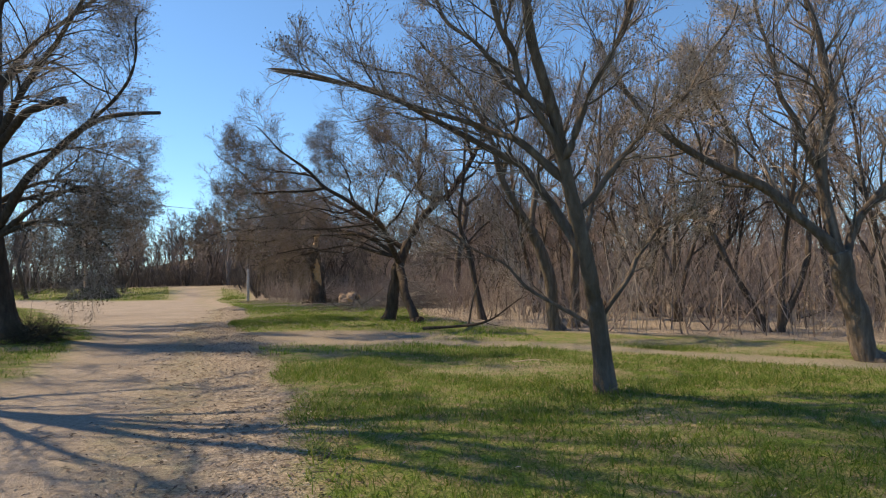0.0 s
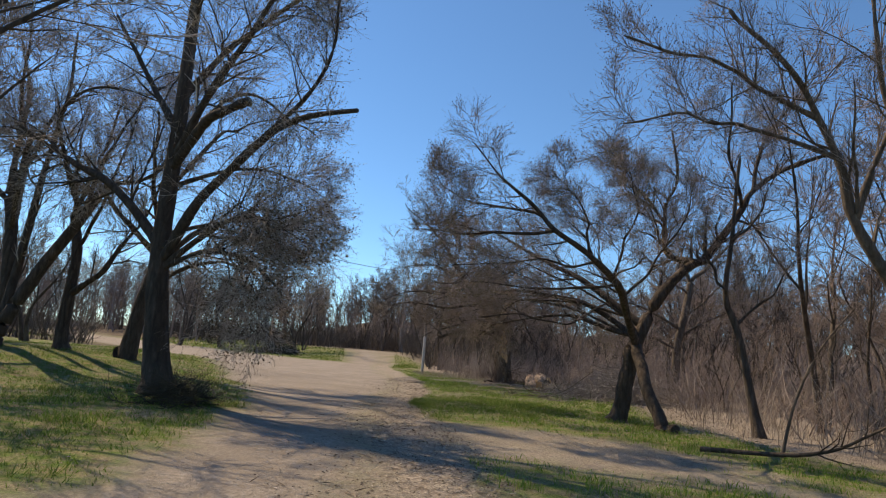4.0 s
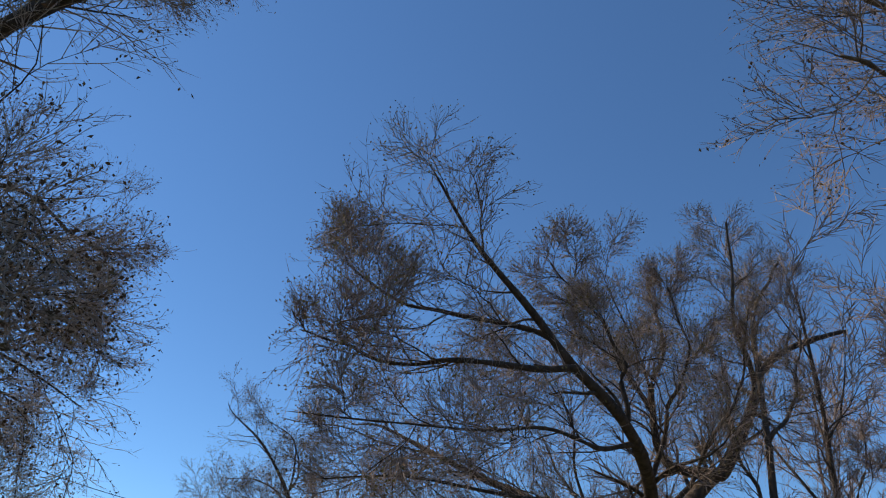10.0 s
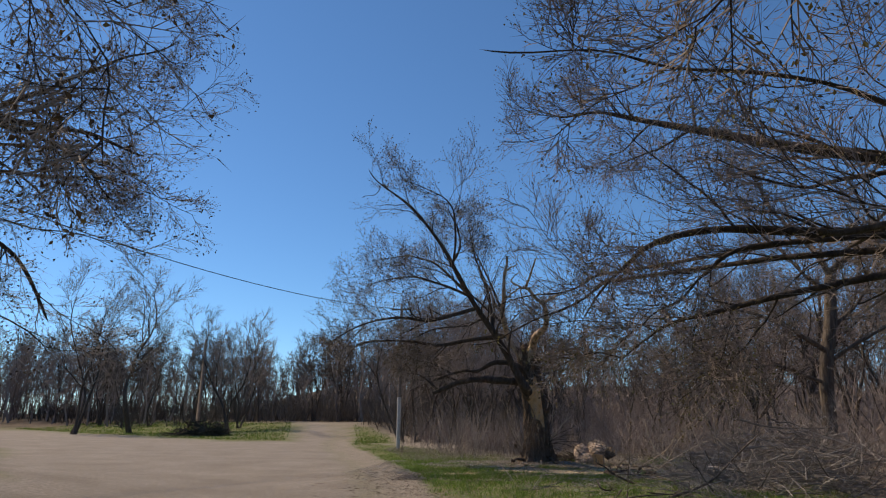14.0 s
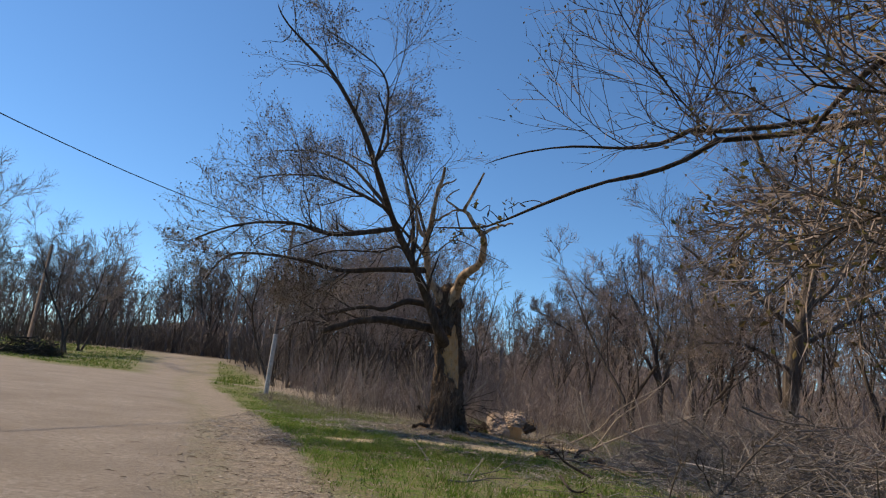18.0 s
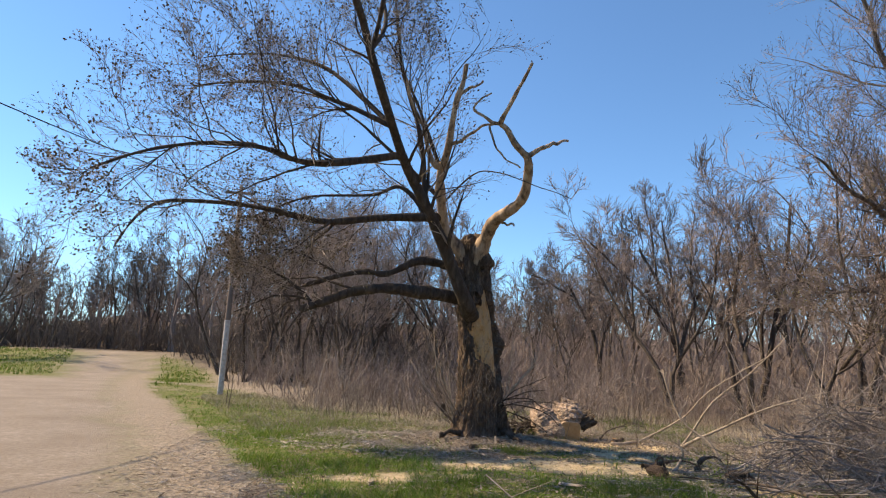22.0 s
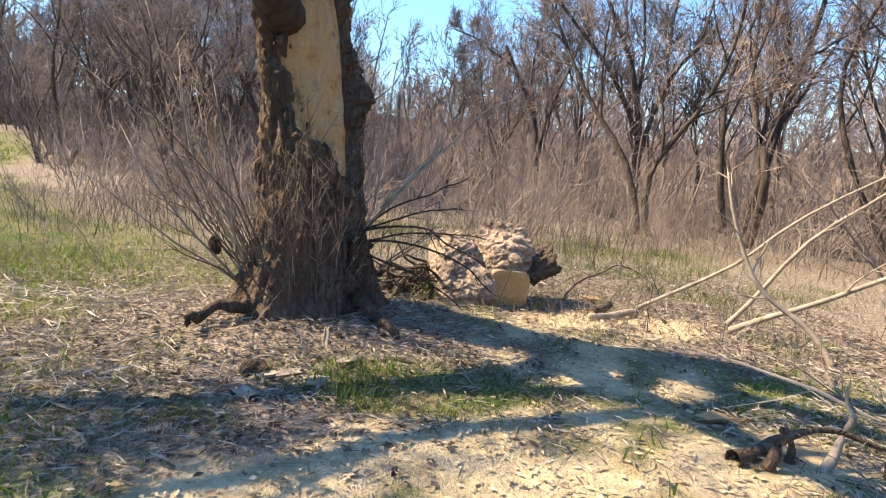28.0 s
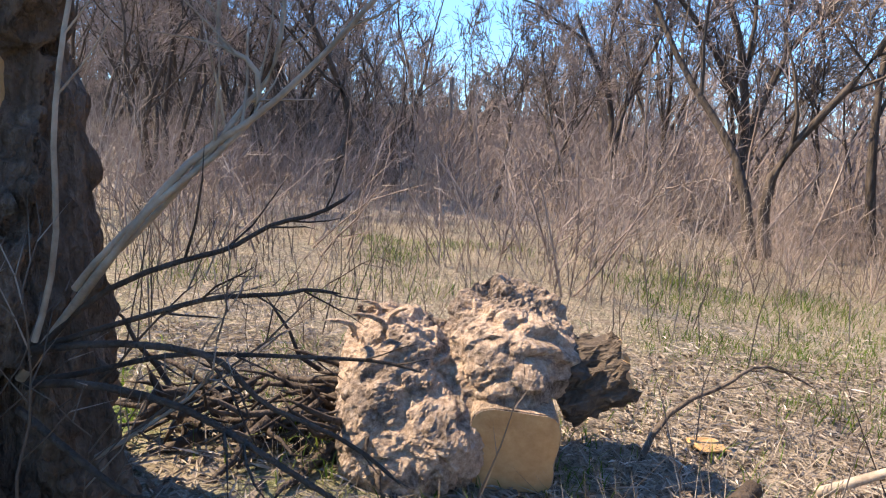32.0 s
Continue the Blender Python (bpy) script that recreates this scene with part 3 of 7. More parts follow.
def make_tree(name, base, trunks, limbs, label, seed, m=(9, 7, 5), size=(1.5, 0.7, 0.3), up=0.12, wood=BARK_DARK, twig=TWIG,
              buds=BUDS, bud_per=1, bud_size=0.02, droop=0.0, bare=(), thin=0.0042, trunk_sides=14, own_trunk=None, bare_wood=(DEADWOOD, "dead_limb", "pale barkless dead limb"), boughs=6, gnarl=0.06, bud_share=0.7, twigless=(), lush=(), knots=0.1, flare=1.45, sprigs=()):
    """A bare spring tree. trunks and limbs: (places, thickness at foot, at end). bare: numbers of the dead limbs without twigs."""
    rng = np.random.default_rng(seed)
    b = np.array((base[0], base[1], ground_at(*base[:2]) - 0.03))
    root = thing(name, b, label, "tree")
    spines = []

    def local(P):
        return P - b

    for pts, r0, r1 in trunks:
        P, R = bent(rng, np.array(pts, float), r0, r1, 16, 0.03)
        P[:, 0, 2] = b[2]
        R[:, 0] *= flare
        R[:, 1] *= 0.25 + 0.75 * flare ** 0.35
        spines.append((P[0], R[0]))
        if own_trunk is None:
            part("trunk", mesh_np("trunk", *knotty(rng, local(P), R, trunk_sides + 4, 0.1, 44), wood, True), root)
    allP, allR, lens = [], [], []
    for i, (pts, r0, r1) in enumerate(limbs):
        p = np.array(pts, float)
        # the limb grows out of the nearest place of what stands already
        best = (1e9, None, None)
        for SP, SR in spines:
            fine = np.linspace(0, len(SP) - 1, 8 * len(SP))
            line = np.stack([np.interp(fine, np.arange(len(SP)), SP[:, q]) for q in range(3)], axis=1)
            d = np.linalg.norm(line - p[0], axis=1)
            j = int(d.argmin())
            if d[j] < best[0]:
                best = (d[j], line[j], float(np.interp(fine[j], np.arange(len(SP)), SR)))
        p[0] = best[1]
        P, R = bent(rng, p, min(r0, best[2] * 0.96), r1, 25, gnarl * 0.7)
        R = R * np.clip(1 + 0.09 * rng.normal(size=R.shape), 0.8, 1.25)
        spines.append((P[0], R[0]))
        dead = i in bare
        if dead:
            R[:, -1] = R[:, -2]
            d = P[:, -1:] - P[:, -2:-1]
            P, R = np.concatenate([P, P[:, -1:] + d * 0.12], axis=1), np.concatenate([R, R[:, -1:]], axis=1)
        part(bare_wood[1] if dead else "limb", mesh_np("limb", *(knotty(rng, local(P), R, 11, knots) if r0 > 0.05 else tubes(local(P), R, 8)), bare_wood[0] if dead else wood, True), root,
             bare_wood[2] if dead else "")
        if not dead and i not in twigless:
            for _ in range(2 if i in lush else 1):
                allP.append(P[:, ::2])
                allR.append(R[:, ::2])
                lens.append(np.linalg.norm(np.diff(P[0], axis=0), axis=1).sum())
    P, R = np.concatenate(allP), np.concatenate(allR)
    scale = np.clip(np.array(lens) / 3.5, 0.5, 1.25)
    P0, R0, L0 = kids(rng, P, R, boughs, 1.3 * size[0] * scale, 46, 13, up * 0.5, 0.2, 0.38, 0.14, 0.2, 0.007, droop)
    k0 = off_road(P0)
    P0, R0, L0 = P0[k0], R0[k0], L0[k0]
    Pa, Ra = np.concatenate([P, P0]), np.concatenate([R, R0])
    la = np.concatenate([0.75 * size[0] * scale, np.clip(L0, 0.5, 1.6 * size[0]) * 0.55])
    P1, R1, L1 = kids(rng, Pa, Ra, m[0], la, 44, 5, up, 0.14, 0.42, 0.13, 0.25, 0.0045, droop)
    k1 = off_road(P1)
    P1, R1, L1 = P1[k1], R1[k1], L1[k1]
    P2, R2, L2 = kids(rng, P1, R1, m[1], 1.05 * size[1] * np.clip(1.7 * L1 / size[0], 0.5, 1.3), 38, 3, up, 0.12, 0.55, 0.13, 0.4, thin, droop)
    k2 = off_road(P2)
    P2, R2, L2 = P2[k2], R2[k2], L2[k2]
    P3, R3, _ = kids(rng, P2, R2, max(3, m[2] - 1), 1.1 * size[2] * np.clip(L2 / size[1], 0.5, 1.3), 36, 2, up, 0.15, 0.65, 0.1, 0.5, thin * 0.85)
    main, fine = join([tubes(local(P0), R0, 6), tubes(local(P1), R1, 4)]), join([tubes(local(P2), R2, 3), tubes(local(P3), R3, 3)])
    part("crown", two_materials(mesh_np("crown", *join([main, fine]), twig), len(main[1]), wood), root)
    if len(sprigs):
        ends = np.repeat(np.array(sprigs) - b, 9, axis=0)
        part("young_leaves", mesh_np("young_leaves", *bud_mesh(rng, ends + rng.normal(size=ends.shape) * 0.012, 1, 0.022), buds), root, "clusters of young yellow-green leaves")
    if bud_per:
        tips = P3[rng.random(len(P3)) < bud_share, -1] - b
        part("foliage", mesh_np("foliage", *bud_mesh(rng, tips, bud_per, bud_size), buds), root, "small opening leaf buds")
    return root


# the leaning tree with a forked foot beside the road
make_tree("tree", (-2.0, 22.6), [([(-2.45, 23.1, 0), (-2.15, 23.1, 1.5), (-2.0, 23.1, 2.2)], 0.24, 0.2), ([(-1.35, 21.5, 0), (-1.75, 22.2, 1.1), (-2.0, 23.0, 2.1)], 0.16, 0.15)],
          [([(-2.0, 23.1, 2.1), (-1.4, 23.3, 3.4), (-0.6, 23.5, 4.4), (-0.1, 23.7, 4.7), (0.8, 23.9, 6.2), (1.1, 24.1, 6.8), (2.1, 24.3, 7.6), (3.6, 24.5, 8.1)], 0.2, 0.05),
           ([(-2.0, 23.1, 2.3), (-3.1, 23.8, 3.15), (-4.1, 24.2, 3.4), (-5.2, 24.4, 3.55), (-6.2, 24.5, 3.5), (-6.7, 24.7, 3.2), (-7.2, 24.8, 2.7)], 0.12, 0.008),
           ([(-3.4, 23.9, 3.25), (-5.3, 24.0, 3.25), (-5.9, 24.1, 2.95), (-6.5, 24.3, 2.5)], 0.045, 0.006),
           ([(-2.2, 23.1, 2.4), (-3.4, 23.5, 2.8), (-4.3, 23.7, 2.8), (-5.6, 23.9, 2.6), (-6.3, 24.2, 2.4), (-6.9, 24.4, 2.1)], 0.085, 0.006),
           ([(-2.2, 23.0, 2.8), (-3.5, 23.8, 3.9), (-4.9, 24.4, 4.6), (-6.0, 25.0, 5.4), (-6.8, 25.2, 5.7), (-7.4, 25.3, 5.7)], 0.12, 0.008),
           ([(-2.1, 22.9, 2.2), (-2.3, 21.8, 2.9), (-2.54, 20.65, 3.4), (-3.16, 19.23, 3.92), (-3.9, 18.5, 4.3), (-4.3, 18.3, 4.75), (-4.9, 17.8, 5.2), (-5.3, 17.4, 5.6), (-5.5, 17.14, 5.95)], 0.13, 0.01),
           ([(-4.12, 18.45, 4.6), (-4.8, 18.4, 4.72), (-5.62, 18.35, 4.83), (-6.3, 18.2, 5.2), (-6.8, 18.15, 5.6)], 0.045, 0.006),
           ([(-3.9, 18.55, 4.27), (-4.85, 18.2, 4.14), (-5.84, 18.2, 4.09), (-6.4, 17.7, 4.07), (-6.7, 17.3, 4.0)], 0.05, 0.006),
           ([(-3.0, 19.5, 3.8), (-3.6, 19.0, 3.65), (-4.3, 18.76, 3.65), (-5.3, 18.2, 3.45), (-6.6, 17.1, 3.25)], 0.04, 0.006),
           ([(-2.54, 20.65, 3.35), (-3.5, 19.9, 3.15), (-4.6, 19.4, 3.15), (-5.8, 18.8, 3.1), (-6.6, 18.6, 3.0)], 0.045, 0.006),
           ([(-3.16, 19.23, 3.92), (-3.2, 19.0, 4.6), (-3.6, 18.9, 5.3), (-4.1, 18.7, 5.8)], 0.04, 0.008),
           ([(-2.7, 20.3, 3.5), (-2.3, 19.9, 4.4), (-2.1, 19.6, 5.2), (-2.4, 19.4, 6.0)], 0.045, 0.008),
           ([(-2.4, 21.3, 3.1), (-1.6, 20.9, 4.1), (-1.0, 20.7, 5.0), (-0.9, 20.6, 5.8)], 0.05, 0.01),
           ([(-2.3, 23.0, 2.6), (-4.0, 23.9, 3.1), (-6.29, 26.53, 3.54), (-6.90, 26.46, 3.38), (-7.32, 26.43, 3.12), (-7.66, 26.40, 2.95), (-8.4, 26.85, 2.72), (-8.75, 27.0, 2.6), (-9.1, 27.1, 2.62)], 0.045, 0.004),
           ([(-2.3, 23.0, 2.8), (-4.0, 23.9, 3.4), (-6.34, 26.75, 3.68), (-6.98, 26.68, 3.51), (-7.54, 26.76, 3.34), (-8.14, 26.74, 3.24), (-8.62, 26.74, 3.13)], 0.045, 0.004),
           ([(-8.5, 26.9, 2.68), (-8.6, 26.95, 2.6), (-8.55, 26.95, 2.52)], 0.005, 0.003), ([(-8.7, 26.98, 2.62), (-8.77, 26.93, 2.57), (-8.8, 26.9, 2.5)], 0.005, 0.003),
           ([(-8.4, 26.85, 2.72), (-8.55, 26.85, 2.76), (-8.65, 26.85, 2.82)], 0.005, 0.003), ([(-8.2, 26.6, 2.8), (-8.3, 26.8, 2.8), (-8.35, 26.9, 2.85)], 0.005, 0.003),
           ([(-2.4, 22.9, 2.9), (-3.9, 22.5, 3.7), (-5.4, 22.2, 4.2), (-6.8, 22.0, 4.5), (-7.9, 21.9, 4.6)], 0.05, 0.006),
           ([(-2.7, 22.9, 2.9), (-3.1, 22.8, 4.4), (-3.2, 22.5, 5.2), (-3.7, 22.2, 5.8), (-4.3, 21.9, 6.3)], 0.08, 0.008),
           ([(-0.5, 23.7, 4.5), (-1.2, 23.8, 4.9), (-1.3, 23.8, 6.1), (-1.0, 23.6, 7.0), (-1.1, 23.5, 8.5)], 0.12, 0.03),
           ([(1.1, 24.1, 6.8), (1.5, 24.3, 8.3), (2.5, 24.5, 9.9)], 0.09, 0.03),
           ([(-1.3, 23.8, 5.8), (-2.2, 23.3, 6.8), (-3.0, 23.0, 7.8)], 0.07, 0.02),
           ([(0.8, 23.9, 6.2), (0.4, 23.0, 7.6), (0.3, 22.4, 9.4)], 0.07, 0.02),
           ([(-1.2, 23.8, 5.0), (-1.9, 22.2, 6.0), (-2.8, 20.8, 7.0)], 0.04, 0.008),
           ([(-2.9, 22.8, 2.8), (-3.8, 21.9, 2.5), (-4.9, 21.2, 2.6), (-6.0, 20.6, 2.4)], 0.06, 0.02)],
          "bare leaning tree on a forked foot beside the road", 21, (11, 8, 5), (1.15, 0.68, 0.3), 0.06, BARK_DARK, TWIG_BROWN, BUDS_GREEN, 1, 0.016, thin=0.0042, boughs=7, sprigs=[(-9.1, 27.1, 2.62), (-8.9, 27.05, 2.6), (-8.75, 27.0, 2.6), (-8.6, 26.95, 2.63), (-8.45, 26.88, 2.68), (-8.8, 26.9, 2.5), (-8.55, 26.95, 2.52), (-8.65, 26.85, 2.82), (-8.35, 26.9, 2.85)])

# the slim tree in the grass
make_tree("tree", (1.85, 7.75), [([(1.87, 7.75, 0), (1.8, 7.65, 0.9), (1.62, 7.4, 1.5), (1.42, 7.2, 2.3), (1.2, 7.0, 3.1), (1.0, 6.8, 3.6), (0.85, 6.6, 4.4), (0.9, 6.5, 5.6)], 0.135, 0.045)],
          [([(1.6, 7.45, 1.75), (1.4, 7.6, 2.1), (1.0, 7.8, 2.7), (0.8, 7.9, 3.0), (-0.1, 8.1, 3.5), (-0.8, 8.2, 3.9), (-1.8, 8.4, 4.15), (-2.6, 8.5, 4.4)], 0.085, 0.02),
           ([(1.72, 7.7, 0.75), (1.4, 7.9, 1.1), (0.8, 8.0, 1.5), (0.1, 8.2, 1.9), (-0.3, 8.3, 2.2), (-0.5, 8.5, 2.6)], 0.032, 0.008),
           ([(1.85, 7.75, 0.85), (2.3, 7.8, 1.6), (2.7, 7.9, 2.1), (3.2, 8.0, 2.4)], 0.04, 0.012),
           ([(1.35, 7.1, 2.5), (0.9, 7.2, 3.0), (0.4, 7.4, 3.25), (-0.4, 7.6, 3.55), (-1.4, 7.8, 4.0), (-2.4, 8.0, 4.3)], 0.06, 0.015),
           ([(1.3, 7.05, 2.7), (0.8, 6.8, 3.7), (0.5, 6.5, 4.4), (0.2, 6.3, 5.6)], 0.06, 0.02),
           ([(1.3, 7.05, 2.8), (1.7, 6.8, 3.6), (2.1, 6.6, 4.8), (2.3, 6.4, 5.8)], 0.055, 0.015),
           ([(1.2, 7.0, 3.1), (0.5, 7.2, 3.9), (-0.2, 7.4, 4.9), (-0.6, 7.5, 5.8)], 0.045, 0.012),
           ([(1.45, 7.2, 2.2), (2.2, 7.3, 2.9), (2.9, 7.4, 3.7), (3.5, 7.4, 4.8)], 0.045, 0.012),
           ([(1.55, 7.3, 1.95), (1.9, 7.9, 2.9), (2.1, 8.3, 4.2)], 0.04, 0.012)],
          "slim bare tree with cracked grey bark standing in green grass", 22, (9, 8, 5), (1.08, 0.5, 0.22), 0.16, BARK_GREY, TWIG, BUDS, 1, 0.014, thin=0.0034, boughs=7, flare=1.2)

# the tree forking low at the edge of the thicket
make_tree("tree", (6.8, 10.3), [([(6.85, 10.3, 0), (6.55, 10.3, 1.0), (6.4, 10.3, 1.8)], 0.2, 0.17)],
          [([(6.4, 10.3, 1.75), (6.3, 10.4, 3.2), (6.5, 10.6, 4.6), (6.3, 10.7, 6.2), (6.1, 10.8, 7.9)], 0.12, 0.04),
           ([(6.4, 10.3, 1.7), (5.7, 10.5, 2.6), (4.4, 10.7, 3.5), (3.4, 10.8, 4.4), (2.7, 11.0, 5.8)], 0.12, 0.03),
           ([(6.42, 10.3, 1.7), (6.8, 10.5, 2.1), (7.5, 10.5, 3.0), (8.2, 10.6, 4.4), (8.5, 10.7, 6.0)], 0.11, 0.03),
           ([(6.35, 10.4, 2.9), (5.8, 10.5, 4.1), (5.5, 10.6, 5.4), (5.3, 10.7, 7.0)], 0.07, 0.02),
           ([(4.9, 10.6, 3.1), (4.7, 10.7, 4.3), (4.2, 10.9, 5.6)], 0.05, 0.015)],
          "bare tree forking low above the grass before the thicket", 23, (9, 8, 5), (1.45, 0.62, 0.27), 0.14, BARK_GREY, TWIG, BUDS, 0, thin=0.0044, boughs=8)

# the large dark tree on the grass island, with a snapped limb
make_tree("tree", (-12.2, 16.7), [([(-12.15, 16.75, 0), (-12.4, 16.7, 1.4), (-12.6, 16.65, 3.2), (-12.4, 16.4, 5.4), (-12.4, 16.3, 8.4), (-12.2, 16.1, 11.0)], 0.36, 0.1)],
          [([(-12.5, 16.65, 2.9), (-11.3, 16.2, 4.4), (-9.7, 15.7, 5.4), (-8.7, 15.2, 5.65), (-7.1, 14.7, 5.6)], 0.16, 0.045),
           ([(-12.5, 16.65, 2.7), (-10.9, 16.5, 3.9), (-9.6, 16.1, 3.9), (-8.8, 15.7, 3.6), (-8.2, 15.5, 3.6)], 0.09, 0.006),
           ([(-12.6, 16.6, 3.3), (-13.9, 16.4, 4.6), (-15.3, 16.2, 5.3), (-17, 16.0, 6.2)], 0.15, 0.04),
           ([(-12.4, 16.7, 2.9), (-10.9, 16.3, 3.2), (-9.6, 15.9, 2.9), (-8.6, 15.5, 2.3)], 0.09, 0.02),
           ([(-9.7, 15.7, 5.4), (-8.6, 15.2, 6.0), (-7.8, 14.8, 6.8), (-7.6, 14.5, 8.0)], 0.07, 0.02),
           ([(-11.0, 16.3, 3.6), (-9.6, 15.8, 4.0), (-8.9, 15.5, 3.6), (-8.2, 15.3, 3.3)], 0.06, 0.006),
           ([(-12.4, 16.4, 5.2), (-11.2, 15.9, 6.8), (-9.8, 15.4, 8.2), (-8.6, 15.0, 9.8)], 0.12, 0.03),
           ([(-12.4, 16.3, 6.8), (-11.6, 16.9, 8.4), (-10.2, 17.4, 9.8), (-9.0, 17.9, 11.0)], 0.1, 0.03),
           ([(-12.4, 16.4, 4.6), (-11.4, 17.4, 5.4), (-10.4, 18.2, 5.4), (-9.6, 18.8, 5.0)], 0.07, 0.006),
           ([(-12.4, 16.4, 6.0), (-13.8, 16.6, 7.6), (-15.2, 16.7, 9.4)], 0.11, 0.03),
           ([(-12.3, 16.2, 8.6), (-11.4, 15.6, 9.8), (-10.4, 15.2, 11.4)], 0.07, 0.02),
           ([(-12.5, 16.6, 3.6), (-11.8, 18.0, 4.2), (-10.9, 19.2, 4.4), (-10.0, 20.0, 4.0)], 0.07, 0.006),
           ([(-12.4, 16.4, 5.0), (-11.3, 15.8, 5.9), (-10.5, 15.5, 6.1), (-9.8, 15.25, 6.15)], 0.11, 0.1)],
          "large dark bare tree with a snapped limb beside the road", 24, (11, 8, 6), (1.6, 0.75, 0.3), 0.05, BARK_DARK, TWIG, BUDS, 1, 0.021, droop=0.03, thin=0.0046, bud_share=0.6,
          bare=(0, 12), boughs=8, lush=(3,), gnarl=0.025, bare_wood=(BARK_DARK, "snapped_limb", "snapped dark limb with a blunt end"))

# the wide tree further along the verge
make_tree("tree", (-18.5, 22.5), [([(-18.5, 22.5, 0), (-18.3, 22.6, 2.0), (-18.0, 22.7, 4.2), (-18.0, 22.8, 7.5), (-18.2, 22.9, 11.0)], 0.36, 0.09)],
          [([(-18.1, 22.7, 3.4), (-16.8, 23.0, 4.9), (-15.4, 23.5, 5.5), (-14.4, 24.2, 5.6), (-13.6, 24.6, 5.3)], 0.14, 0.01),
           ([(-15.4, 23.5, 5.5), (-15.2, 24.2, 6.4), (-14.4, 24.8, 7.2), (-13.6, 25.1, 7.6)], 0.08, 0.01),
           ([(-15.4, 23.5, 5.5), (-14.5, 24.0, 5.3), (-13.8, 24.3, 4.6)], 0.06, 0.01),
           ([(-18.0, 22.8, 6.5), (-17.0, 23.5, 8.6), (-16.4, 24.2, 9.2), (-15.3, 25.0, 10.0)], 0.1, 0.02),
           ([(-18.2, 22.6, 2.8), (-16.8, 23.2, 3.8), (-15.6, 23.5, 3.9), (-14.8, 23.8, 3.6), (-14.3, 24.2, 2.7)], 0.1, 0.015),
           ([(-18.0, 22.8, 7.2), (-16.8, 23.0, 9.6), (-15.6, 23.5, 10.2), (-14.4, 24.0, 9.5), (-13.4, 24.4, 9.0)], 0.11, 0.02),
           ([(-16.8, 23.0, 4.9), (-15.0, 23.4, 4.6), (-13.9, 24.0, 4.7)], 0.07, 0.01),
           ([(-18.1, 22.7, 4.0), (-19.6, 22.0, 5.6), (-21.0, 21.5, 7.5)], 0.14, 0.03), ([(-18.0, 22.7, 4.6), (-17.4, 21.2, 6.4), (-16.4, 20.0, 8.2)], 0.12, 0.03),
           ([(-18.0, 22.8, 8.0), (-18.8, 23.6, 9.6), (-19.2, 24.2, 11.5)], 0.08, 0.02)],
          "wide bare tree whose drooping limbs reach over the road", 33, (9, 8, 5), (1.8, 0.75, 0.3), 0.05, BARK_DARK, TWIG, BUDS, 1, 0.022, droop=0.02)

# the dark group of trees on the rising verge
make_tree("tree", (-21.4, 19.9), [([(-21.4, 19.94, 0.58), (-21.2, 19.94, 2.1), (-21.31, 19.94, 3.7), (-21.87, 19.94, 5.47)], 0.27, 0.17)],
          [([(-21.87, 19.94, 5.47), (-21.19, 19.94, 6.84), (-20.51, 19.94, 8.19), (-18.9, 19.94, 8.88)], 0.14, 0.02), ([(-21.87, 19.94, 5.47), (-21.95, 19.94, 9.02), (-22.92, 19.94, 11.13)], 0.13, 0.02),
           ([(-21.2, 19.6, 4.3), (-18.75, 17.9, 6.57), (-16.81, 17.62, 5.71), (-15.54, 17.62, 5.15)], 0.1, 0.012), ([(-21.9, 19.9, 5.0), (-23.4, 19.0, 7.0), (-24.6, 18.4, 9.2)], 0.1, 0.02), ([(-21.9, 19.9, 6.6), (-20.4, 18.6, 8.4), (-19.4, 17.6, 10.6)], 0.08, 0.02)],
          "dark bare tree leaning on the rising grass verge", 39, (9, 7, 5), (1.8, 0.8, 0.34), 0.08, BARK_DARK, TWIG, BUDS, 1, 0.02, thin=0.0058)
make_tree("tree", (-20.5, 19.2), [([(-20.57, 19.3, 0.59), (-19.68, 19.4, 2.4), (-18.44, 19.6, 4.38), (-17.76, 19.7, 5.52)], 0.24, 0.13)],
          [([(-17.76, 19.7, 5.52), (-16.23, 19.9, 6.06), (-15.24, 19.9, 6.42)], 0.1, 0.02), ([(-20.39, 19.3, 1.0), (-20.27, 19.6, 5.55), (-20.0, 19.7, 7.7), (-20.2, 19.9, 11.08)], 0.17, 0.03),
           ([(-18.3, 19.6, 4.64), (-17.53, 17.62, 6.96), (-15.01, 16.46, 7.25), (-13.0, 16.46, 6.67)], 0.09, 0.012), ([(-18.4, 19.6, 4.4), (-18.2, 20.0, 6.8), (-17.2, 20.4, 9.2)], 0.09, 0.02)],
          "dark bare tree with one stem leaning towards the road", 40, (9, 7, 5), (1.8, 0.8, 0.34), 0.08, BARK_DARK, TWIG, BUDS, 1, 0.02, thin=0.0058)
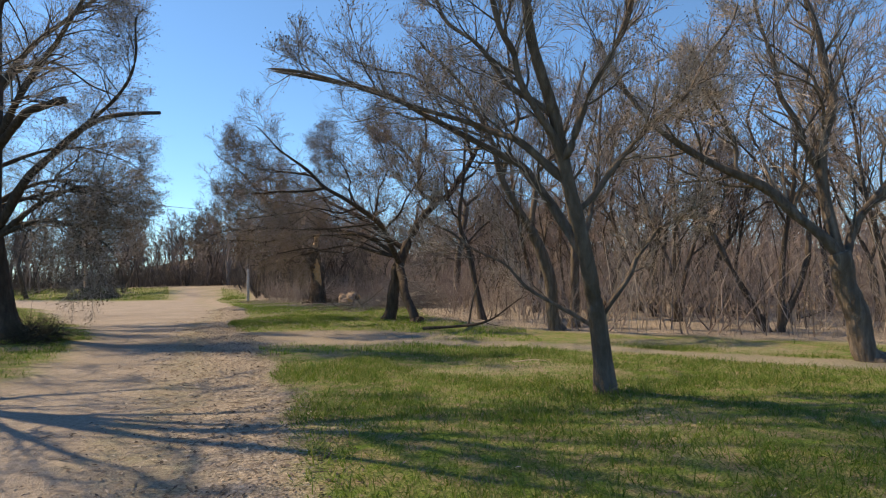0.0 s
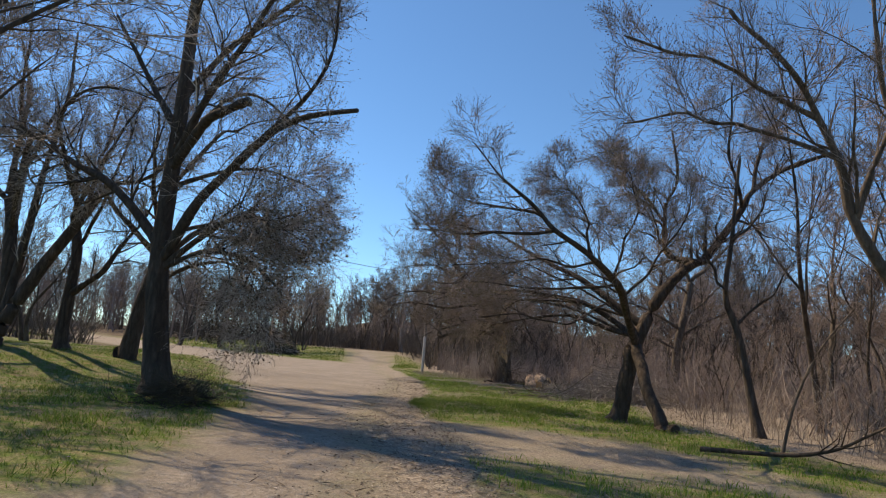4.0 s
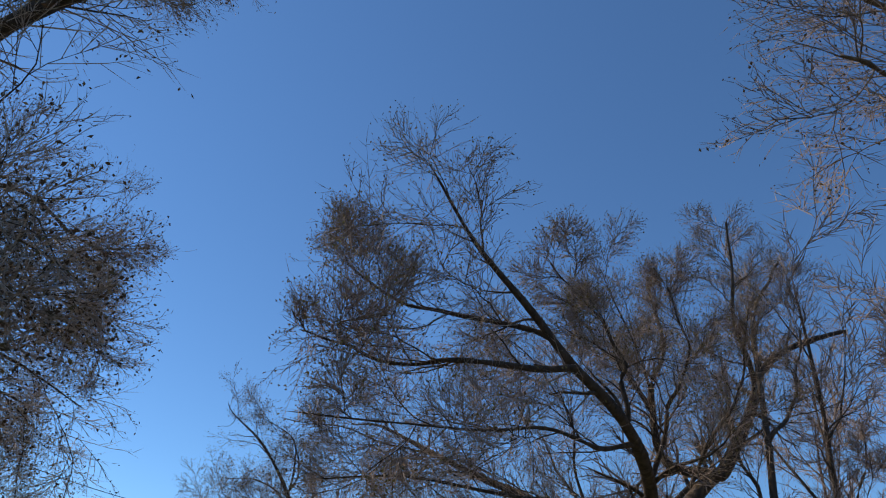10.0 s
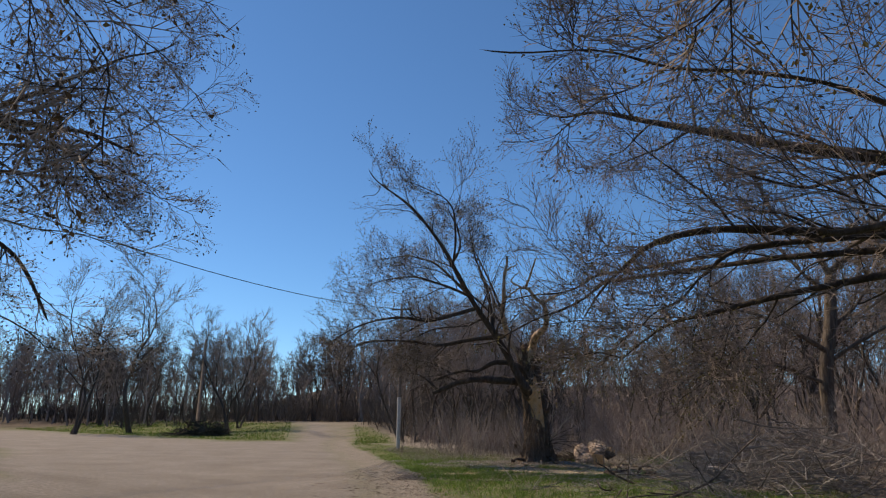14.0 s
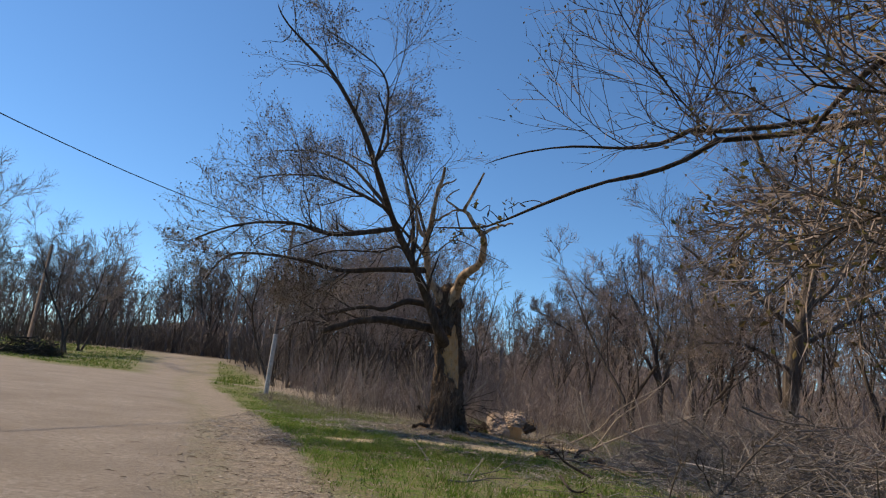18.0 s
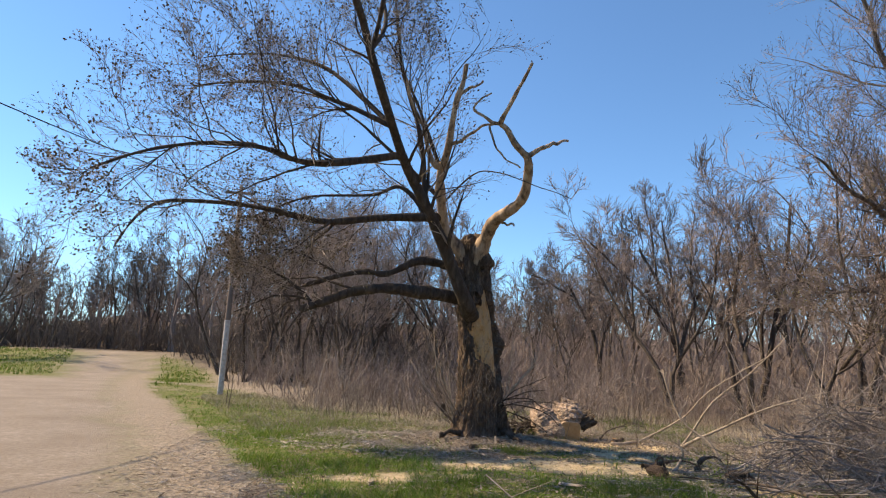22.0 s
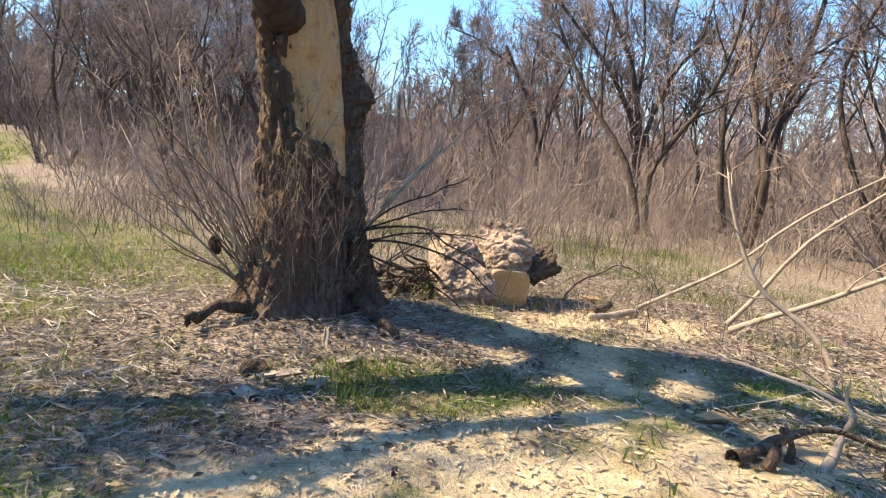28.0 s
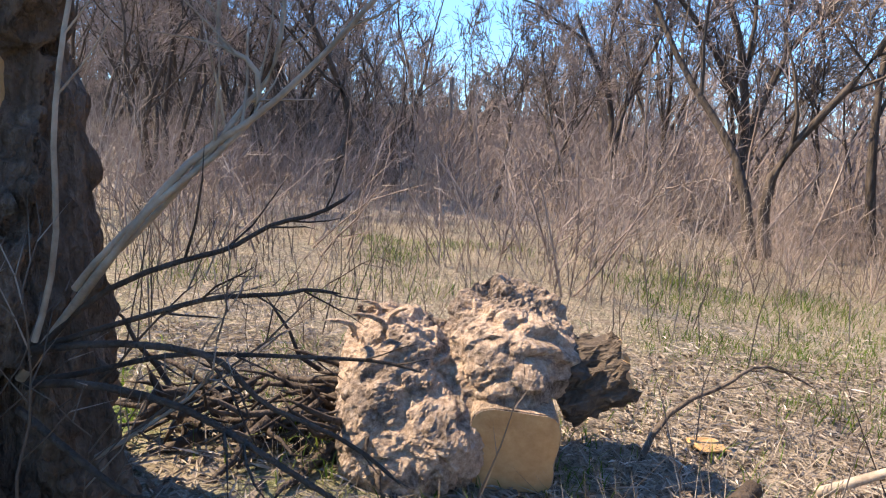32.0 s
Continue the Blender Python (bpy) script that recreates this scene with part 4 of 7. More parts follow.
make_tree("tree", (-20.2, 21.5), [([(-20.18, 21.47, 0.51), (-20.22, 21.47, 2.09), (-20.3, 21.47, 3.78), (-20.73, 21.47, 5.13)], 0.23, 0.15)],
          [([(-20.73, 21.47, 5.13), (-19.98, 21.47, 7.26), (-19.46, 21.47, 9.58)], 0.12, 0.02), ([(-20.22, 21.47, 2.3), (-19.04, 21.47, 3.2), (-18.29, 21.47, 4.26), (-17.61, 21.47, 5.23), (-16.92, 21.37, 7.44)], 0.13, 0.02),
           ([(-20.39, 21.49, 3.98), (-18.5, 20.74, 6.18), (-17.24, 20.11, 8.7)], 0.09, 0.02), ([(-20.7, 21.5, 5.0), (-21.8, 22.2, 7.4), (-22.4, 22.8, 9.8)], 0.1, 0.02)],
          "dark bare tree forked low on the grass verge", 47, (9, 7, 5), (1.7, 0.75, 0.34), 0.08, BARK_DARK, TWIG, BUDS, 1, 0.02, thin=0.0058)

# the tree on the verge behind the start, whose shadow lies on the road
make_tree("tree", (-9.6, 8.6), [([(-9.6, 8.6, 0), (-9.5, 8.7, 2.2), (-9.7, 8.8, 4.5), (-9.6, 8.9, 8.0), (-9.4, 9.0, 11.5)], 0.24, 0.05)],
          [([(-9.5, 8.7, 2.4), (-8.2, 8.4, 3.9), (-7.0, 8.2, 5.4), (-6.3, 8.1, 7.0)], 0.12, 0.02), ([(-9.6, 8.7, 3.2), (-9.9, 10.0, 4.8), (-10.2, 11.0, 6.6)], 0.1, 0.02),
           ([(-9.7, 8.8, 4.2), (-8.9, 7.6, 5.6), (-8.4, 6.8, 7.2)], 0.09, 0.02), ([(-9.6, 8.8, 3.6), (-11.0, 8.6, 5.0), (-12.0, 8.4, 6.8)], 0.1, 0.02), ([(-9.65, 8.85, 5.4), (-8.6, 9.4, 7.0), (-8.0, 9.8, 8.6)], 0.08, 0.02),
           # unseen higher limbs, added to throw shade on the start lawn
           ([(-9.6, 8.8, 5.0), (-7.8, 7.6, 7.6), (-6.2, 6.8, 9.6), (-5.2, 6.2, 10.6)], 0.12, 0.02),
           ([(-9.5, 8.9, 7.5), (-8.4, 9.4, 9.5), (-7.2, 9.8, 11.5), (-6.4, 10.0, 13.0)], 0.09, 0.02), ([(-9.5, 8.9, 8.2), (-8.5, 8.6, 10.0), (-7.6, 8.3, 12.2)], 0.08, 0.02),
           ([(-9.5, 8.9, 8.0), (-8.2, 10.2, 10.5), (-6.5, 11.2, 12.5), (-4.9, 11.6, 14.0)], 0.1, 0.02), ([(-9.4, 9.0, 9.0), (-7.2, 9.0, 11.5), (-5.2, 8.8, 13.2)], 0.09, 0.02), ([(-9.4, 9.0, 9.6), (-8.4, 7.6, 11.8), (-7.2, 6.4, 13.4)], 0.08, 0.02)],
          "bare tree on the verge casting its shadow over the road", 34, (8, 6, 4), (1.9, 0.85, 0.4), 0.1, BARK_DARK, TWIG, bud_per=0, thin=0.0085)

# trees before the thicket
make_tree("tree", (2.85, 17.5), [([(2.9, 17.5, 0), (2.6, 17.3, 1.6), (2.2, 17.15, 2.8)], 0.19, 0.15)],
          [([(2.2, 17.15, 2.8), (1.4, 16.8, 4.2), (1.0, 16.5, 5.3), (0.6, 16.2, 6.2), (-0.2, 15.8, 7.0), (-0.9, 15.5, 7.6)], 0.12, 0.03),
           ([(2.2, 17.15, 2.8), (2.5, 17.2, 4.3), (3.2, 17.0, 5.6), (3.8, 17.0, 7.6)], 0.11, 0.03),
           ([(0.8, 16.3, 5.9), (-0.4, 16.0, 6.4), (-1.2, 15.7, 6.8), (-2.5, 15.1, 6.9)], 0.06, 0.02),
           ([(1.0, 16.5, 5.2), (-0.3, 16.0, 5.6), (-1.4, 15.6, 5.7), (-2.5, 15.1, 5.4)], 0.05, 0.015),
           ([(1.4, 16.8, 4.2), (1.7, 16.4, 5.8), (1.5, 16.0, 7.6), (1.2, 15.7, 9.2)], 0.08, 0.02)],
          "bare leaning tree forked at head height before the thicket", 25, (9, 7, 5), (1.4, 0.65, 0.3), 0.14, BARK_GREY, TWIG_BROWN, BUDS, 1, 0.016)
make_tree("tree", (3.5, 18.2), [([(3.5, 18.2, 0), (3.55, 18.1, 2.4), (3.35, 18.1, 4.4)], 0.15, 0.1)],
          [([(3.35, 18.1, 4.3), (2.9, 18.0, 5.4), (2.7, 18.0, 7.2)], 0.08, 0.02), ([(3.4, 18.1, 4.0), (4.1, 18.2, 5.4), (4.5, 18.2, 7.4)], 0.07, 0.02),
           ([(3.5, 18.1, 2.6), (4.4, 18.3, 3.6), (5.0, 18.3, 5.0)], 0.05, 0.015)],
          "slender bare tree with grey bark before the thicket", 26, (9, 7, 5), (1.1, 0.55, 0.28), 0.16, BARK_GREY, TWIG_BROWN, bud_per=0)
make_tree("tree", (0.95, 22.9), [([(1.05, 22.9, 0), (0.65, 23, 2.4), (0.3, 23, 3.6), (0.5, 23, 5.2), (0.6, 22.9, 7.5)], 0.13, 0.04)],
          [([(0.3, 23, 3.6), (-0.2, 22.8, 4.6), (-0.3, 22.7, 6.0)], 0.05, 0.015), ([(0.5, 23, 5.0), (1.3, 23, 6.2), (1.7, 23, 7.8)], 0.05, 0.015), ([(0.6, 23, 2.8), (1.5, 23, 3.8), (2.2, 23, 5.2)], 0.045, 0.012)],
          "thin crooked bare tree at the edge of the thicket", 27, (9, 7, 5), (1.1, 0.55, 0.28), 0.16, BARK_WOODS, TWIG_BROWN, bud_per=0)
make_tree("tree", (9.6, 24.5), [([(9.6, 24.5, 0), (10.3, 24.5, 1.7), (10.9, 24.5, 3.0)], 0.15, 0.12)],
          [([(10.9, 24.5, 3), (11.6, 24.5, 4.4), (12.2, 24.5, 6.5)], 0.1, 0.03), ([(10.9, 24.5, 2.9), (10.9, 24.4, 4.6), (10.4, 24.3, 6.6)], 0.08, 0.02), ([(11.3, 24.5, 3.6), (12.6, 24.5, 4.4), (14, 24.6, 4.6)], 0.06, 0.02)],
          "bare tree leaning over the thicket", 28, (9, 7, 5), (1.3, 0.6, 0.3), 0.14, BARK_WOODS, TWIG_BROWN, bud_per=0)
make_tree("tree", (2.5, 49.0), [([(2.5, 49, 0), (3.0, 49, 1.5), (3.3, 49, 3.0), (3.5, 49, 4.3), (4.0, 49, 6.0), (4.2, 49, 8.0)], 0.15, 0.05)],
          [([(3.0, 49, 1.6), (2.9, 49, 3.3), (3.1, 49, 4.6), (2.9, 49, 6.5)], 0.09, 0.03), ([(3.3, 49, 3.0), (4.4, 49, 4.6), (5.2, 49, 6.6)], 0.07, 0.02), ([(3.5, 49, 4.3), (2.8, 48.8, 5.8), (2.4, 48.6, 7.4)], 0.06, 0.02), ([(3.6, 49, 4.8), (5.0, 49, 5.6), (6.2, 49, 6.6)], 0.06, 0.02)],
          "dark leaning bare tree in the thicket", 35, (8, 7, 5), (1.5, 0.7, 0.32), 0.14, BARK_DARK, TWIG_BROWN, bud_per=0, thin=0.008)
make_tree("tree", (2.0, 54.0), [([(2.0, 54, 0), (1.9, 54, 2.6), (1.3, 54, 5.0), (0.2, 54, 7.0)], 0.17, 0.06)],
          [([(1.95, 54, 2.0), (2.7, 54, 4.4), (3.7, 54, 6.2), (4.3, 54, 8.4)], 0.13, 0.03), ([(1.8, 54, 2.4), (0.4, 53.5, 4.4), (-1.4, 53.2, 6.2), (-2.6, 53, 7.2)], 0.12, 0.03),
           ([(1.6, 54, 3.8), (1.7, 54, 5.6), (1.2, 54, 8.4)], 0.09, 0.03), ([(2.7, 54, 4.4), (2.6, 54, 6.4), (2.9, 54, 8.8)], 0.08, 0.02), ([(0.9, 54, 5.6), (0.9, 54, 7.4), (0.5, 54, 9.4)], 0.07, 0.02)],
          "bare tree of several spreading stems in the thicket", 36, (8, 7, 5), (1.7, 0.75, 0.34), 0.16, BARK_WOODS, TWIG_BROWN, bud_per=0, thin=0.009)
make_tree("tree", (-1.1, 55.2), [([(-1.1, 55.2, 0), (-1.3, 55.2, 2.0), (-1.8, 55.2, 3.6), (-2.8, 55.2, 5.4)], 0.13, 0.05)],
          [([(-1.25, 55.2, 1.6), (-0.9, 55.2, 3.4), (-0.2, 55.2, 5.4), (0.2, 55.2, 7.2)], 0.09, 0.02), ([(-1.6, 55.2, 3.0), (-1.7, 55.2, 4.8), (-1.4, 55.2, 6.6)], 0.07, 0.02), ([(-2.3, 55.2, 4.5), (-3.4, 55.2, 5.2), (-4.6, 55.2, 5.7)], 0.06, 0.02)],
          "bare young tree forked near the ground in the thicket", 37, (8, 7, 5), (1.4, 0.65, 0.32), 0.16, BARK_WOODS, TWIG_BROWN, bud_per=0, thin=0.009)
make_tree("tree", (0.4, 38.8), [([(0.2, 38.7, 0), (0.3, 38.7, 2.7), (0.7, 38.7, 4.5), (0.9, 38.7, 6.1)], 0.24, 0.17)],
          [([(0.9, 38.7, 6.0), (1.8, 38.6, 7.1), (2.9, 38.5, 8.3), (3.6, 38.4, 9.8)], 0.12, 0.03), ([(0.9, 38.7, 6.0), (0.2, 38.5, 7.3), (-0.7, 38.2, 8.3), (-1.4, 38.0, 9.8)], 0.12, 0.03),
           ([(0.5, 38.7, 3.6), (-1.0, 37.9, 4.4), (-2.4, 37.1, 4.7), (-3.4, 36.5, 5.2)], 0.1, 0.02), ([(0.8, 38.7, 5.4), (-0.6, 37.6, 6.4), (-1.8, 36.7, 7.4)], 0.08, 0.02),
           ([(0.4, 38.7, 3.2), (1.8, 38.2, 4.2), (3.2, 37.8, 4.8)], 0.08, 0.02), ([(0.6, 38.7, 4.2), (2.0, 38.9, 5.6), (3.2, 39.0, 7.0)], 0.08, 0.02), ([(0.3, 38.7, 2.7), (-1.2, 38.2, 3.2), (-2.8, 37.6, 3.0)], 0.07, 0.02)],
          "tall bare tree with yellowish bark behind a brush pile", 29, (9, 7, 5), (1.7, 0.75, 0.34), 0.12, BARK_GREY, TWIG_BROWN, BUDS_GREEN, 1, 0.018, thin=0.0048, boughs=8)


# ---- the old tree with stripped bark ----
def old_trunk(root):
    """Thick scarred trunk: loose outer bark with knobs and roots, sunk away over the bare wood inside."""
    n, k = 190, 230
    a = np.linspace(0, 2 * np.pi, n, endpoint=False)
    h = np.linspace(-0.08, 4.05, k)
    A, Hh = np.meshgrid(a, h)
    cx = np.interp(Hh, [0, 0.8, 1.5, 2.0, 2.5, 3.0, 3.5, 3.95], [-0.1, -0.05, -0.09, -0.15, -0.22, -0.27, -0.28, -0.3])
    r = np.interp(Hh, [-0.1, 0, 0.15, 0.45, 1.0, 1.8, 2.4, 2.9, 3.3, 3.6, 3.85, 4.0, 4.05], [0.6, 0.53, 0.46, 0.41, 0.36, 0.33, 0.32, 0.29, 0.28, 0.27, 0.23, 0.12, 0.0])
    roots = np.maximum(0, np.cos(5 * A + 0.6)) ** 2 * np.exp(-np.maximum(Hh, 0) * 4.5) * 0.14
    # the broad buttress on the south-west side
    roots = roots + 0.16 * np.exp(-(np.angle(np.exp(1j * (A - radians(238)))) / 0.65) ** 2 - np.maximum(Hh, 0) * 1.9)
    u, w = np.cos(A) * 1.3, np.sin(A) * 1.3
    ridges = np.abs(fbm(A * 9.0 + fbm(u * 2, Hh * 1.6, 9) * 3, Hh * 1.7, 4, 3)) * 2 + fbm(A * 30, Hh * 6, 8, 2) * 0.5
    shag = fbm(A * 8 + fbm(u * 3, Hh * 3, 29) * 3, Hh * 7, 24, 4)
    lumps = fbm(u * 1.6 + 9 + w, Hh * 1.5 - w, 6, 3)
    # the bare face looks to the south-east and runs down to the east
    face = np.angle(np.exp(1j * (A + radians(70))))
    zs = [1.12, 1.35, 1.6, 1.9, 2.1, 2.3, 2.42, 2.6, 2.82, 2.95]
    west = np.interp(Hh, zs, np.radians([34, 0, -30, -50, -55, -58, -50, -12, 2, 20]))
    east = np.interp(Hh, zs, np.radians([36, 52, 60, 62, 64, 70, 62, 42, 28, 10]))
    rag = lumps * 0.3 + fbm(A * 3 + 3, Hh * 5.5, 14, 4) * 1.1 + fbm(A * 11, Hh * 10, 15, 2) * 0.5 + 0.08
    inside = np.minimum(face - west, east - face) + rag
    gone = step(-0.14, 0.14, inside)
    edge = step(-0.4, -0.1, inside) * (1 - gone)
    inner = r - 0.03 + 0.1 * lumps + 0.035 * fbm(A * 3, Hh * 3.5, 44, 4) + roots * 0.5
    outer = r + roots + 0.16 * np.exp(-((Hh - 1.85) / 0.2) ** 2 - ((face - radians(66)) / 0.35) ** 2) + 0.1 * np.exp(-((Hh - 3.47) / 0.12) ** 2 - ((face - radians(60)) / 0.45) ** 2) + 0.05 + 0.07 * ridges + 0.11 * shag + 0.07 * fbm(A * 13, Hh * 7, 33, 3) + 0.22 * lumps + 0.05 * edge
    rad = np.maximum(outer, inner + 0.015) * (1 - gone) + (inner - 0.06) * gone
    i, j = np.meshgrid(np.arange(n), np.arange(k - 1))
    i, j = i.ravel(), j.ravel()
    f = np.stack([j * n + i, j * n + (i + 1) % n, (j + 1) * n + (i + 1) % n, (j + 1) * n + i], axis=1)

    def shell(q):
        return np.stack([cx + q * np.cos(A), q * np.sin(A) * 0.95, Hh], axis=2).reshape(-1, 3)
    part("trunk", mesh_np("trunk", shell(rad), f, BARK_OLD, True), root, "thick trunk in deeply furrowed loose bark")
    near = ((Hh > 0.8) & (Hh < 3.3) & (np.abs(face) < 2.2)).ravel()
    part("bare_wood", mesh_np("bare_wood", shell(inner), f[near[f[:, 0]]], BARE_WOOD, True), root, "smooth tan wood where the bark has come off")


HX, HY = -8.65, 39.5
old = make_tree("old_tree", (HX, HY), [([(-8.75, 39.5, 0), (-8.9, 39.5, 2.5), (-9.0, 39.5, 3.9)], 0.4, 0.3)],
                [([(-8.9, 39.5, 2.4), (-9.05, 39.0, 2.55), (-9.3, 38.8, 3.05), (-9.56, 38.6, 3.6), (-9.94, 38.2, 4.32), (-10.35, 37.9, 4.9), (-10.7, 37.1, 5.5), (-11.08, 36.20, 6.36), (-11.22, 35.50, 6.79), (-11.82, 34.80, 7.59), (-12.37, 34.30, 8.09), (-13.04, 33.90, 8.56), (-13.23, 33.70, 8.90)], 0.2, 0.012),
                 # the barkless middle limb with its arms
                 ([(-8.95, 39.45, 3.3), (-9.25, 39.35, 3.8), (-9.57, 39.3, 4.15), (-9.66, 39.0, 4.59), (-9.73, 38.7, 5.0), (-9.69, 38.4, 5.25), (-9.63, 38.1, 5.59), (-9.59, 37.9, 5.95), (-9.52, 37.7, 6.34), (-9.44, 37.6, 6.57), (-9.39, 37.4, 6.86)], 0.17, 0.035),
                 ([(-9.69, 38.4, 5.25), (-9.87, 38.4, 5.27), (-10.01, 38.35, 5.49), (-10.1, 38.2, 5.84), (-10.28, 38.0, 6.15), (-10.42, 37.9, 6.43), (-10.49, 37.8, 6.71)], 0.08, 0.02),
                 # the crooked dead limb and its spurs
                 ([(-8.9, 39.45, 3.3), (-8.84, 39.3, 3.75), (-8.74, 39.15, 3.98), (-8.63, 38.8, 4.27), (-8.42, 38.4, 4.42), (-8.23, 38.0, 4.56), (-8.2, 37.65, 4.95), (-8.24, 37.4, 5.18)], 0.2, 0.075),
                 ([(-8.24, 37.4, 5.18), (-8.47, 37.35, 5.37), (-8.67, 37.25, 5.62), (-8.8, 37.2, 5.7), (-8.67, 37.0, 5.97), (-8.58, 36.8, 6.16), (-8.5, 36.6, 6.28), (-8.4, 36.4, 6.5)], 0.072, 0.025),
                 ([(-8.24, 37.4, 5.18), (-7.95, 37.4, 5.39), (-7.7, 37.4, 5.48), (-7.51, 37.45, 5.6)], 0.06, 0.022),
                 ([(-9.0, 39.4, 2.75), (-9.69, 39.0, 2.8), (-10.2, 38.85, 2.83), (-10.78, 38.7, 2.83), (-11.25, 38.55, 2.73), (-11.8, 38.4, 2.52), (-12.25, 38.3, 2.32)], 0.16, 0.075),
                 ([(-9.0, 39.4, 3.0), (-9.32, 39.15, 3.32), (-9.8, 39.0, 3.45), (-10.2, 38.9, 3.38), (-10.7, 38.8, 3.09), (-11.2, 38.7, 3.13), (-12.3, 38.5, 2.8)], 0.125, 0.045),
                 ([(-9.7, 38.9, 4.2), (-11.1, 38.7, 4.2), (-12.0, 38.3, 4.0), (-13.0, 38.0, 4.1), (-14.1, 37.7, 4.1), (-14.7, 37.3, 3.9), (-15.1, 37.0, 3.1)], 0.1, 0.016),
                 ([(-10.5, 37.6, 5.1), (-11.5, 37.1, 4.8), (-12.1, 36.7, 4.6), (-12.6, 36.2, 4.65), (-13.4, 35.8, 4.5), (-14.1, 35.4, 4.2), (-14.6, 35.0, 3.8)], 0.095, 0.016),
                 ([(-9.9, 38.8, 4.4), (-10.5, 39.2, 5.0), (-11.1, 39.3, 4.8), (-12.4, 39.3, 4.7), (-13.7, 39.3, 4.1)], 0.065, 0.015),
                 ([(-10.7, 37.1, 5.5), (-11.8, 37.3, 6.0), (-13.0, 37.4, 6.3), (-14.3, 37.3, 6.0)], 0.06, 0.015),
                 ([(-11.2, 36.4, 6.4), (-10.9, 36.6, 7.4), (-11.3, 36.6, 8.4)], 0.07, 0.02),
                 ([(-10.0, 38.5, 4.5), (-10.2, 38.2, 5.8), (-10.6, 38.0, 7.0), (-10.8, 37.6, 8.2)], 0.07, 0.02),
                 ([(-12.0, 38.3, 2.55), (-12.6, 38.4, 2.95), (-13.4, 38.3, 3.2)], 0.04, 0.012), ([(-12.0, 38.3, 2.6), (-12.7, 38.1, 2.5), (-13.3, 37.9, 2.2)], 0.045, 0.008), ([(-11.2, 38.5, 2.85), (-12.0, 38.8, 3.0), (-12.8, 38.9, 2.9)], 0.035, 0.008),
                 ([(-12.2, 38.2, 2.45), (-12.9, 38.4, 2.1)], 0.03, 0.008), ([(-11.6, 38.6, 3.25), (-12.5, 38.5, 3.45), (-13.2, 38.3, 3.35)], 0.03, 0.008),
                 ([(-10.7, 37.1, 5.5), (-12.0, 37.8, 6.8), (-13.2, 38.3, 7.3), (-14.6, 38.6, 7.2)], 0.06, 0.008), ([(-9.9, 38.7, 4.5), (-11.0, 39.3, 6.0), (-12.3, 39.7, 7.0), (-13.6, 39.9, 7.3)], 0.06, 0.008),
                 ([(-9.6, 38.9, 5.6), (-10.6, 38.4, 7.2), (-11.4, 38.2, 8.4)], 0.05, 0.008),
                 ([(-8.8, 37.2, 5.7), (-9.0, 37.2, 5.75), (-9.25, 37.2, 5.93), (-9.14, 37.15, 6.09), (-8.95, 37.1, 6.21)], 0.04, 0.014),
                 ([(-8.9, 37.2, 5.68), (-8.97, 37.2, 5.6), (-8.82, 37.1, 5.18), (-8.61, 37.1, 4.95), (-8.44, 37.0, 4.86)], 0.028, 0.012),
                 ([(-8.63, 38.8, 4.27), (-8.4, 38.5, 4.19), (-8.3, 38.4, 4.17)], 0.03, 0.018),
                 ([(-9.61, 38.1, 5.61), (-9.42, 37.9, 5.59), (-9.2, 37.6, 5.72), (-8.89, 37.3, 5.73)], 0.045, 0.02),
                 ([(-9.52, 37.7, 6.34), (-9.28, 37.6, 6.51), (-9.08, 37.5, 6.61)], 0.04, 0.018),
                 ([(-9.61, 39.0, 4.66), (-9.33, 38.7, 4.95), (-9.02, 38.4, 5.17), (-8.67, 38.0, 5.06), (-8.29, 37.6, 4.81), (-7.91, 37.3, 4.59), (-7.46, 37.0, 4.33)], 0.024, 0.005),
                 # the bare upper whips of the main limb
                 ([(-11.02, 36.20, 6.51), (-10.84, 35.50, 7.33), (-10.87, 35.00, 7.87), (-11.17, 34.60, 8.18), (-11.73, 34.30, 8.44), (-12.23, 34.10, 8.63)], 0.045, 0.008), ([(-12.17, 34.60, 8.01), (-12.74, 34.40, 7.88), (-13.12, 34.20, 7.82)], 0.018, 0.005), ([(-12.86, 34.00, 8.45), (-12.96, 33.90, 8.11), (-13.46, 33.80, 7.97)], 0.016, 0.005)],
                "gnarled old tree with stripped bark and suckers at its foot", 31, (8, 6, 5), (1.6, 0.7, 0.32), 0.1, BARK_DARK, TWIG, BUDS, 1, 0.026,
                bare=(1, 2, 3, 4, 5, 22, 23, 24, 25, 26), own_trunk=True, gnarl=0.022, boughs=6, thin=0.0038, bud_share=0.9, twigless=(6, 7, 15, 16, 17, 27, 29, 30), lush=(9, 11), knots=0.17)
old_trunk(old)


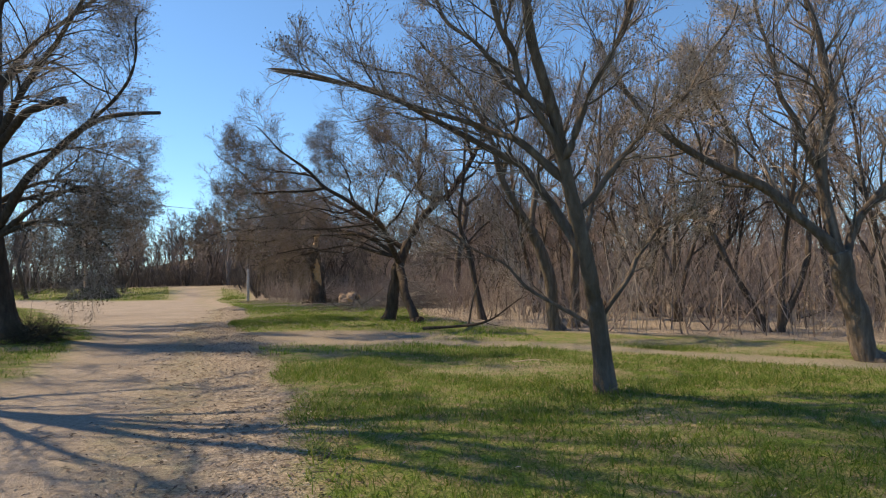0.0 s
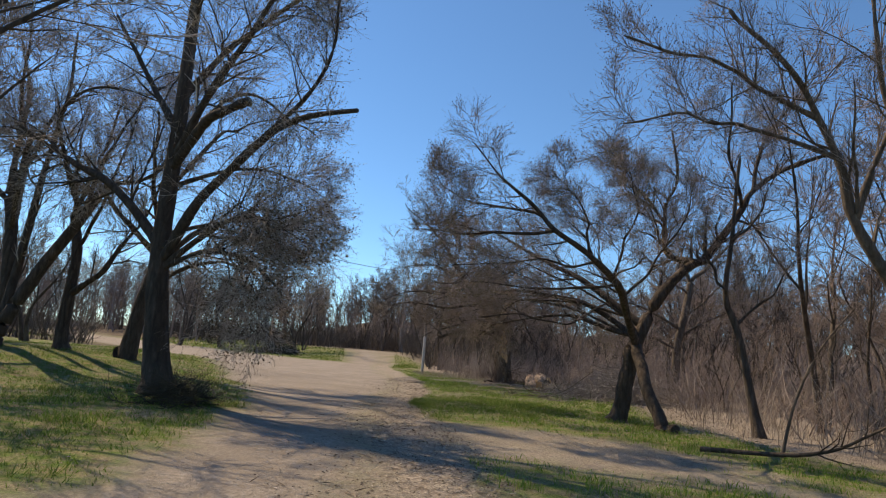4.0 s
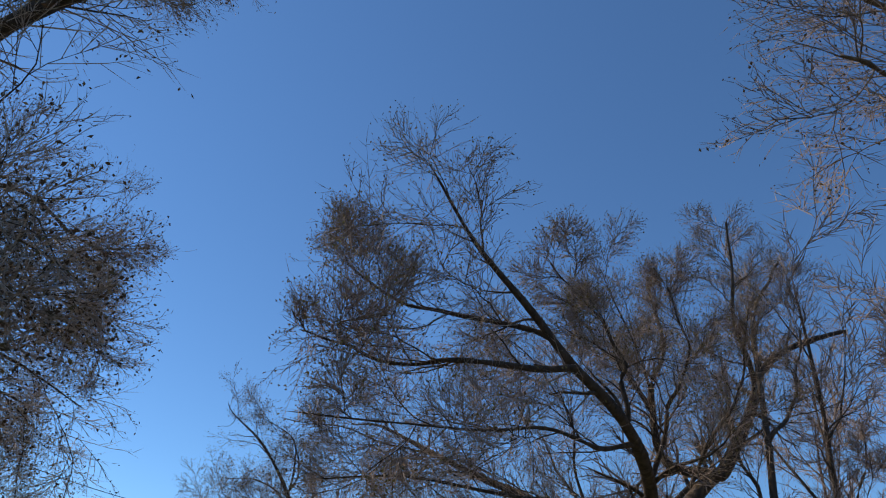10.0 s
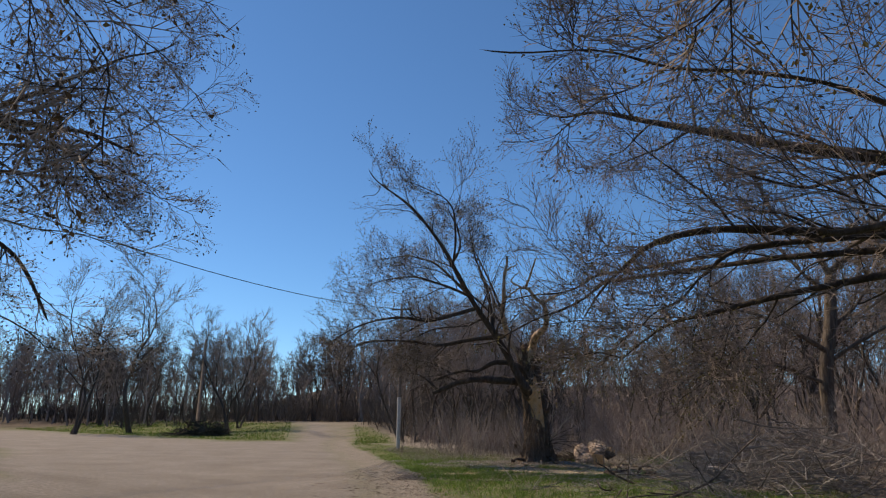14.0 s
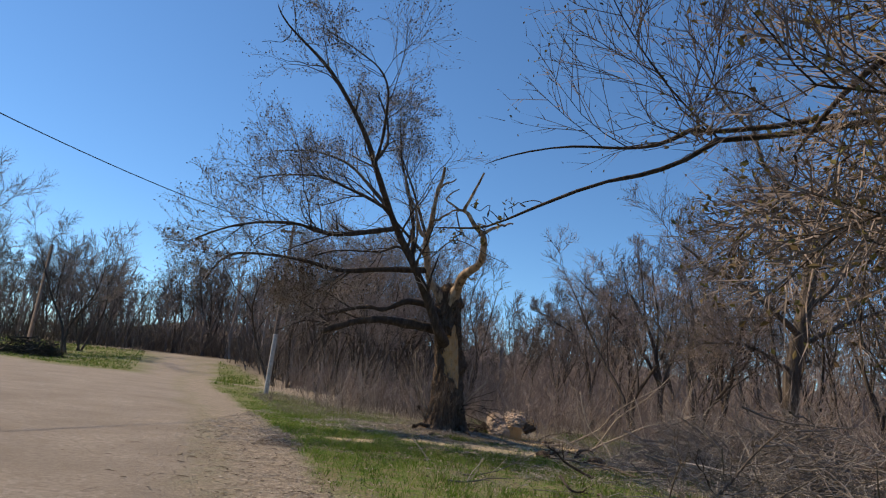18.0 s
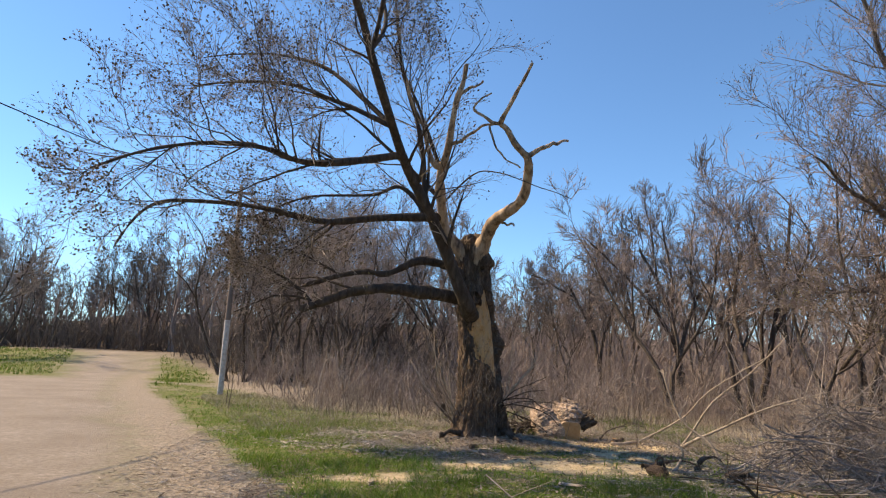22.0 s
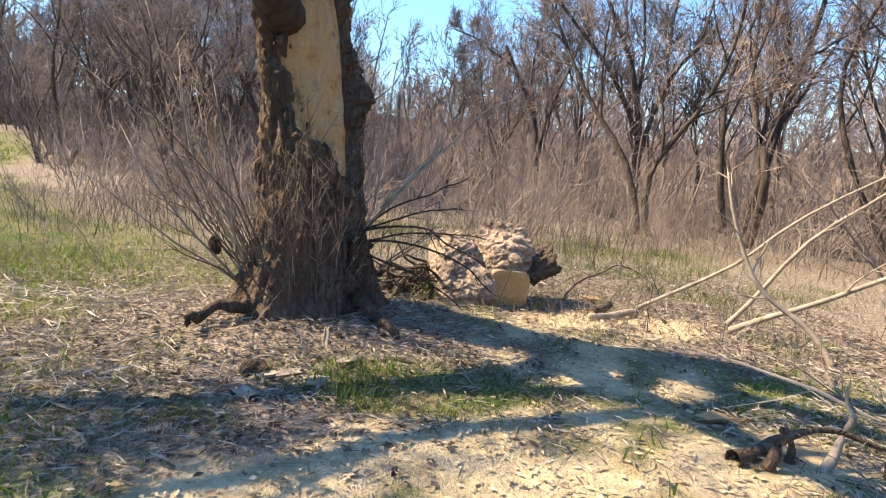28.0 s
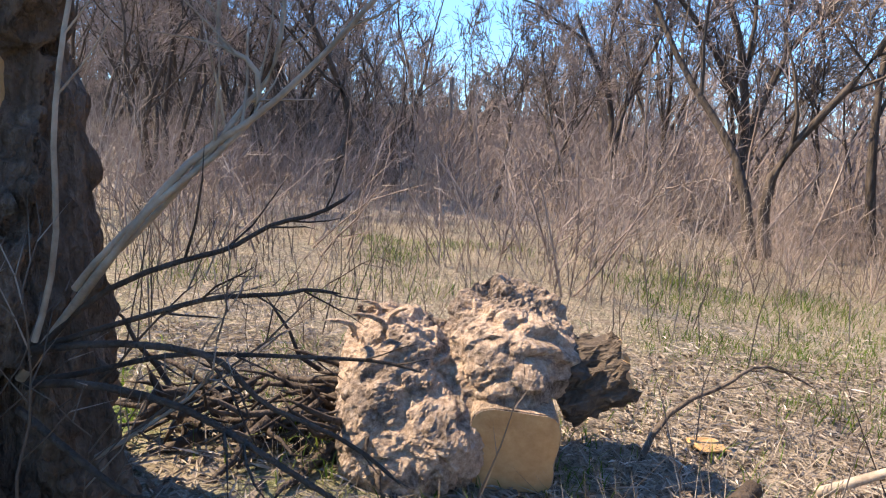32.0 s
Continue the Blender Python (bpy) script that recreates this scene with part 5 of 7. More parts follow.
def old_suckers(root):
    rng = np.random.default_rng(8)
    groups = []
    # a wide fan of straight shoots to the west and front, a few stout ones to the east
    for count, a0, a1, lean0, lean1, l0, l1, r in ((20, 140, 250, 0.3, 1.5, 1.2, 2.6, 0.0085), (4, 150, 235, 0.25, 0.8, 1.6, 2.7, 0.013), (3, -50, 25, 0.6, 1.6, 0.5, 1.0, 0.006), (28, 205, 330, 0.03, 0.3, 0.4, 1.15, 0.0038)):
        a = np.radians(rng.uniform(a0, a1, count))
        r0 = rng.uniform(0.42, 0.66, count)
        z0 = rng.uniform(0.02, 0.4, count) if a0 > 0 else rng.uniform(0.35, 0.8, count)
        p = np.stack([r0 * np.cos(a), r0 * np.sin(a), z0], axis=1)
        lean = rng.uniform(lean0, lean1, count)[:, None]
        d = np.concatenate([np.cos(a)[:, None] * lean, np.sin(a)[:, None] * lean, np.ones((count, 1))], axis=1)
        L = rng.uniform(l0, l1, (count, 1))
        pts = [p]
        for q in range(5):
            d = d / np.linalg.norm(d, axis=1, keepdims=True)
            pts.append(pts[-1] + d * L / 5)
            d = d + rng.normal(size=d.shape) * 0.14 + np.array([0, 0, 0.07])
        P = np.stack(pts, axis=1)
        R = r * rng.uniform(0.6, 1.5, (count, 1)) * np.linspace(1, 0.3, 6)[None]
        groups.append((P, R, PALE_BRANCH if r > 0.012 else SHOOT))
    for P, R, mat in groups:
        P1, R1, _ = kids(rng, P, R, 6, 0.5, 38, 4, 0.15, 0.25, 0.55, 0.16, 0.4, 0.003)
        P2, R2, _ = kids(rng, P1, R1, 3, 0.18, 40, 2, 0.1, 0.3, 0.7, 0.1, 0.5, 0.0025)
        part("sucker_clump", mesh_np("shoots", *join([tubes(P, R, 5), tubes(P1, R1, 3), tubes(P2, R2, 3)]), mat, True), root, "pale stout sucker shoots" if mat is PALE_BRANCH else "thin straight sucker shoots")
    # one long pale shoot to the east
    for pts, r in (([(0.3, -0.2, 0.6), (0.6, -0.3, 1.0), (0.82, -0.3, 1.25), (1.0, -0.3, 1.42), (1.18, -0.3, 1.56), (1.32, -0.3, 1.75), (1.5, -0.3, 1.9)], 0.016), ([(0.5, -0.28, 0.9), (0.9, -0.3, 1.32), (0.99, -0.3, 1.5), (1.06, -0.3, 1.8)], 0.012),
                   ([(0.5, -0.28, 0.9), (0.95, -0.3, 1.4), (0.9, -0.3, 1.6), (0.86, -0.3, 1.85)], 0.011), ([(0.4, -0.3, 0.75), (0.5, -0.3, 1.3), (0.53, -0.3, 1.75), (0.56, -0.3, 2.1)], 0.009),
                   ([(0.35, -0.25, 0.65), (0.78, -0.3, 0.98), (1.0, -0.3, 1.1), (1.25, -0.3, 1.2)], 0.018),
                   ([(0.35, -0.25, 0.7), (0.85, -0.35, 0.78), (1.1, -0.4, 0.66), (1.45, -0.45, 0.4)], 0.022),
                   ([(0.35, -0.25, 0.6), (0.8, -0.4, 0.62), (1.2, -0.5, 0.45), (1.5, -0.5, 0.25)], 0.024), ([(0.35, -0.3, 0.55), (0.8, -0.5, 0.38), (1.2, -0.6, 0.15)], 0.022), ([(0.35, -0.2, 0.6), (0.9, -0.2, 0.7), (1.5, -0.15, 0.66)], 0.018), ([(0.35, -0.25, 0.7), (0.9, -0.3, 0.9), (1.2, -0.3, 0.93)], 0.018)):
        P, R = bent(rng, pts, r if pts[-1][2] > 1.5 else 0.6 * r, 0.005, 16, 0.018)
        P1, R1, _ = kids(rng, P, R, 5, 0.32, 42, 4, 0.1, 0.3, 0.6, 0.1, 0.4, 0.003)
        part("long_shoot", mesh_np("shoot", *join([tubes(P, R, 7), tubes(P1, R1, 3)]), PALE_BRANCH if pts[-1][2] > 1.5 else BARK_DARK, True), root, "long pale shoot" if pts[-1][2] > 1.5 else "")
    # the surface root and knobs at the foot
    for pts, r in (([(-0.35, -0.3, 0.12), (-0.65, -0.6, 0.1), (-0.85, -0.75, 0.05), (-0.95, -0.95, -0.03)], 0.065), ([(0.35, -0.4, 0.1), (0.55, -0.7, 0.05), (0.65, -0.95, -0.04)], 0.05)):
        P, R = bent(rng, pts, r, 0.03, 14, 0.05)
        R = R * rng.uniform(0.75, 1.3, R.shape)
        part("surface_root", mesh_np("root", *tubes(P, R, 10), BARK_DARK, True), root)


old_suckers(old)


# ---- woods: a few kinds of tree, repeated ----
HEIGHTS = {}


def woods_tree(seed, height, stems, lean, fine=True):
    """A forked tree of crooked stems whose limbs spread into a rounded crown of fine twigs."""
    rng = np.random.default_rng(seed)
    root = thing("woods_tree", (0, 0, 0), "slender bare tree in the brown spring woods", "tree", "woods beside the road")
    P, R = [], []
    turn = rng.uniform(0, 6.28)
    for s in range(stems):
        a, l = turn + s * 6.28 / stems + rng.uniform(-0.5, 0.5), lean * rng.uniform(0.5, 1.3)
        d = np.array((math.cos(a), math.sin(a), 0))
        top = (d * l + np.array((0, 0, 1.0))) * height * rng.uniform(0.68, 0.86)
        bow = np.append(rng.normal(size=2) * 0.04 * height, 0)
        p, r = bent(rng, [d * 0.12 - np.array((0, 0, 0.05)), top * 0.25 - d * 0.03 * height + bow, top * 0.5 + bow * 0.4, top * 0.75 - bow, top], 0.1 / math.sqrt(stems) + 0.035, 0.014, 13, 0.05)
        P.append(p)
        R.append(r)
        part("trunk", mesh_np("trunk", *tubes(p, r, 8), BARK_WOODS, True), root)
    P, R = np.concatenate(P), np.concatenate(R)
    n0, n2, n3 = (max(3, 9 // stems + 1), 6, 4) if fine else (max(3, 8 // stems + 1), 4, 2)
    thick = 1.35 if fine else 2.7
    P0, R0, L0 = kids(rng, P, R, n0, height * 0.42, 38, 9, 0.13, 0.28, 0.62, 0.13, 0.2, 0.01)
    P1, R1, L1 = kids(rng, np.concatenate([P[:, 4:], P0[:, :]]), np.concatenate([R[:, 4:], R0]), 6, height * 0.17, 42, 5, 0.1, 0.25, 0.5, 0.14, 0.3, 0.007)
    P2, R2, L2 = kids(rng, P1, R1, n2, height * 0.095, 38, 3, 0.08, 0.15, 0.6, 0.14, 0.45, 0.006 * thick)
    P3, R3, _ = kids(rng, P2, R2, n3, height * 0.055, 36, 2, 0.06, 0.1, 0.8, 0.1, 0.6, 0.007 * thick)
    wood, twigs = join([tubes(P0, R0, 5), tubes(P1, R1, 4)]), join([tubes(P2, R2, 3), tubes(P3, R3, 3)])
    part("crown", two_materials(mesh_np("crown", *join([wood, twigs]), TWIG_BROWN if fine else DARK_TWIG), len(wood[1]), BARK_WOODS), root)
    HEIGHTS[root.name] = float(P3[..., 2].max())
    return root


# how high the woods stand against the sky, by bearing from the road's bend: degrees
SKYLINE_AT = [-70, -51, -48, -42, -40, -37, -33.5, -31.4, -29.5, -27.5, -24, -20, -18, -15, -10, -1, 1.5, 3.5, 8, 10.3, 12.5, 14, 16.5, 18.2, 24, 33, 40, 44, 60]
SKYLINE = [9, 12, 19, 19, 11, 8.5, 12.3, 11.8, 8, 7.3, 8.6, 11, 12, 15, 18, 20, 18, 8, 7, 9.8, 12.3, 14.5, 17.5, 20, 20.5, 22.5, 21, 19, 17]


def headroom(x, y):
    """The height a tree may reach at a place beyond the bend."""
    x, y = np.asarray(x, float), np.asarray(y, float)
    dx, dy = x + 9.2, y - 25.0
    e = np.interp(np.degrees(np.arctan2(dx, dy)), SKYLINE_AT, SKYLINE)
    return np.where(y > 28, 1.4 + np.hypot(dx, dy) * np.tan(np.radians(e)), 13.0)


rng = np.random.default_rng(5)
KINDS = [woods_tree(41, 9.0, 1, 0.2), woods_tree(42, 9.5, 2, 0.3), woods_tree(43, 8.5, 3, 0.42), woods_tree(44, 9.5, 1, 0.12), woods_tree(45, 8.0, 2, 0.45), woods_tree(46, 9.0, 3, 0.3)]
FAR_KINDS = [woods_tree(47, 9.0, 1, 0.15, False), woods_tree(48, 9.5, 2, 0.25, False), woods_tree(49, 8.5, 3, 0.35, False), woods_tree(50, 9.5, 1, 0.1, False)]


def shrub(seed, stems, height, spread_, mat, thick=1.0):
    rng = np.random.default_rng(seed)
    a, q = rng.uniform(0, 6.28, stems), rng.uniform(0.0, 1, stems) ** 0.6 * spread_
    p = np.stack([np.cos(a) * q, np.sin(a) * q, np.full(stems, -0.05)], axis=1)
    d = np.stack([np.cos(a) * 0.25, np.sin(a) * 0.25, np.ones(stems)], axis=1) + rng.normal(size=(stems, 3)) * 0.26
    L = height * rng.uniform(0.5, 1.1, (stems, 1))
    pts = [p]
    for k in range(4):
        d = d / np.linalg.norm(d, axis=1, keepdims=True)
        pts.append(pts[-1] + d * L / 4)
        d = d + rng.normal(size=d.shape) * 0.14
    P = np.stack(pts, axis=1)
    R = thick * rng.uniform(0.007, 0.018, (stems, 1)) * np.linspace(1, 0.3, 5)[None]
    P1, R1, _ = kids(rng, P, R, 7, height * 0.32, 44, 3, 0.1, 0.12, 0.6, 0.2, 0.4, 0.0042 * thick)
    P2, R2, _ = kids(rng, P1, R1, 3, height * 0.16, 46, 2, 0.05, 0.15, 0.7, 0.1, 0.5, 0.0036 * thick)
    root = thing("shrub", (0, 0, 0), "leafless brown shrub of thin stems in the undergrowth", "shrub", "undergrowth")
    part("stem_clump", mesh_np("stem_clump", *tubes(P, R, 4), BARK_WOODS if thick > 1 else mat), root)
    part("crown", mesh_np("crown", *join([tubes(P1, R1, 3), tubes(P2, R2, 3)]), mat), root)
    return root


SHRUBS = [shrub(51, 18, 2.2, 1.0, TWIG_BROWN, 1.0), shrub(52, 15, 2.9, 0.9, TWIG_BROWN, 1.0), shrub(53, 20, 1.5, 1.1, TWIG_BROWN, 1.0), shrub(54, 14, 3.4, 1.0, TWIG, 1.0)]
DARK_SHRUBS = [shrub(58, 18, 3.2, 1.8, DARK_TWIG, 2.6), shrub(59, 16, 3.8, 1.9, DARK_TWIG, 2.6)]
TALL_SHRUBS = [shrub(55, 16, 3.8, 1.7, TWIG_BROWN, 2.1), shrub(56, 14, 4.6, 1.8, TWIG_BROWN, 2.1), shrub(57, 18, 3.0, 1.9, TWIG_BROWN, 2.0)]


def plant(kinds, used, x, y, s, rng, free=False):
    """The first use moves the thing itself; later ones are copies."""
    i = int(rng.integers(len(kinds)))
    h = HEIGHTS.get(kinds[i].name, 0)
    if h and not free:
        s = min(s, rng.uniform(0.8 if x > -20 else 0.5, 1.05) * (float(headroom(x, y)) - ground_at(x, y)) / h)
        if s < 0.35:
            return None
    m = Matrix.Translation((x, y, ground_at(x, y) - 0.02)) @ Matrix.Rotation(rng.uniform(0, 6.28), 4, 'Z') @ Matrix.Diagonal((s, s, s * rng.uniform(0.9, 1.12), 1))
    if i in used:
        return copy_thing(kinds[i], m)
    used.add(i)
    kinds[i].matrix_basis = m
    return kinds[i]


def wood_edge(y):
    return float(np.interp(y, WOODS_Y, WOODS_X))


def scatter(rng, count, x0, x1, y0, y1, gap, ok):
    """Random places at least gap apart that satisfy ok."""
    out = []
    for _ in range(count * 12):
        if len(out) >= count:
            break
        x, y = rng.uniform(x0, x1), rng.uniform(y0, y1)
        if ok(x, y) and all((x - a) ** 2 + (y - b) ** 2 > gap * gap for a, b in out):
            out.append((x, y))
    return out


def east_of_edge(near, far):
    return lambda x, y: near < x - wood_edge(y) < far


def north_wood(x, y):
    return x < -22 and y > np.interp(x, [-140, -78, -50, -31, -20], [134, 100, 86, 78, 72]) and road_depth(x, y) < -1.5


def meadow(x, y):
    """The open dry grass behind the old tree and its log."""
    return math.hypot((x + 5.2) / 7.0, (y - 45.5) / 7.5) < 1 or math.hypot(x + 9, y - 40.5) < 3.0


used, far_used = set(), set()
for x, y in scatter(rng, 116, -26, 40, 4, 85, 2.4, lambda x, y: east_of_edge(3.5, 34)(x, y) and not meadow(x, y)):
    near = x - wood_edge(y) < 11
    plant(KINDS if near else FAR_KINDS, used if near else far_used, x, y, rng.uniform(0.85, 1.15), rng)
for x, y in scatter(rng, 44, -96, -22, 60, 118, 3.2, north_wood):
    plant(FAR_KINDS, far_used, x, y, rng.uniform(1.1, 1.6), rng)
def west_wood(x, y):
    return -26 < road_depth(x, y) < -8 and (x < -30 or y > 74)


for x, y in scatter(rng, 62, -92, -24, 18, 108, 2.8, west_wood):
    plant(FAR_KINDS, far_used, x, y, rng.uniform(0.9, 1.4), rng)
# single trees west of the road
for x, y in scatter(rng, 24, -72, -31, 14, 60, 3.6, lambda x, y: road_depth(x, y) < -2):
    plant(FAR_KINDS, far_used, x, y, rng.uniform(1.0, 1.5), rng)
for x, y in scatter(rng, 26, -75, -25, -12, 46, 3.6, lambda x, y: road_depth(x, y) < -3):
    plant(FAR_KINDS, far_used, x, y, rng.uniform(1.0, 1.4), rng)
for x, y, s in ((-24.9, 29.9, 1.15), (-30.2, 31.6, 1.2), (-19.5, 15.5, 1.1), (-24.5, 22.5, 1.2), (-36, 36, 1.2), (-20, 9, 1.1), (-29, 20, 1.2), (-44, 44, 1.2), (-41, 76, 1.4), (-56, 92, 1.5), (-16.4, 59, 1.0), (-19.5, 61, 0.9), (-17.6, 13.4, 1.2), (-25.5, 16.5, 1.3), (-26, 25, 1.2), (-15.0, 10.5, 1.1), (-1.3, 47.2, 1.2), (0.6, 46.0, 1.25), (2.6, 44.2, 1.3), (-3.2, 53.5, 1.15), (4.5, 41.0, 1.25), (-13.5, 54, 1.3), (-11, 56.5, 1.35), (-9.4, 54, 1.25), (-15, 57.5, 1.25), (-7.6, 57.5, 1.2), (-12.4, 51, 1.1), (3.6, 27, 1.3), (5.6, 24.2, 1.35), (2.4, 30.5, 1.2), (7.2, 20.2, 1.3), (6.2, 29.5, 1.3), (8.4, 25.5, 1.35), (4.4, 33.5, 1.3), (6.8, 36.5, 1.35), (-53, 67.8, 2.1), (-50, 71.5, 2.1), (-40.2, 72.6, 1.45), (-18.5, 60.5, 1.3), (-20.5, 64, 1.4), (-16.8, 62, 1.4), (-14.5, 60, 1.4), (-22, 69, 1.5), (-13, 64, 1.4), (-17.5, 67, 1.5), (-10.5, 61, 1.4)):
    plant(KINDS, used, x, y, s, rng, s > 1.4)
used = set()


def thicket(x, y):
    return east_of_edge(1.2, 10)(x, y) and not meadow(x, y)


for x, y in scatter(rng, 120, -24, 24, 8, 64, 1.2, thicket):
    plant(SHRUBS, used, x, y, rng.uniform(0.75, 1.2), rng)
for x, y in scatter(rng, 85, -13, 3, 44, 55, 0.95, lambda x, y: math.hypot(x + 8.6, y - 39.5) > 5.2):
    plant(SHRUBS, used, x, y, rng.uniform(0.4, 0.85), rng)
used = set()
tall = scatter(rng, 210, -30, 44, 8, 92, 1.5, lambda x, y: east_of_edge(7, 34)(x, y) and not meadow(x, y))
near_tall = [(x, y) for x, y in tall if x - wood_edge(y) < 11]
for x, y in near_tall:
    plant(TALL_SHRUBS, used, x, y, rng.uniform(0.75, 1.15), rng)


def undergrowth(kinds, places, low, high, label):
    """Shrubs too far to tell apart, grown into one mass."""
    pieces = []
    for x, y in places:
        kind = kinds[int(rng.integers(len(kinds)))]
        s, a = rng.uniform(low, high), rng.uniform(0, 6.28)
        turn = np.array(((math.cos(a), math.sin(a), 0), (-math.sin(a), math.cos(a), 0), (0, 0, 1)))
        for ob in kind.children:
            me = ob.data
            v, f = np.empty(len(me.vertices) * 3, np.float32), np.empty(len(me.loops), np.int32)
            me.vertices.foreach_get("co", v)
            me.loops.foreach_get("vertex_index", f)
            pieces.append((v.reshape(-1, 3) @ turn * s + np.array((x, y, ground_at(x, y) - 0.02)), f.reshape(-1, 3)))
    tagged(new("undergrowth", mesh_np("undergrowth", *join(pieces), TWIG_BROWN if kinds is TALL_SHRUBS else DARK_TWIG)), label, "undergrowth", kind="stuff")


undergrowth(TALL_SHRUBS, [p for p in tall if p not in near_tall], 0.75, 1.15, "brown leafless undergrowth deep in the woods")
dark_places = scatter(rng, 46, -76, -34, 10, 62, 3.0, lambda x, y: road_depth(x, y) < -3) + scatter(rng, 110, -96, -22, 60, 112, 2.0, north_wood) + scatter(rng, 34, -27, -9, 55, 84, 2.0, lambda x, y: road_depth(x, y) < -2 and x > np.interp(y, [55, 66, 84], [-14, -19, -27]))
dark_used = set()
for x, y in dark_places[-12:] + scatter(rng, 70, -92, -26, 18, 108, 2.4, west_wood) + scatter(rng, 40, -122, -97, 66, 128, 2.6, lambda x, y: True):
    plant(DARK_SHRUBS, dark_used, x, y, rng.uniform(0.8, 1.3), rng)
undergrowth(DARK_SHRUBS, dark_places[:-12], 0.8, 1.35, "dark leafless undergrowth under the far trees")


def far_woods():
    """The distant belt of trees all around."""
    rng = np.random.default_rng(61)
    n = 1350
    a = np.where(rng.random(n) < 0.78, rng.uniform(-1.25, 1.3, n), rng.uniform(0, 2 * np.pi, n))
    d = rng.uniform(56, 140, n)
    x, y = -8 + d * np.sin(a), 25 + d * np.cos(a)
    # the wood that closes the western arm of the road
    x, y = np.concatenate([x, rng.uniform(-140, -97, 240)]), np.concatenate([y, rng.uniform(58, 145, 240)])
    keep = (road_depth(x, y) < -4) & ((x > np.interp(y, WOODS_Y, WOODS_X) + 18) | (y > 85) | (y < -25) | (x < -75))
    x, y = x[keep], y[keep]
    z = gz(x, y)
    h = np.clip(np.minimum(rng.uniform(5, 14, len(x)) + 5 * (x < -97), (headroom(x, y) - z) * rng.uniform(0.55, 0.95, len(x))), 2.5, 14)
    p = [np.stack([x, y, z - 0.2], axis=1)]
    for k in range(4):
        p.append(p[-1] + np.stack([rng.normal(size=len(x)) * 0.3, rng.normal(size=len(x)) * 0.3, h / 4], axis=1))
    P = np.stack(p, axis=1)
    R = rng.uniform(0.1, 0.2, (len(x), 1)) * np.linspace(1, 0.2, 5)[None]
    P1, R1, _ = kids(rng, P, R, 10, h * 0.33, 46, 3, 0.15, 0.2, 0.6, 0.16, 0.3, 0.045)
    P2, R2, _ = kids(rng, P1, R1, 8, np.repeat(h, 10) * 0.17, 46, 2, 0.1, 0.1, 0.7, 0.1, 0.6, 0.045)
    tagged(new("far_woods", mesh_np("far_woods", *join([tubes(P, R, 4), tubes(P1, R1, 3), tubes(P2, R2, 3)]), TWIG_BROWN)),
           "distant belt of bare brown woods", "woods", kind="stuff")


far_woods()


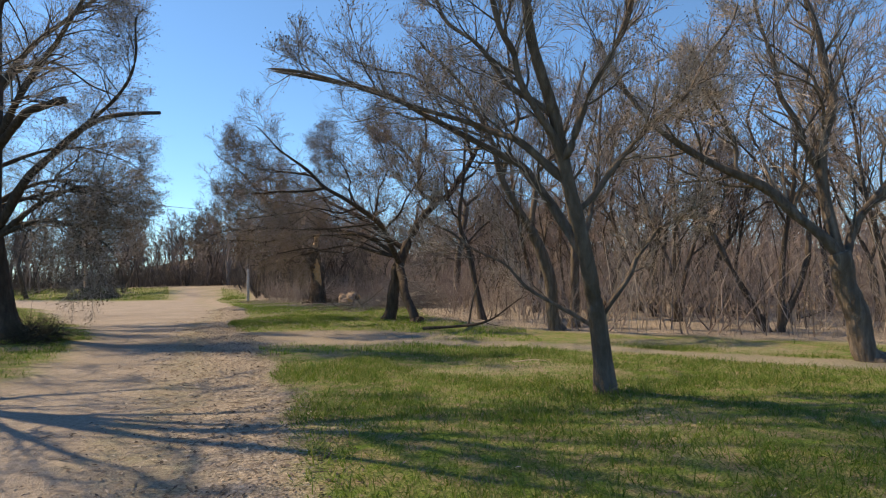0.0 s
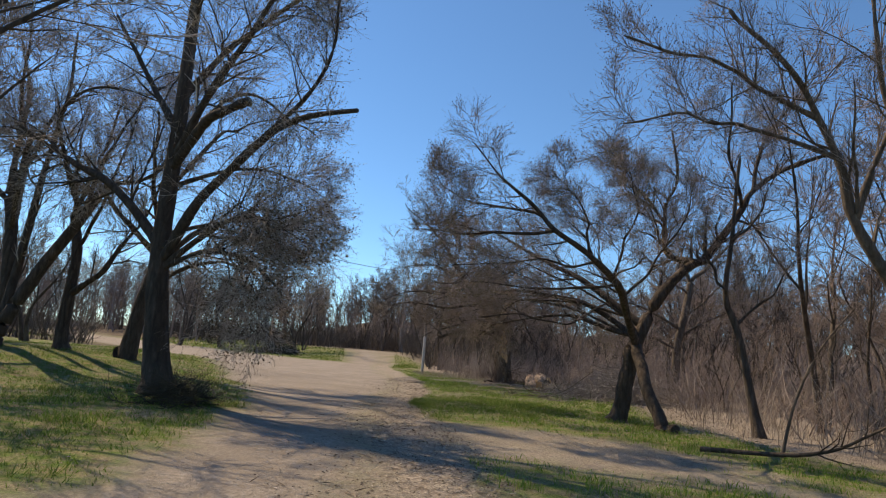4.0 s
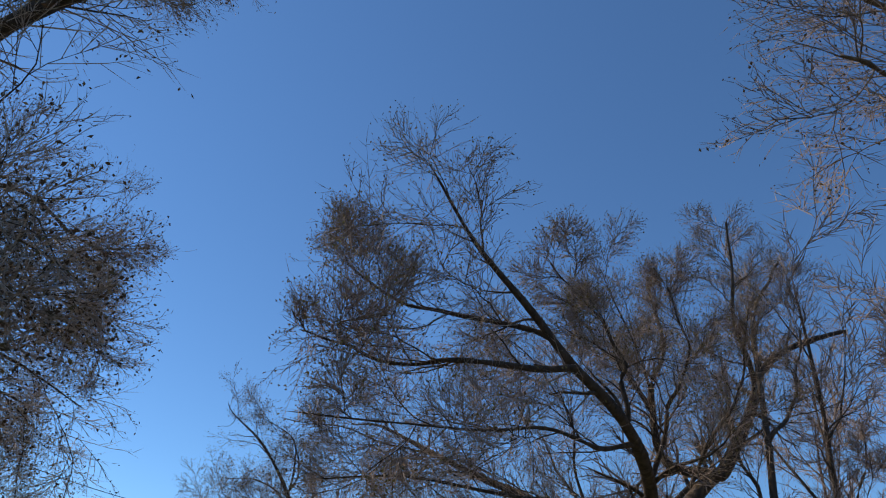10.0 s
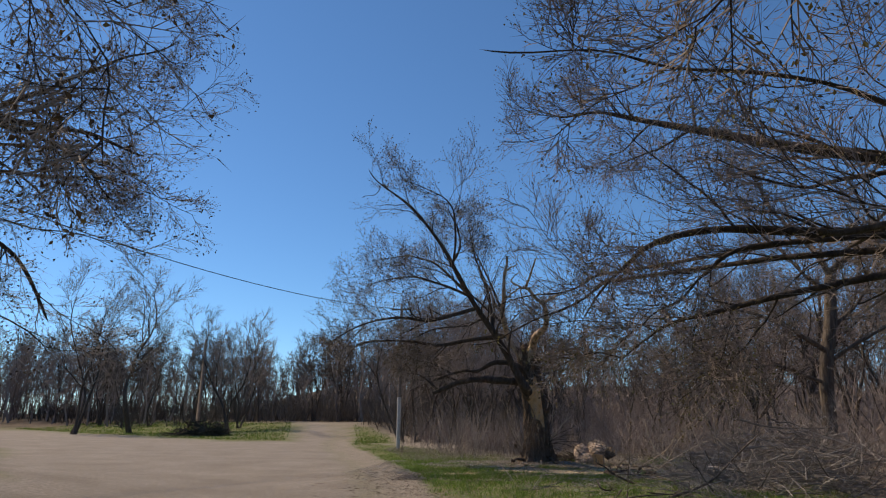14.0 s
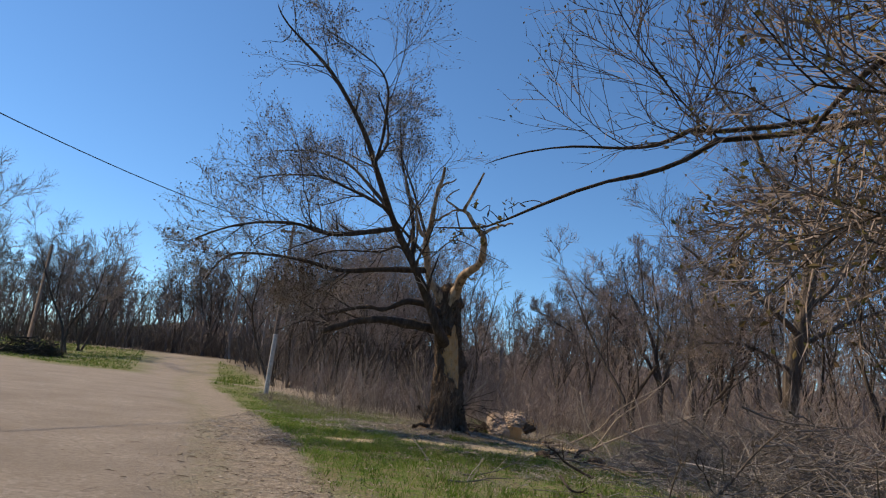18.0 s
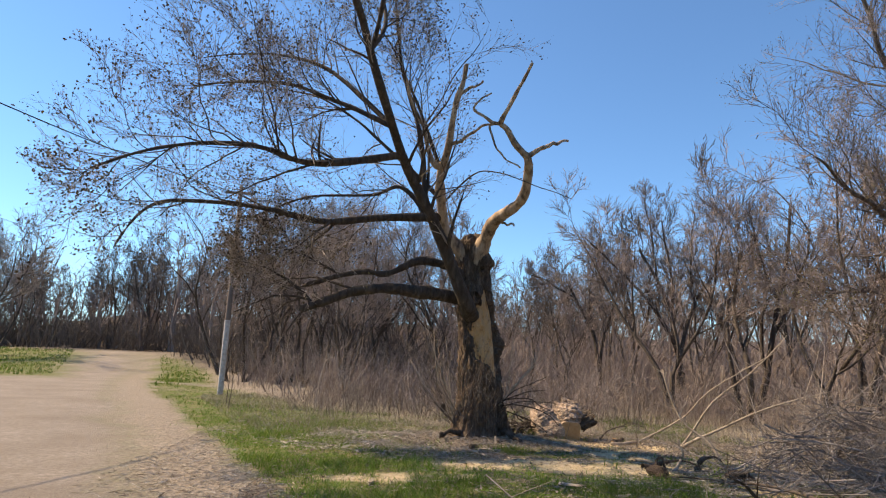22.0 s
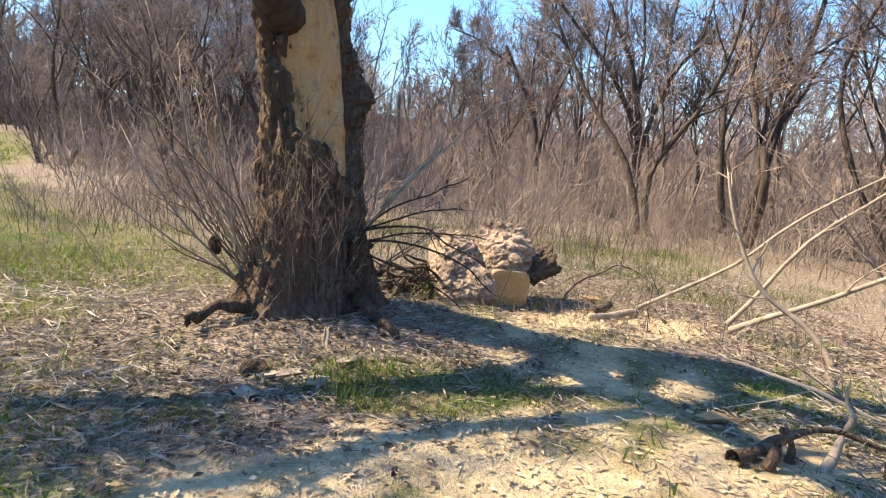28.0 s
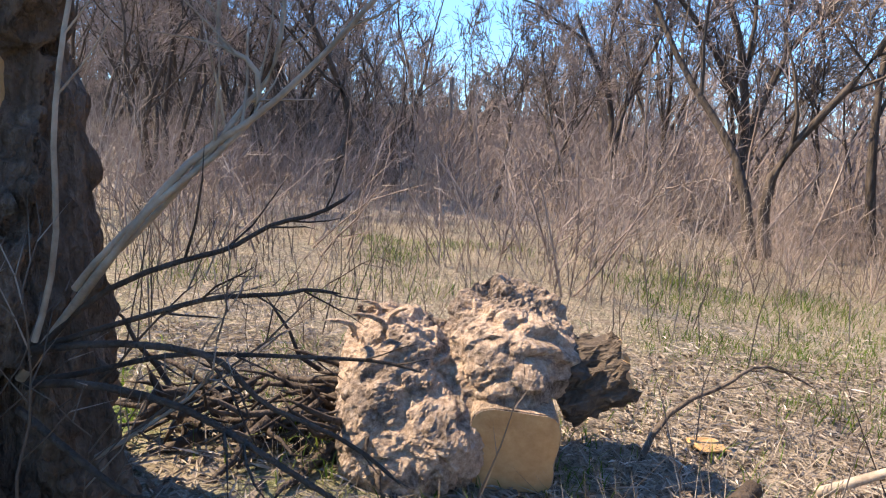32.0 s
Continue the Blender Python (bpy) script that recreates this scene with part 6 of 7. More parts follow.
# ---- the fallen chunk of trunk ----
def fallen_chunk():
    root = thing("log_chunk", (-6.85, 40.1, ground_at(-6.85, 40.1)), "rotten chunk of burled trunk with a fresh sawn face", "log")
    def burl(centre, radii, layered, label, seed):
        n, k = 210, 130
        a, b = np.linspace(0, 2 * np.pi, n, endpoint=False), np.linspace(-np.pi / 2, np.pi / 2, k)
        A, B = np.meshgrid(a, b)
        d = np.stack([np.cos(A) * np.cos(B) ** 0.8, np.sin(A) * np.cos(B) ** 0.8, np.sign(np.sin(B)) * np.abs(np.sin(B)) ** 0.85], axis=2).reshape(-1, 3)
        v = d * np.array(radii) + np.array(centre)
        v[:, 1] += (0.55 - 0.3 * np.tanh(2.5 * d[:, 1])) * (v[:, 2] - 0.38)
        out = np.empty(len(v))
        shift = Vector((seed, 0.5 * seed, 3.0))
        for i, p in enumerate(v):
            q = Vector(p)
            east = layered * min(1.0, max(0.0, (q.x + 0.05 + 0.5 * (q.z - 0.55)) / 0.15))
            height = q.z + 0.25 * q.x + 0.05 * noise.noise(q * 5.0 + shift)
            layer = 0.5 + 0.5 * math.sin(height * 62)
            pit = max(0.0, 0.2 - abs(noise.noise(q * 6.5 + shift))) / 0.2
            crumbs = noise.fractal(q * 15 + shift, 0.7, 2.0, 4)
            out[i] = 0.11 * noise.noise(q * 3.0 + shift) + 0.016 * noise.noise(q * 9.0 + shift) - 0.02 * pit + 0.02 * crumbs + east * 0.045 * (layer - 0.5) * (0.7 + noise.noise(q * 8.0))
        v = v + d * out[:, None]
        v[:, 2] = np.maximum(v[:, 2], 0.01)
        i, j = np.meshgrid(np.arange(n), np.arange(k - 1))
        i, j = i.ravel(), j.ravel()
        f = np.stack([j * n + i, j * n + (i + 1) % n, (j + 1) * n + (i + 1) % n, (j + 1) * n + i], axis=1)
        part("burl", mesh_np("burl", v, f, ROTTEN, False), root, label)

    burl((-0.31, 0.2, 0.31), (0.36, 0.34, 0.33), 0.0, "crumbling pale tan burl wood", 2)
    burl((0.14, 0.2, 0.55), (0.34, 0.33, 0.28), 1.0, "layered grey-brown rotten burl with deep cracks", 7)
    # the torn splinters on top of the lower burl
    rng = np.random.default_rng(72)
    for i in range(6):
        x, y = rng.uniform(-0.62, -0.46), rng.uniform(0.1, 0.4)
        P, R = bent(rng, [(x, y, 0.58), (x + rng.normal() * 0.03, y - 0.03, 0.66), (x + rng.normal() * 0.08, y - 0.07, 0.7 + rng.uniform(-0.04, 0.02))], 0.025, 0.008, 7, 0.015)
        part("splinter", mesh_np("splinter", *tubes(P, R, 5), ROTTEN, False), root, "torn tan splinter")

    def block(name, size, at, turn, mat, cut_mat, label, square=5.0, ragged=0.0):
        bm = bmesh.new()
        bmesh.ops.create_cone(bm, cap_ends=True, segments=48, radius1=0.5, radius2=0.47, depth=1.0)
        for q in bm.verts:
            a = math.atan2(q.co.y, q.co.x)
            w = (abs(math.cos(a)) ** square + abs(math.sin(a)) ** square) ** (-1 / square) + 0.12 * noise.noise(Vector((q.co.x * 3, q.co.y * 3, 1.7)))
            q.co.x *= w
            q.co.y *= w
        bmesh.ops.bevel(bm, geom=[e for e in bm.edges if abs(e.verts[0].co.z - e.verts[1].co.z) < 1e-4], offset=0.012, segments=2, affect='EDGES')
        if ragged:
            bmesh.ops.subdivide_edges(bm, edges=[e for e in bm.edges if abs(e.verts[0].co.z - e.verts[1].co.z) > 0.5], cuts=14, use_grid_fill=True)
            for q in bm.verts:
                n3 = noise.fractal(Vector((q.co.x * 4, q.co.y * 4, q.co.z * 2.5 + 3)), 0.7, 2.0, 4)
                q.co.x *= 1 + ragged * n3
                q.co.y *= 1 + ragged * n3
                q.co.z += ragged * 0.6 * noise.noise(Vector((q.co.x * 5, q.co.y * 5, 8.0)))
        me = bpy.data.meshes.new(name)
        bm.to_mesh(me)
        bm.free()
        me.materials.append(mat)
        me.materials.append(cut_mat)
        for pl in me.polygons:
            if abs(pl.normal.z) > 0.95 and pl.area > 0.1:
                pl.material_index = 1
        ob = part(name, me, root, label)
        ob.matrix_basis = pose(*at, *turn) @ Matrix.Diagonal((*size, 1))
        return ob
    block("sawn_stub", (0.42, 0.4, 0.5), (0.13, 0.1, 0.19), (92, 0, -4), ROTTEN, CUT_WOOD, "smooth tan sawn end")
    block("dark_stub", (0.27, 0.34, 0.34), (0.54, 0.2, 0.42), (66, 20, 66), BARK_GREY, CUT_WOOD, "dark bark stub with a small sawn end", 2.4, 0.35)
    # torn roots and bark under the west end
    rng = np.random.default_rng(71)
    c = 125
    p = np.stack([np.where(np.arange(c) < 60, rng.uniform(-0.8, -0.45, c), rng.uniform(-1.45, -0.6, c)), rng.uniform(-0.1, 0.4, c), rng.uniform(0.03, 0.32, c)], axis=1)
    d = np.stack([rng.uniform(-1.0, 0.1, c), rng.uniform(-0.6, 0.3, c), rng.uniform(-0.6, 0.3, c)], axis=1)
    L = rng.uniform(0.2, 0.6, (c, 1))
    pts = [p]
    for q in range(4):
        d = d / np.linalg.norm(d, axis=1, keepdims=True)
        pts.append(pts[-1] + d * L / 4)
        d = d + rng.normal(size=d.shape) * 0.25
    P = np.stack(pts, axis=1)
    P[..., 2] = np.maximum(P[..., 2], 0.01)
    R = rng.uniform(0.008, 0.03, (c, 1)) * np.linspace(1, 0.3, 5)[None]
    for i in range(c):
        part("root", mesh_np("root", *tubes(P[i:i + 1], R[i:i + 1], 5), BARK_DARK, True), root)


fallen_chunk()


# ---- cut branches and brush ----
def cut_branch(pts, r, label, seed, mat=PALE_BRANCH, m=6, length=0.6, group=""):
    rng = np.random.default_rng(seed)
    root = thing("cut_branch", (pts[0][0], pts[0][1], 0), label, "branch", group)
    P, R = bent(rng, pts, r, r * 0.35, 12, 0.02)
    P = P - np.array((pts[0][0], pts[0][1], 0))
    part("stem", mesh_np("stem", *tubes(P, R, 9), mat, True), root)
    P1, R1, _ = kids(rng, P, R, m, length, 42, 5, 0.1, 0.35, 0.5, 0.16, 0.3, 0.004)
    P2, R2, _ = kids(rng, P1, R1, 4, length * 0.4, 42, 3, 0.05, 0.2, 0.6, 0.2, 0.4, 0.003)
    for i in range(len(P1)):
        part("side_branch", mesh_np("side_branch", *join([tubes(P1[i:i + 1], R1[i:i + 1], 5), tubes(P2[4 * i:4 * i + 4], R2[4 * i:4 * i + 4], 3)]), mat), root)


CUT = "pale cut branch leaning on the brush pile"
cut_branch([(-5.3, 40.0, 0.03), (-4.5, 39.7, 0.55), (-4.2, 39.3, 1.05), (-3.5, 39.0, 1.6), (-2.9, 38.8, 2.0)], 0.024, CUT, 81, group="cut branches")
cut_branch([(-4.65, 39.4, 0.04), (-4.4, 39.3, 0.4), (-4.0, 39.1, 1.05), (-3.4, 38.9, 1.6), (-2.8, 38.6, 2.3)], 0.03, CUT, 82, group="cut branches")
cut_branch([(-4.75, 39.2, 0.04), (-4.4, 38.9, 0.32), (-3.8, 38.6, 0.7), (-3.0, 38.3, 1.05), (-2.3, 38.0, 1.3)], 0.034, CUT, 83, group="cut branches")
cut_branch([(-4.45, 38.3, 0.02), (-4.62, 38.5, 0.3), (-4.95, 38.7, 0.6), (-5.1, 38.9, 1.1), (-5.15, 39.0, 1.6)], 0.033, "bent pale cut branch standing in the grass", 84, group="cut branches")
cut_branch([(-5.6, 30.6, 0.02), (-5.2, 30.9, 0.12), (-4.6, 31.4, 0.35), (-4.0, 31.8, 0.8), (-3.4, 32.0, 1.3)], 0.035, "grey fallen branch lying in the grass", 85, BARK_GREY, 9, 0.8, "fallen branches")
cut_branch([(-6.6, 30.0, 0.02), (-6.1, 30.4, 0.06), (-5.4, 30.9, 0.1), (-4.7, 31.2, 0.3)], 0.022, "grey fallen branch lying in the grass", 86, BARK_GREY, 7, 0.5, "fallen branches")
cut_branch([(-5.0, 34.2, 0.03), (-5.4, 34.9, 0.08), (-5.9, 35.5, 0.07), (-6.5, 35.9, 0.06)], 0.028, "grey fallen branch lying in the litter", 87, BARK_GREY, 5, 0.4, "fallen branches")
cut_branch([(-0.9, 17.9, 0.06), (0.5, 17.5, 0.14), (0.95, 17.2, 0.3), (1.35, 16.8, 0.55), (1.9, 16.4, 1.0)], 0.05, "dark fallen limb on the dirt at the thicket's edge", 88, BARK_DARK, 9, 1.0, "fallen branches")
cut_branch([(0.4, 17.6, 0.1), (0.6, 17.5, 1.1), (1.05, 17.5, 2.1), (1.6, 17.4, 2.9)], 0.035, "thin leaning dead stem at the thicket's edge", 89, BARK_GREY, 8, 0.9, "fallen branches")
cut_branch([(1.0, 10.7, 0.02), (1.2, 10.4, 0.05), (1.55, 10.2, 0.09)], 0.012, "short pale stick in the grass", 90, PALE_BRANCH, 4, 0.3, "fallen branches")
cut_branch([(-6.02, 33.38, 0.02), (-6.50, 33.44, 0.22), (-6.74, 33.39, 0.39), (-6.92, 33.32, 0.54)], 0.03, "dark fallen branch arching over the litter", 201, BARK_DARK, 5, 0.5, "fallen branches")
cut_branch([(-6.94, 31.52, 0.22), (-6.86, 31.18, 0.06), (-6.66, 31.31, 0.06), (-6.75, 30.78, 0.20)], 0.024, "dark fallen branch in the grass", 202, BARK_DARK, 5, 0.4, "fallen branches")
cut_branch([(-6.48, 31.11, 0.08), (-6.62, 30.39, 0.06), (-6.65, 29.75, 0.04)], 0.02, "short grey peeled stick in the grass", 203, BARK_GREY, 3, 0.3, "fallen branches")
cut_branch([(-6.72, 29.09, 0.05), (-6.67, 28.84, 0.05), (-6.59, 28.66, 0.04)], 0.018, "short grey peeled stick in the grass", 204, BARK_GREY, 3, 0.3, "fallen branches")
cut_branch([(-4.58, 31.50, 0.02), (-4.79, 31.50, 0.31), (-4.93, 31.45, 0.53), (-5.04, 31.38, 0.73)], 0.022, "dark branch leaning on the brush", 205, BARK_DARK, 6, 0.5, "fallen branches")
cut_branch([(-5.97, 30.66, 0.10), (-5.32, 30.90, 0.06), (-5.25, 30.43, 0.10)], 0.014, "thin dark branch lying in the grass", 206, BARK_DARK, 6, 0.4, "fallen branches")
cut_branch([(-3.22, 33.86, 0.02), (-3.46, 33.88, 0.43), (-3.70, 33.89, 0.74), (-4.01, 33.95, 1.15)], 0.032, "pale cut branch leaning on the brush pile", 207, PALE_BRANCH, 7, 0.6, "fallen branches")
cut_branch([(0.25, 35.26, 0.02), (-0.20, 35.50, 0.28), (-0.68, 35.74, 0.53)], 0.075, "thick grey cut limb lying on the brush", 208, BARK_GREY, 5, 0.7, "fallen branches")
cut_branch([(-6.55, 28.51, 0.02), (-6.51, 28.32, 0.44), (-6.48, 28.14, 0.77), (-6.50, 27.99, 0.97)], 0.013, "thin young shoot with side twigs in the grass", 209, SHOOT, 9, 0.5, "fallen branches")
cut_branch([(2.19, 38.64, 0.02), (2.50, 38.22, 0.62), (2.50, 38.06, 1.39)], 0.035, "dark forked branch end standing in the brush", 210, BARK_DARK, 5, 0.5, "fallen branches")
cut_branch([(-3.67, 30.92, 0.02), (-3.99, 31.05, 0.04), (-4.51, 31.32, 0.14), (-4.92, 31.47, 0.21)], 0.012, "long thin pale branch lying over the grass", 211, PALE_BRANCH, 6, 0.5, "fallen branches")


def brush_pile(name, at, count, rx, ry, height, turn, seed, mat, label, thick=0.012):
    rng = np.random.default_rng(seed)
    x, y = rng.normal(size=count) * rx * 0.5, rng.normal(size=count) * ry * 0.5
    dome = np.exp(-(x / rx) ** 2 - (y / ry) ** 2)
    p = np.stack([x, y, rng.uniform(0.02, 0.9, count) * height * dome], axis=1)
    a = rng.normal(size=count) * 0.8 + rng.choice([0.0, math.pi], count)
    d = np.stack([np.cos(a), np.sin(a), rng.normal(size=count) * 0.28 + 0.12], axis=1)
    L = rng.uniform(0.8, 2.4, (count, 1)) * min(1.0, max(rx, ry) / 1.8)
    pts = [p - d * L * 0.4]
    for k in range(5):
        pts.append(pts[-1] + d / np.linalg.norm(d, axis=1, keepdims=True) * L / 5)
        d = d + rng.normal(size=d.shape) * 0.13
    P = np.stack(pts, axis=1)
    R = thick * rng.uniform(0.4, 1.8, (count, 1)) * np.linspace(1, 0.3, 6)[None]
    P1, R1, _ = kids(rng, P, R, 6, 0.7, 42, 4, 0.05, 0.15, 0.6, 0.2, 0.35, 0.003)
    P2, R2, _ = kids(rng, P1, R1, 4, 0.3, 45, 2, 0.03, 0.2, 0.7, 0.2, 0.5, 0.0025)
    for q in (P, P1, P2):
        q[..., 2] = np.maximum(q[..., 2], 0.01)
    ob = new(name, mesh_np(name, *join([tubes(P, R, 5), tubes(P1, R1, 3), tubes(P2, R2, 3)]), mat))
    ob.matrix_basis = pose(at[0], at[1], ground_at(*at), 0, 0, turn)
    return tagged(ob, label, "brush pile", kind="stuff")


brush_pile("brush_pile", (-2.3, 33.6), 260, 1.7, 2.4, 1.7, 20, 91, BRUSH, "heap of cut grey branches on the litter", 0.012)
brush_pile("brush_pile", (-3.1, 36.6), 150, 1.4, 1.4, 1.3, 0, 92, BRUSH, "heap of cut grey branches on the litter", 0.011)
brush_pile("brush_pile", (-4.2, 31.8), 40, 1.6, 0.9, 0.7, 10, 93, BRUSH, "low scatter of cut grey branches on the grass", 0.011)
brush_pile("brush_pile", (-5.6, 32.2), 26, 2.4, 3.0, 0.16, 35, 97, BRUSH, "low scatter of cut grey branches on the grass", 0.009)
brush_pile("brush_pile", (-4.6, 35.2), 36, 2.6, 1.6, 0.2, -20, 98, BRUSH, "low scatter of cut grey branches on the litter", 0.01)
brush_pile("brush_pile", (-10.6, 15.4), 90, 0.7, 0.6, 0.5, 30, 94, DARK_BRUSH, "dark heap of twigs at the foot of a large tree", 0.01)
brush_pile("brush_pile", (-39.5, 66.5), 90, 1.9, 0.9, 1.3, 10, 95, DARK_BRUSH, "dark heap of brush on the far grass verge", 0.05)
brush_pile("brush_pile", (-37.2, 66.0), 60, 0.9, 0.9, 1.2, 40, 96, DARK_BRUSH, "small dark heap of brush on the far grass verge", 0.05)


# ---- stumps, stones, small wood ----
def cut_log(pts, r0, r1, mat, label, seed):
    rng = np.random.default_rng(seed)
    root = thing("cut_log", (pts[0][0], pts[0][1], ground_at(pts[0][0], pts[0][1])), label, "log")
    P, R = bent(rng, np.array(pts, float) - np.array((pts[0][0], pts[0][1], 0)), r0, r1, 12, 0.008)
    R *= rng.uniform(0.9, 1.1, R.shape)
    R[:, -1] = R[:, -2]
    part("wood", mesh_np("wood", *tubes(P, R, 12), mat, True), root)
    d = P[0, 0] - P[0, 1]
    bm = bmesh.new()
    bmesh.ops.create_cone(bm, cap_ends=True, segments=16, radius1=r0 * 0.86, radius2=r0 * 0.82, depth=0.012)
    me = bpy.data.meshes.new("sawn_end")
    bm.to_mesh(me)
    bm.free()
    me.materials.append(CUT_WOOD)
    ob = part("sawn_end", me, root, "pale sawn end")
    ob.matrix_basis = Matrix.Translation(P[0, 0]) @ Vector(d).to_track_quat('Z', 'Y').to_matrix().to_4x4()


cut_log([(-5.95, 39.68, 0.05), (-5.8, 39.8, 0.06), (-5.62, 39.95, 0.1)], 0.05, 0.042, BARK_DARK, "short dark log lying in the sawdust", 111)
cut_log([(-5.42, 39.78, 0.05), (-5.7, 39.72, 0.04), (-6.02, 39.64, 0.04)], 0.04, 0.035, PALE_BRANCH, "slim pale log lying in the sawdust", 112)
cut_branch([(-6.0, 40.3, 0.02), (-5.55, 40.6, 0.24), (-5.2, 40.8, 0.36), (-4.7, 40.9, 0.2)], 0.018, "thin grey cut branch lying behind the log", 113, BARK_GREY, 5, 0.5, "cut branches")


def root_stump():
    rng = np.random.default_rng(101)
    root = thing("root_stump", (-6.0, 36.7, ground_at(-6.0, 36.7)), "torn root stump with an upright splinter among sawdust", "stump")
    for pts, r0, r1, mat in (([(0.0, 0.0, -0.03), (0.08, 0.02, 0.12), (0.16, 0.04, 0.28), (0.18, 0.05, 0.42)], 0.04, 0.01, PALE_BRANCH), ([(-0.3, 0.05, -0.03), (-0.25, 0.02, 0.12), (-0.2, 0, 0.2)], 0.04, 0.02, BARK_OLD),
                             ([(-0.1, 0.1, -0.02), (-0.12, 0.08, 0.12), (-0.2, 0.05, 0.24)], 0.035, 0.015, BARK_OLD), ([(0.35, -0.1, -0.03), (0.4, -0.1, 0.15), (0.55, -0.12, 0.22), (0.8, -0.1, 0.1)], 0.07, 0.03, BARK_OLD),
                             ([(-0.45, 0.1, 0.02), (-0.1, 0.2, 0.12), (0.3, 0.15, 0.12), (0.6, 0.1, 0.04)], 0.05, 0.03, BARK_OLD)):
        P, R = bent(rng, pts, r0, 0.006, 12, 0.03)
        R = R * rng.uniform(0.7, 1.3, R.shape)
        part("splinter" if mat is PALE_BRANCH else "root", mesh_np("root", *tubes(P, R, 10), mat, True), root)


root_stump()


def lump(name, at, size, mat, label, category, seed, group=""):
    bm = bmesh.new()
    bmesh.ops.create_icosphere(bm, subdivisions=3, radius=1)
    for q in bm.verts:
        q.co *= 1 + 0.35 * noise.noise(q.co * 1.6 + Vector((seed, 0, 0))) + 0.1 * noise.noise(q.co * 5 + Vector((seed, 3, 0)))
    me = bpy.data.meshes.new(name)
    bm.to_mesh(me)
    bm.free()
    me.materials.append(mat)
    ob = new(name, me)
    ob.matrix_basis = pose(at[0], at[1], ground_at(*at[:2]) + size[2] * 0.55, 0, 0, seed * 57) @ Matrix.Diagonal((*size, 1))
    return tagged(ob, label, category, group)


lump("stone", (-8.98, 37.95), (0.1, 0.065, 0.06), BARK_GREY, "grey-brown stone lying in the leaf litter", "stone", 3)
lump("stump", (-1.15, 20.9), (0.17, 0.15, 0.15), BARK_DARK, "low dark stump beside a leaning tree", "stump", 5)
lump("wood_block", (-6.5, 36.1), (0.2, 0.14, 0.1), BARK_OLD, "dark block of rotten wood among the litter", "wood block", 8)
lump("wood_block", (-5.4, 35.9), (0.2, 0.12, 0.09), BARK_OLD, "dark block of rotten wood among the litter", "wood block", 12)
lump("wood_block", (-9.45, 39.3), (0.05, 0.05, 0.08), BARK_DARK, "small dark knot of wood caught among sucker shoots", "wood block", 15).location.z = 0.62


def pale_slab(x, y, l, w, turn, tilt, seed):
    rng = np.random.default_rng(seed)
    bm = bmesh.new()
    bmesh.ops.create_cube(bm, size=1)
    bmesh.ops.subdivide_edges(bm, edges=bm.edges[:], cuts=2)
    for q in bm.verts:
        q.co = Vector((q.co.x * l * (1 + 0.25 * rng.normal()), q.co.y * w * (1 + 0.2 * rng.normal()), q.co.z * 0.014 + 0.004 * rng.normal()))
    me = bpy.data.meshes.new("wood_slab")
    bm.to_mesh(me)
    bm.free()
    me.materials.append(CUT_WOOD if seed % 5 == 4 else PALE_BRANCH)
    ob = new("wood_slab", me)
    ob.matrix_basis = pose(x, y, ground_at(x, y) + 0.03 + abs(math.sin(radians(tilt))) * l * 0.5, 0, tilt, turn)
    tagged(ob, "pale splinter of split wood on the litter", "wood splinter", "wood splinters")


for i, (x, y, l, w, turn, tilt) in enumerate(((-8.55, 38.35, 0.15, 0.03, 80, -60), (-8.8, 37.9, 0.2, 0.06, 20, 0), (-8.6, 37.75, 0.16, 0.1, 70, 4), (-9.0, 37.6, 0.14, 0.08, 130, 0), (-6.2, 37.3, 0.22, 0.1, 15, 6),
                                              (-8.1, 34.9, 0.3, 0.09, 140, 3), (-8.4, 38.1, 0.15, 0.07, 40, 2), (-7.6, 34.4, 0.2, 0.06, 30, 0), (-10.6, 35.0, 0.18, 0.05, 80, 0), (-5.6, 40.45, 0.2, 0.14, 20, 8))):
    pale_slab(x, y, l, w, turn, tilt, 200 + i)


# ---- poles and wires ----
def turned(name, profile, mat, parent, at=(0, 0, 0), label="", n=16):
    """A round part from (radius, height) pairs."""
    a = np.linspace(0, 2 * np.pi, n, endpoint=False)
    r, z = np.array([p[0] for p in profile]), np.array([p[1] for p in profile])
    v = np.stack([np.outer(r, np.cos(a)), np.outer(r, np.sin(a)), np.repeat(z[:, None], n, 1)], axis=2).reshape(-1, 3)
    i, j = np.meshgrid(np.arange(n), np.arange(len(profile) - 1))
    i, j = i.ravel(), j.ravel()
    f = np.stack([j * n + i, j * n + (i + 1) % n, (j + 1) * n + (i + 1) % n, (j + 1) * n + i], axis=1)
    ob = part(name, mesh_np(name, v, f, mat, True), parent, label)
    ob.location = at
    return ob


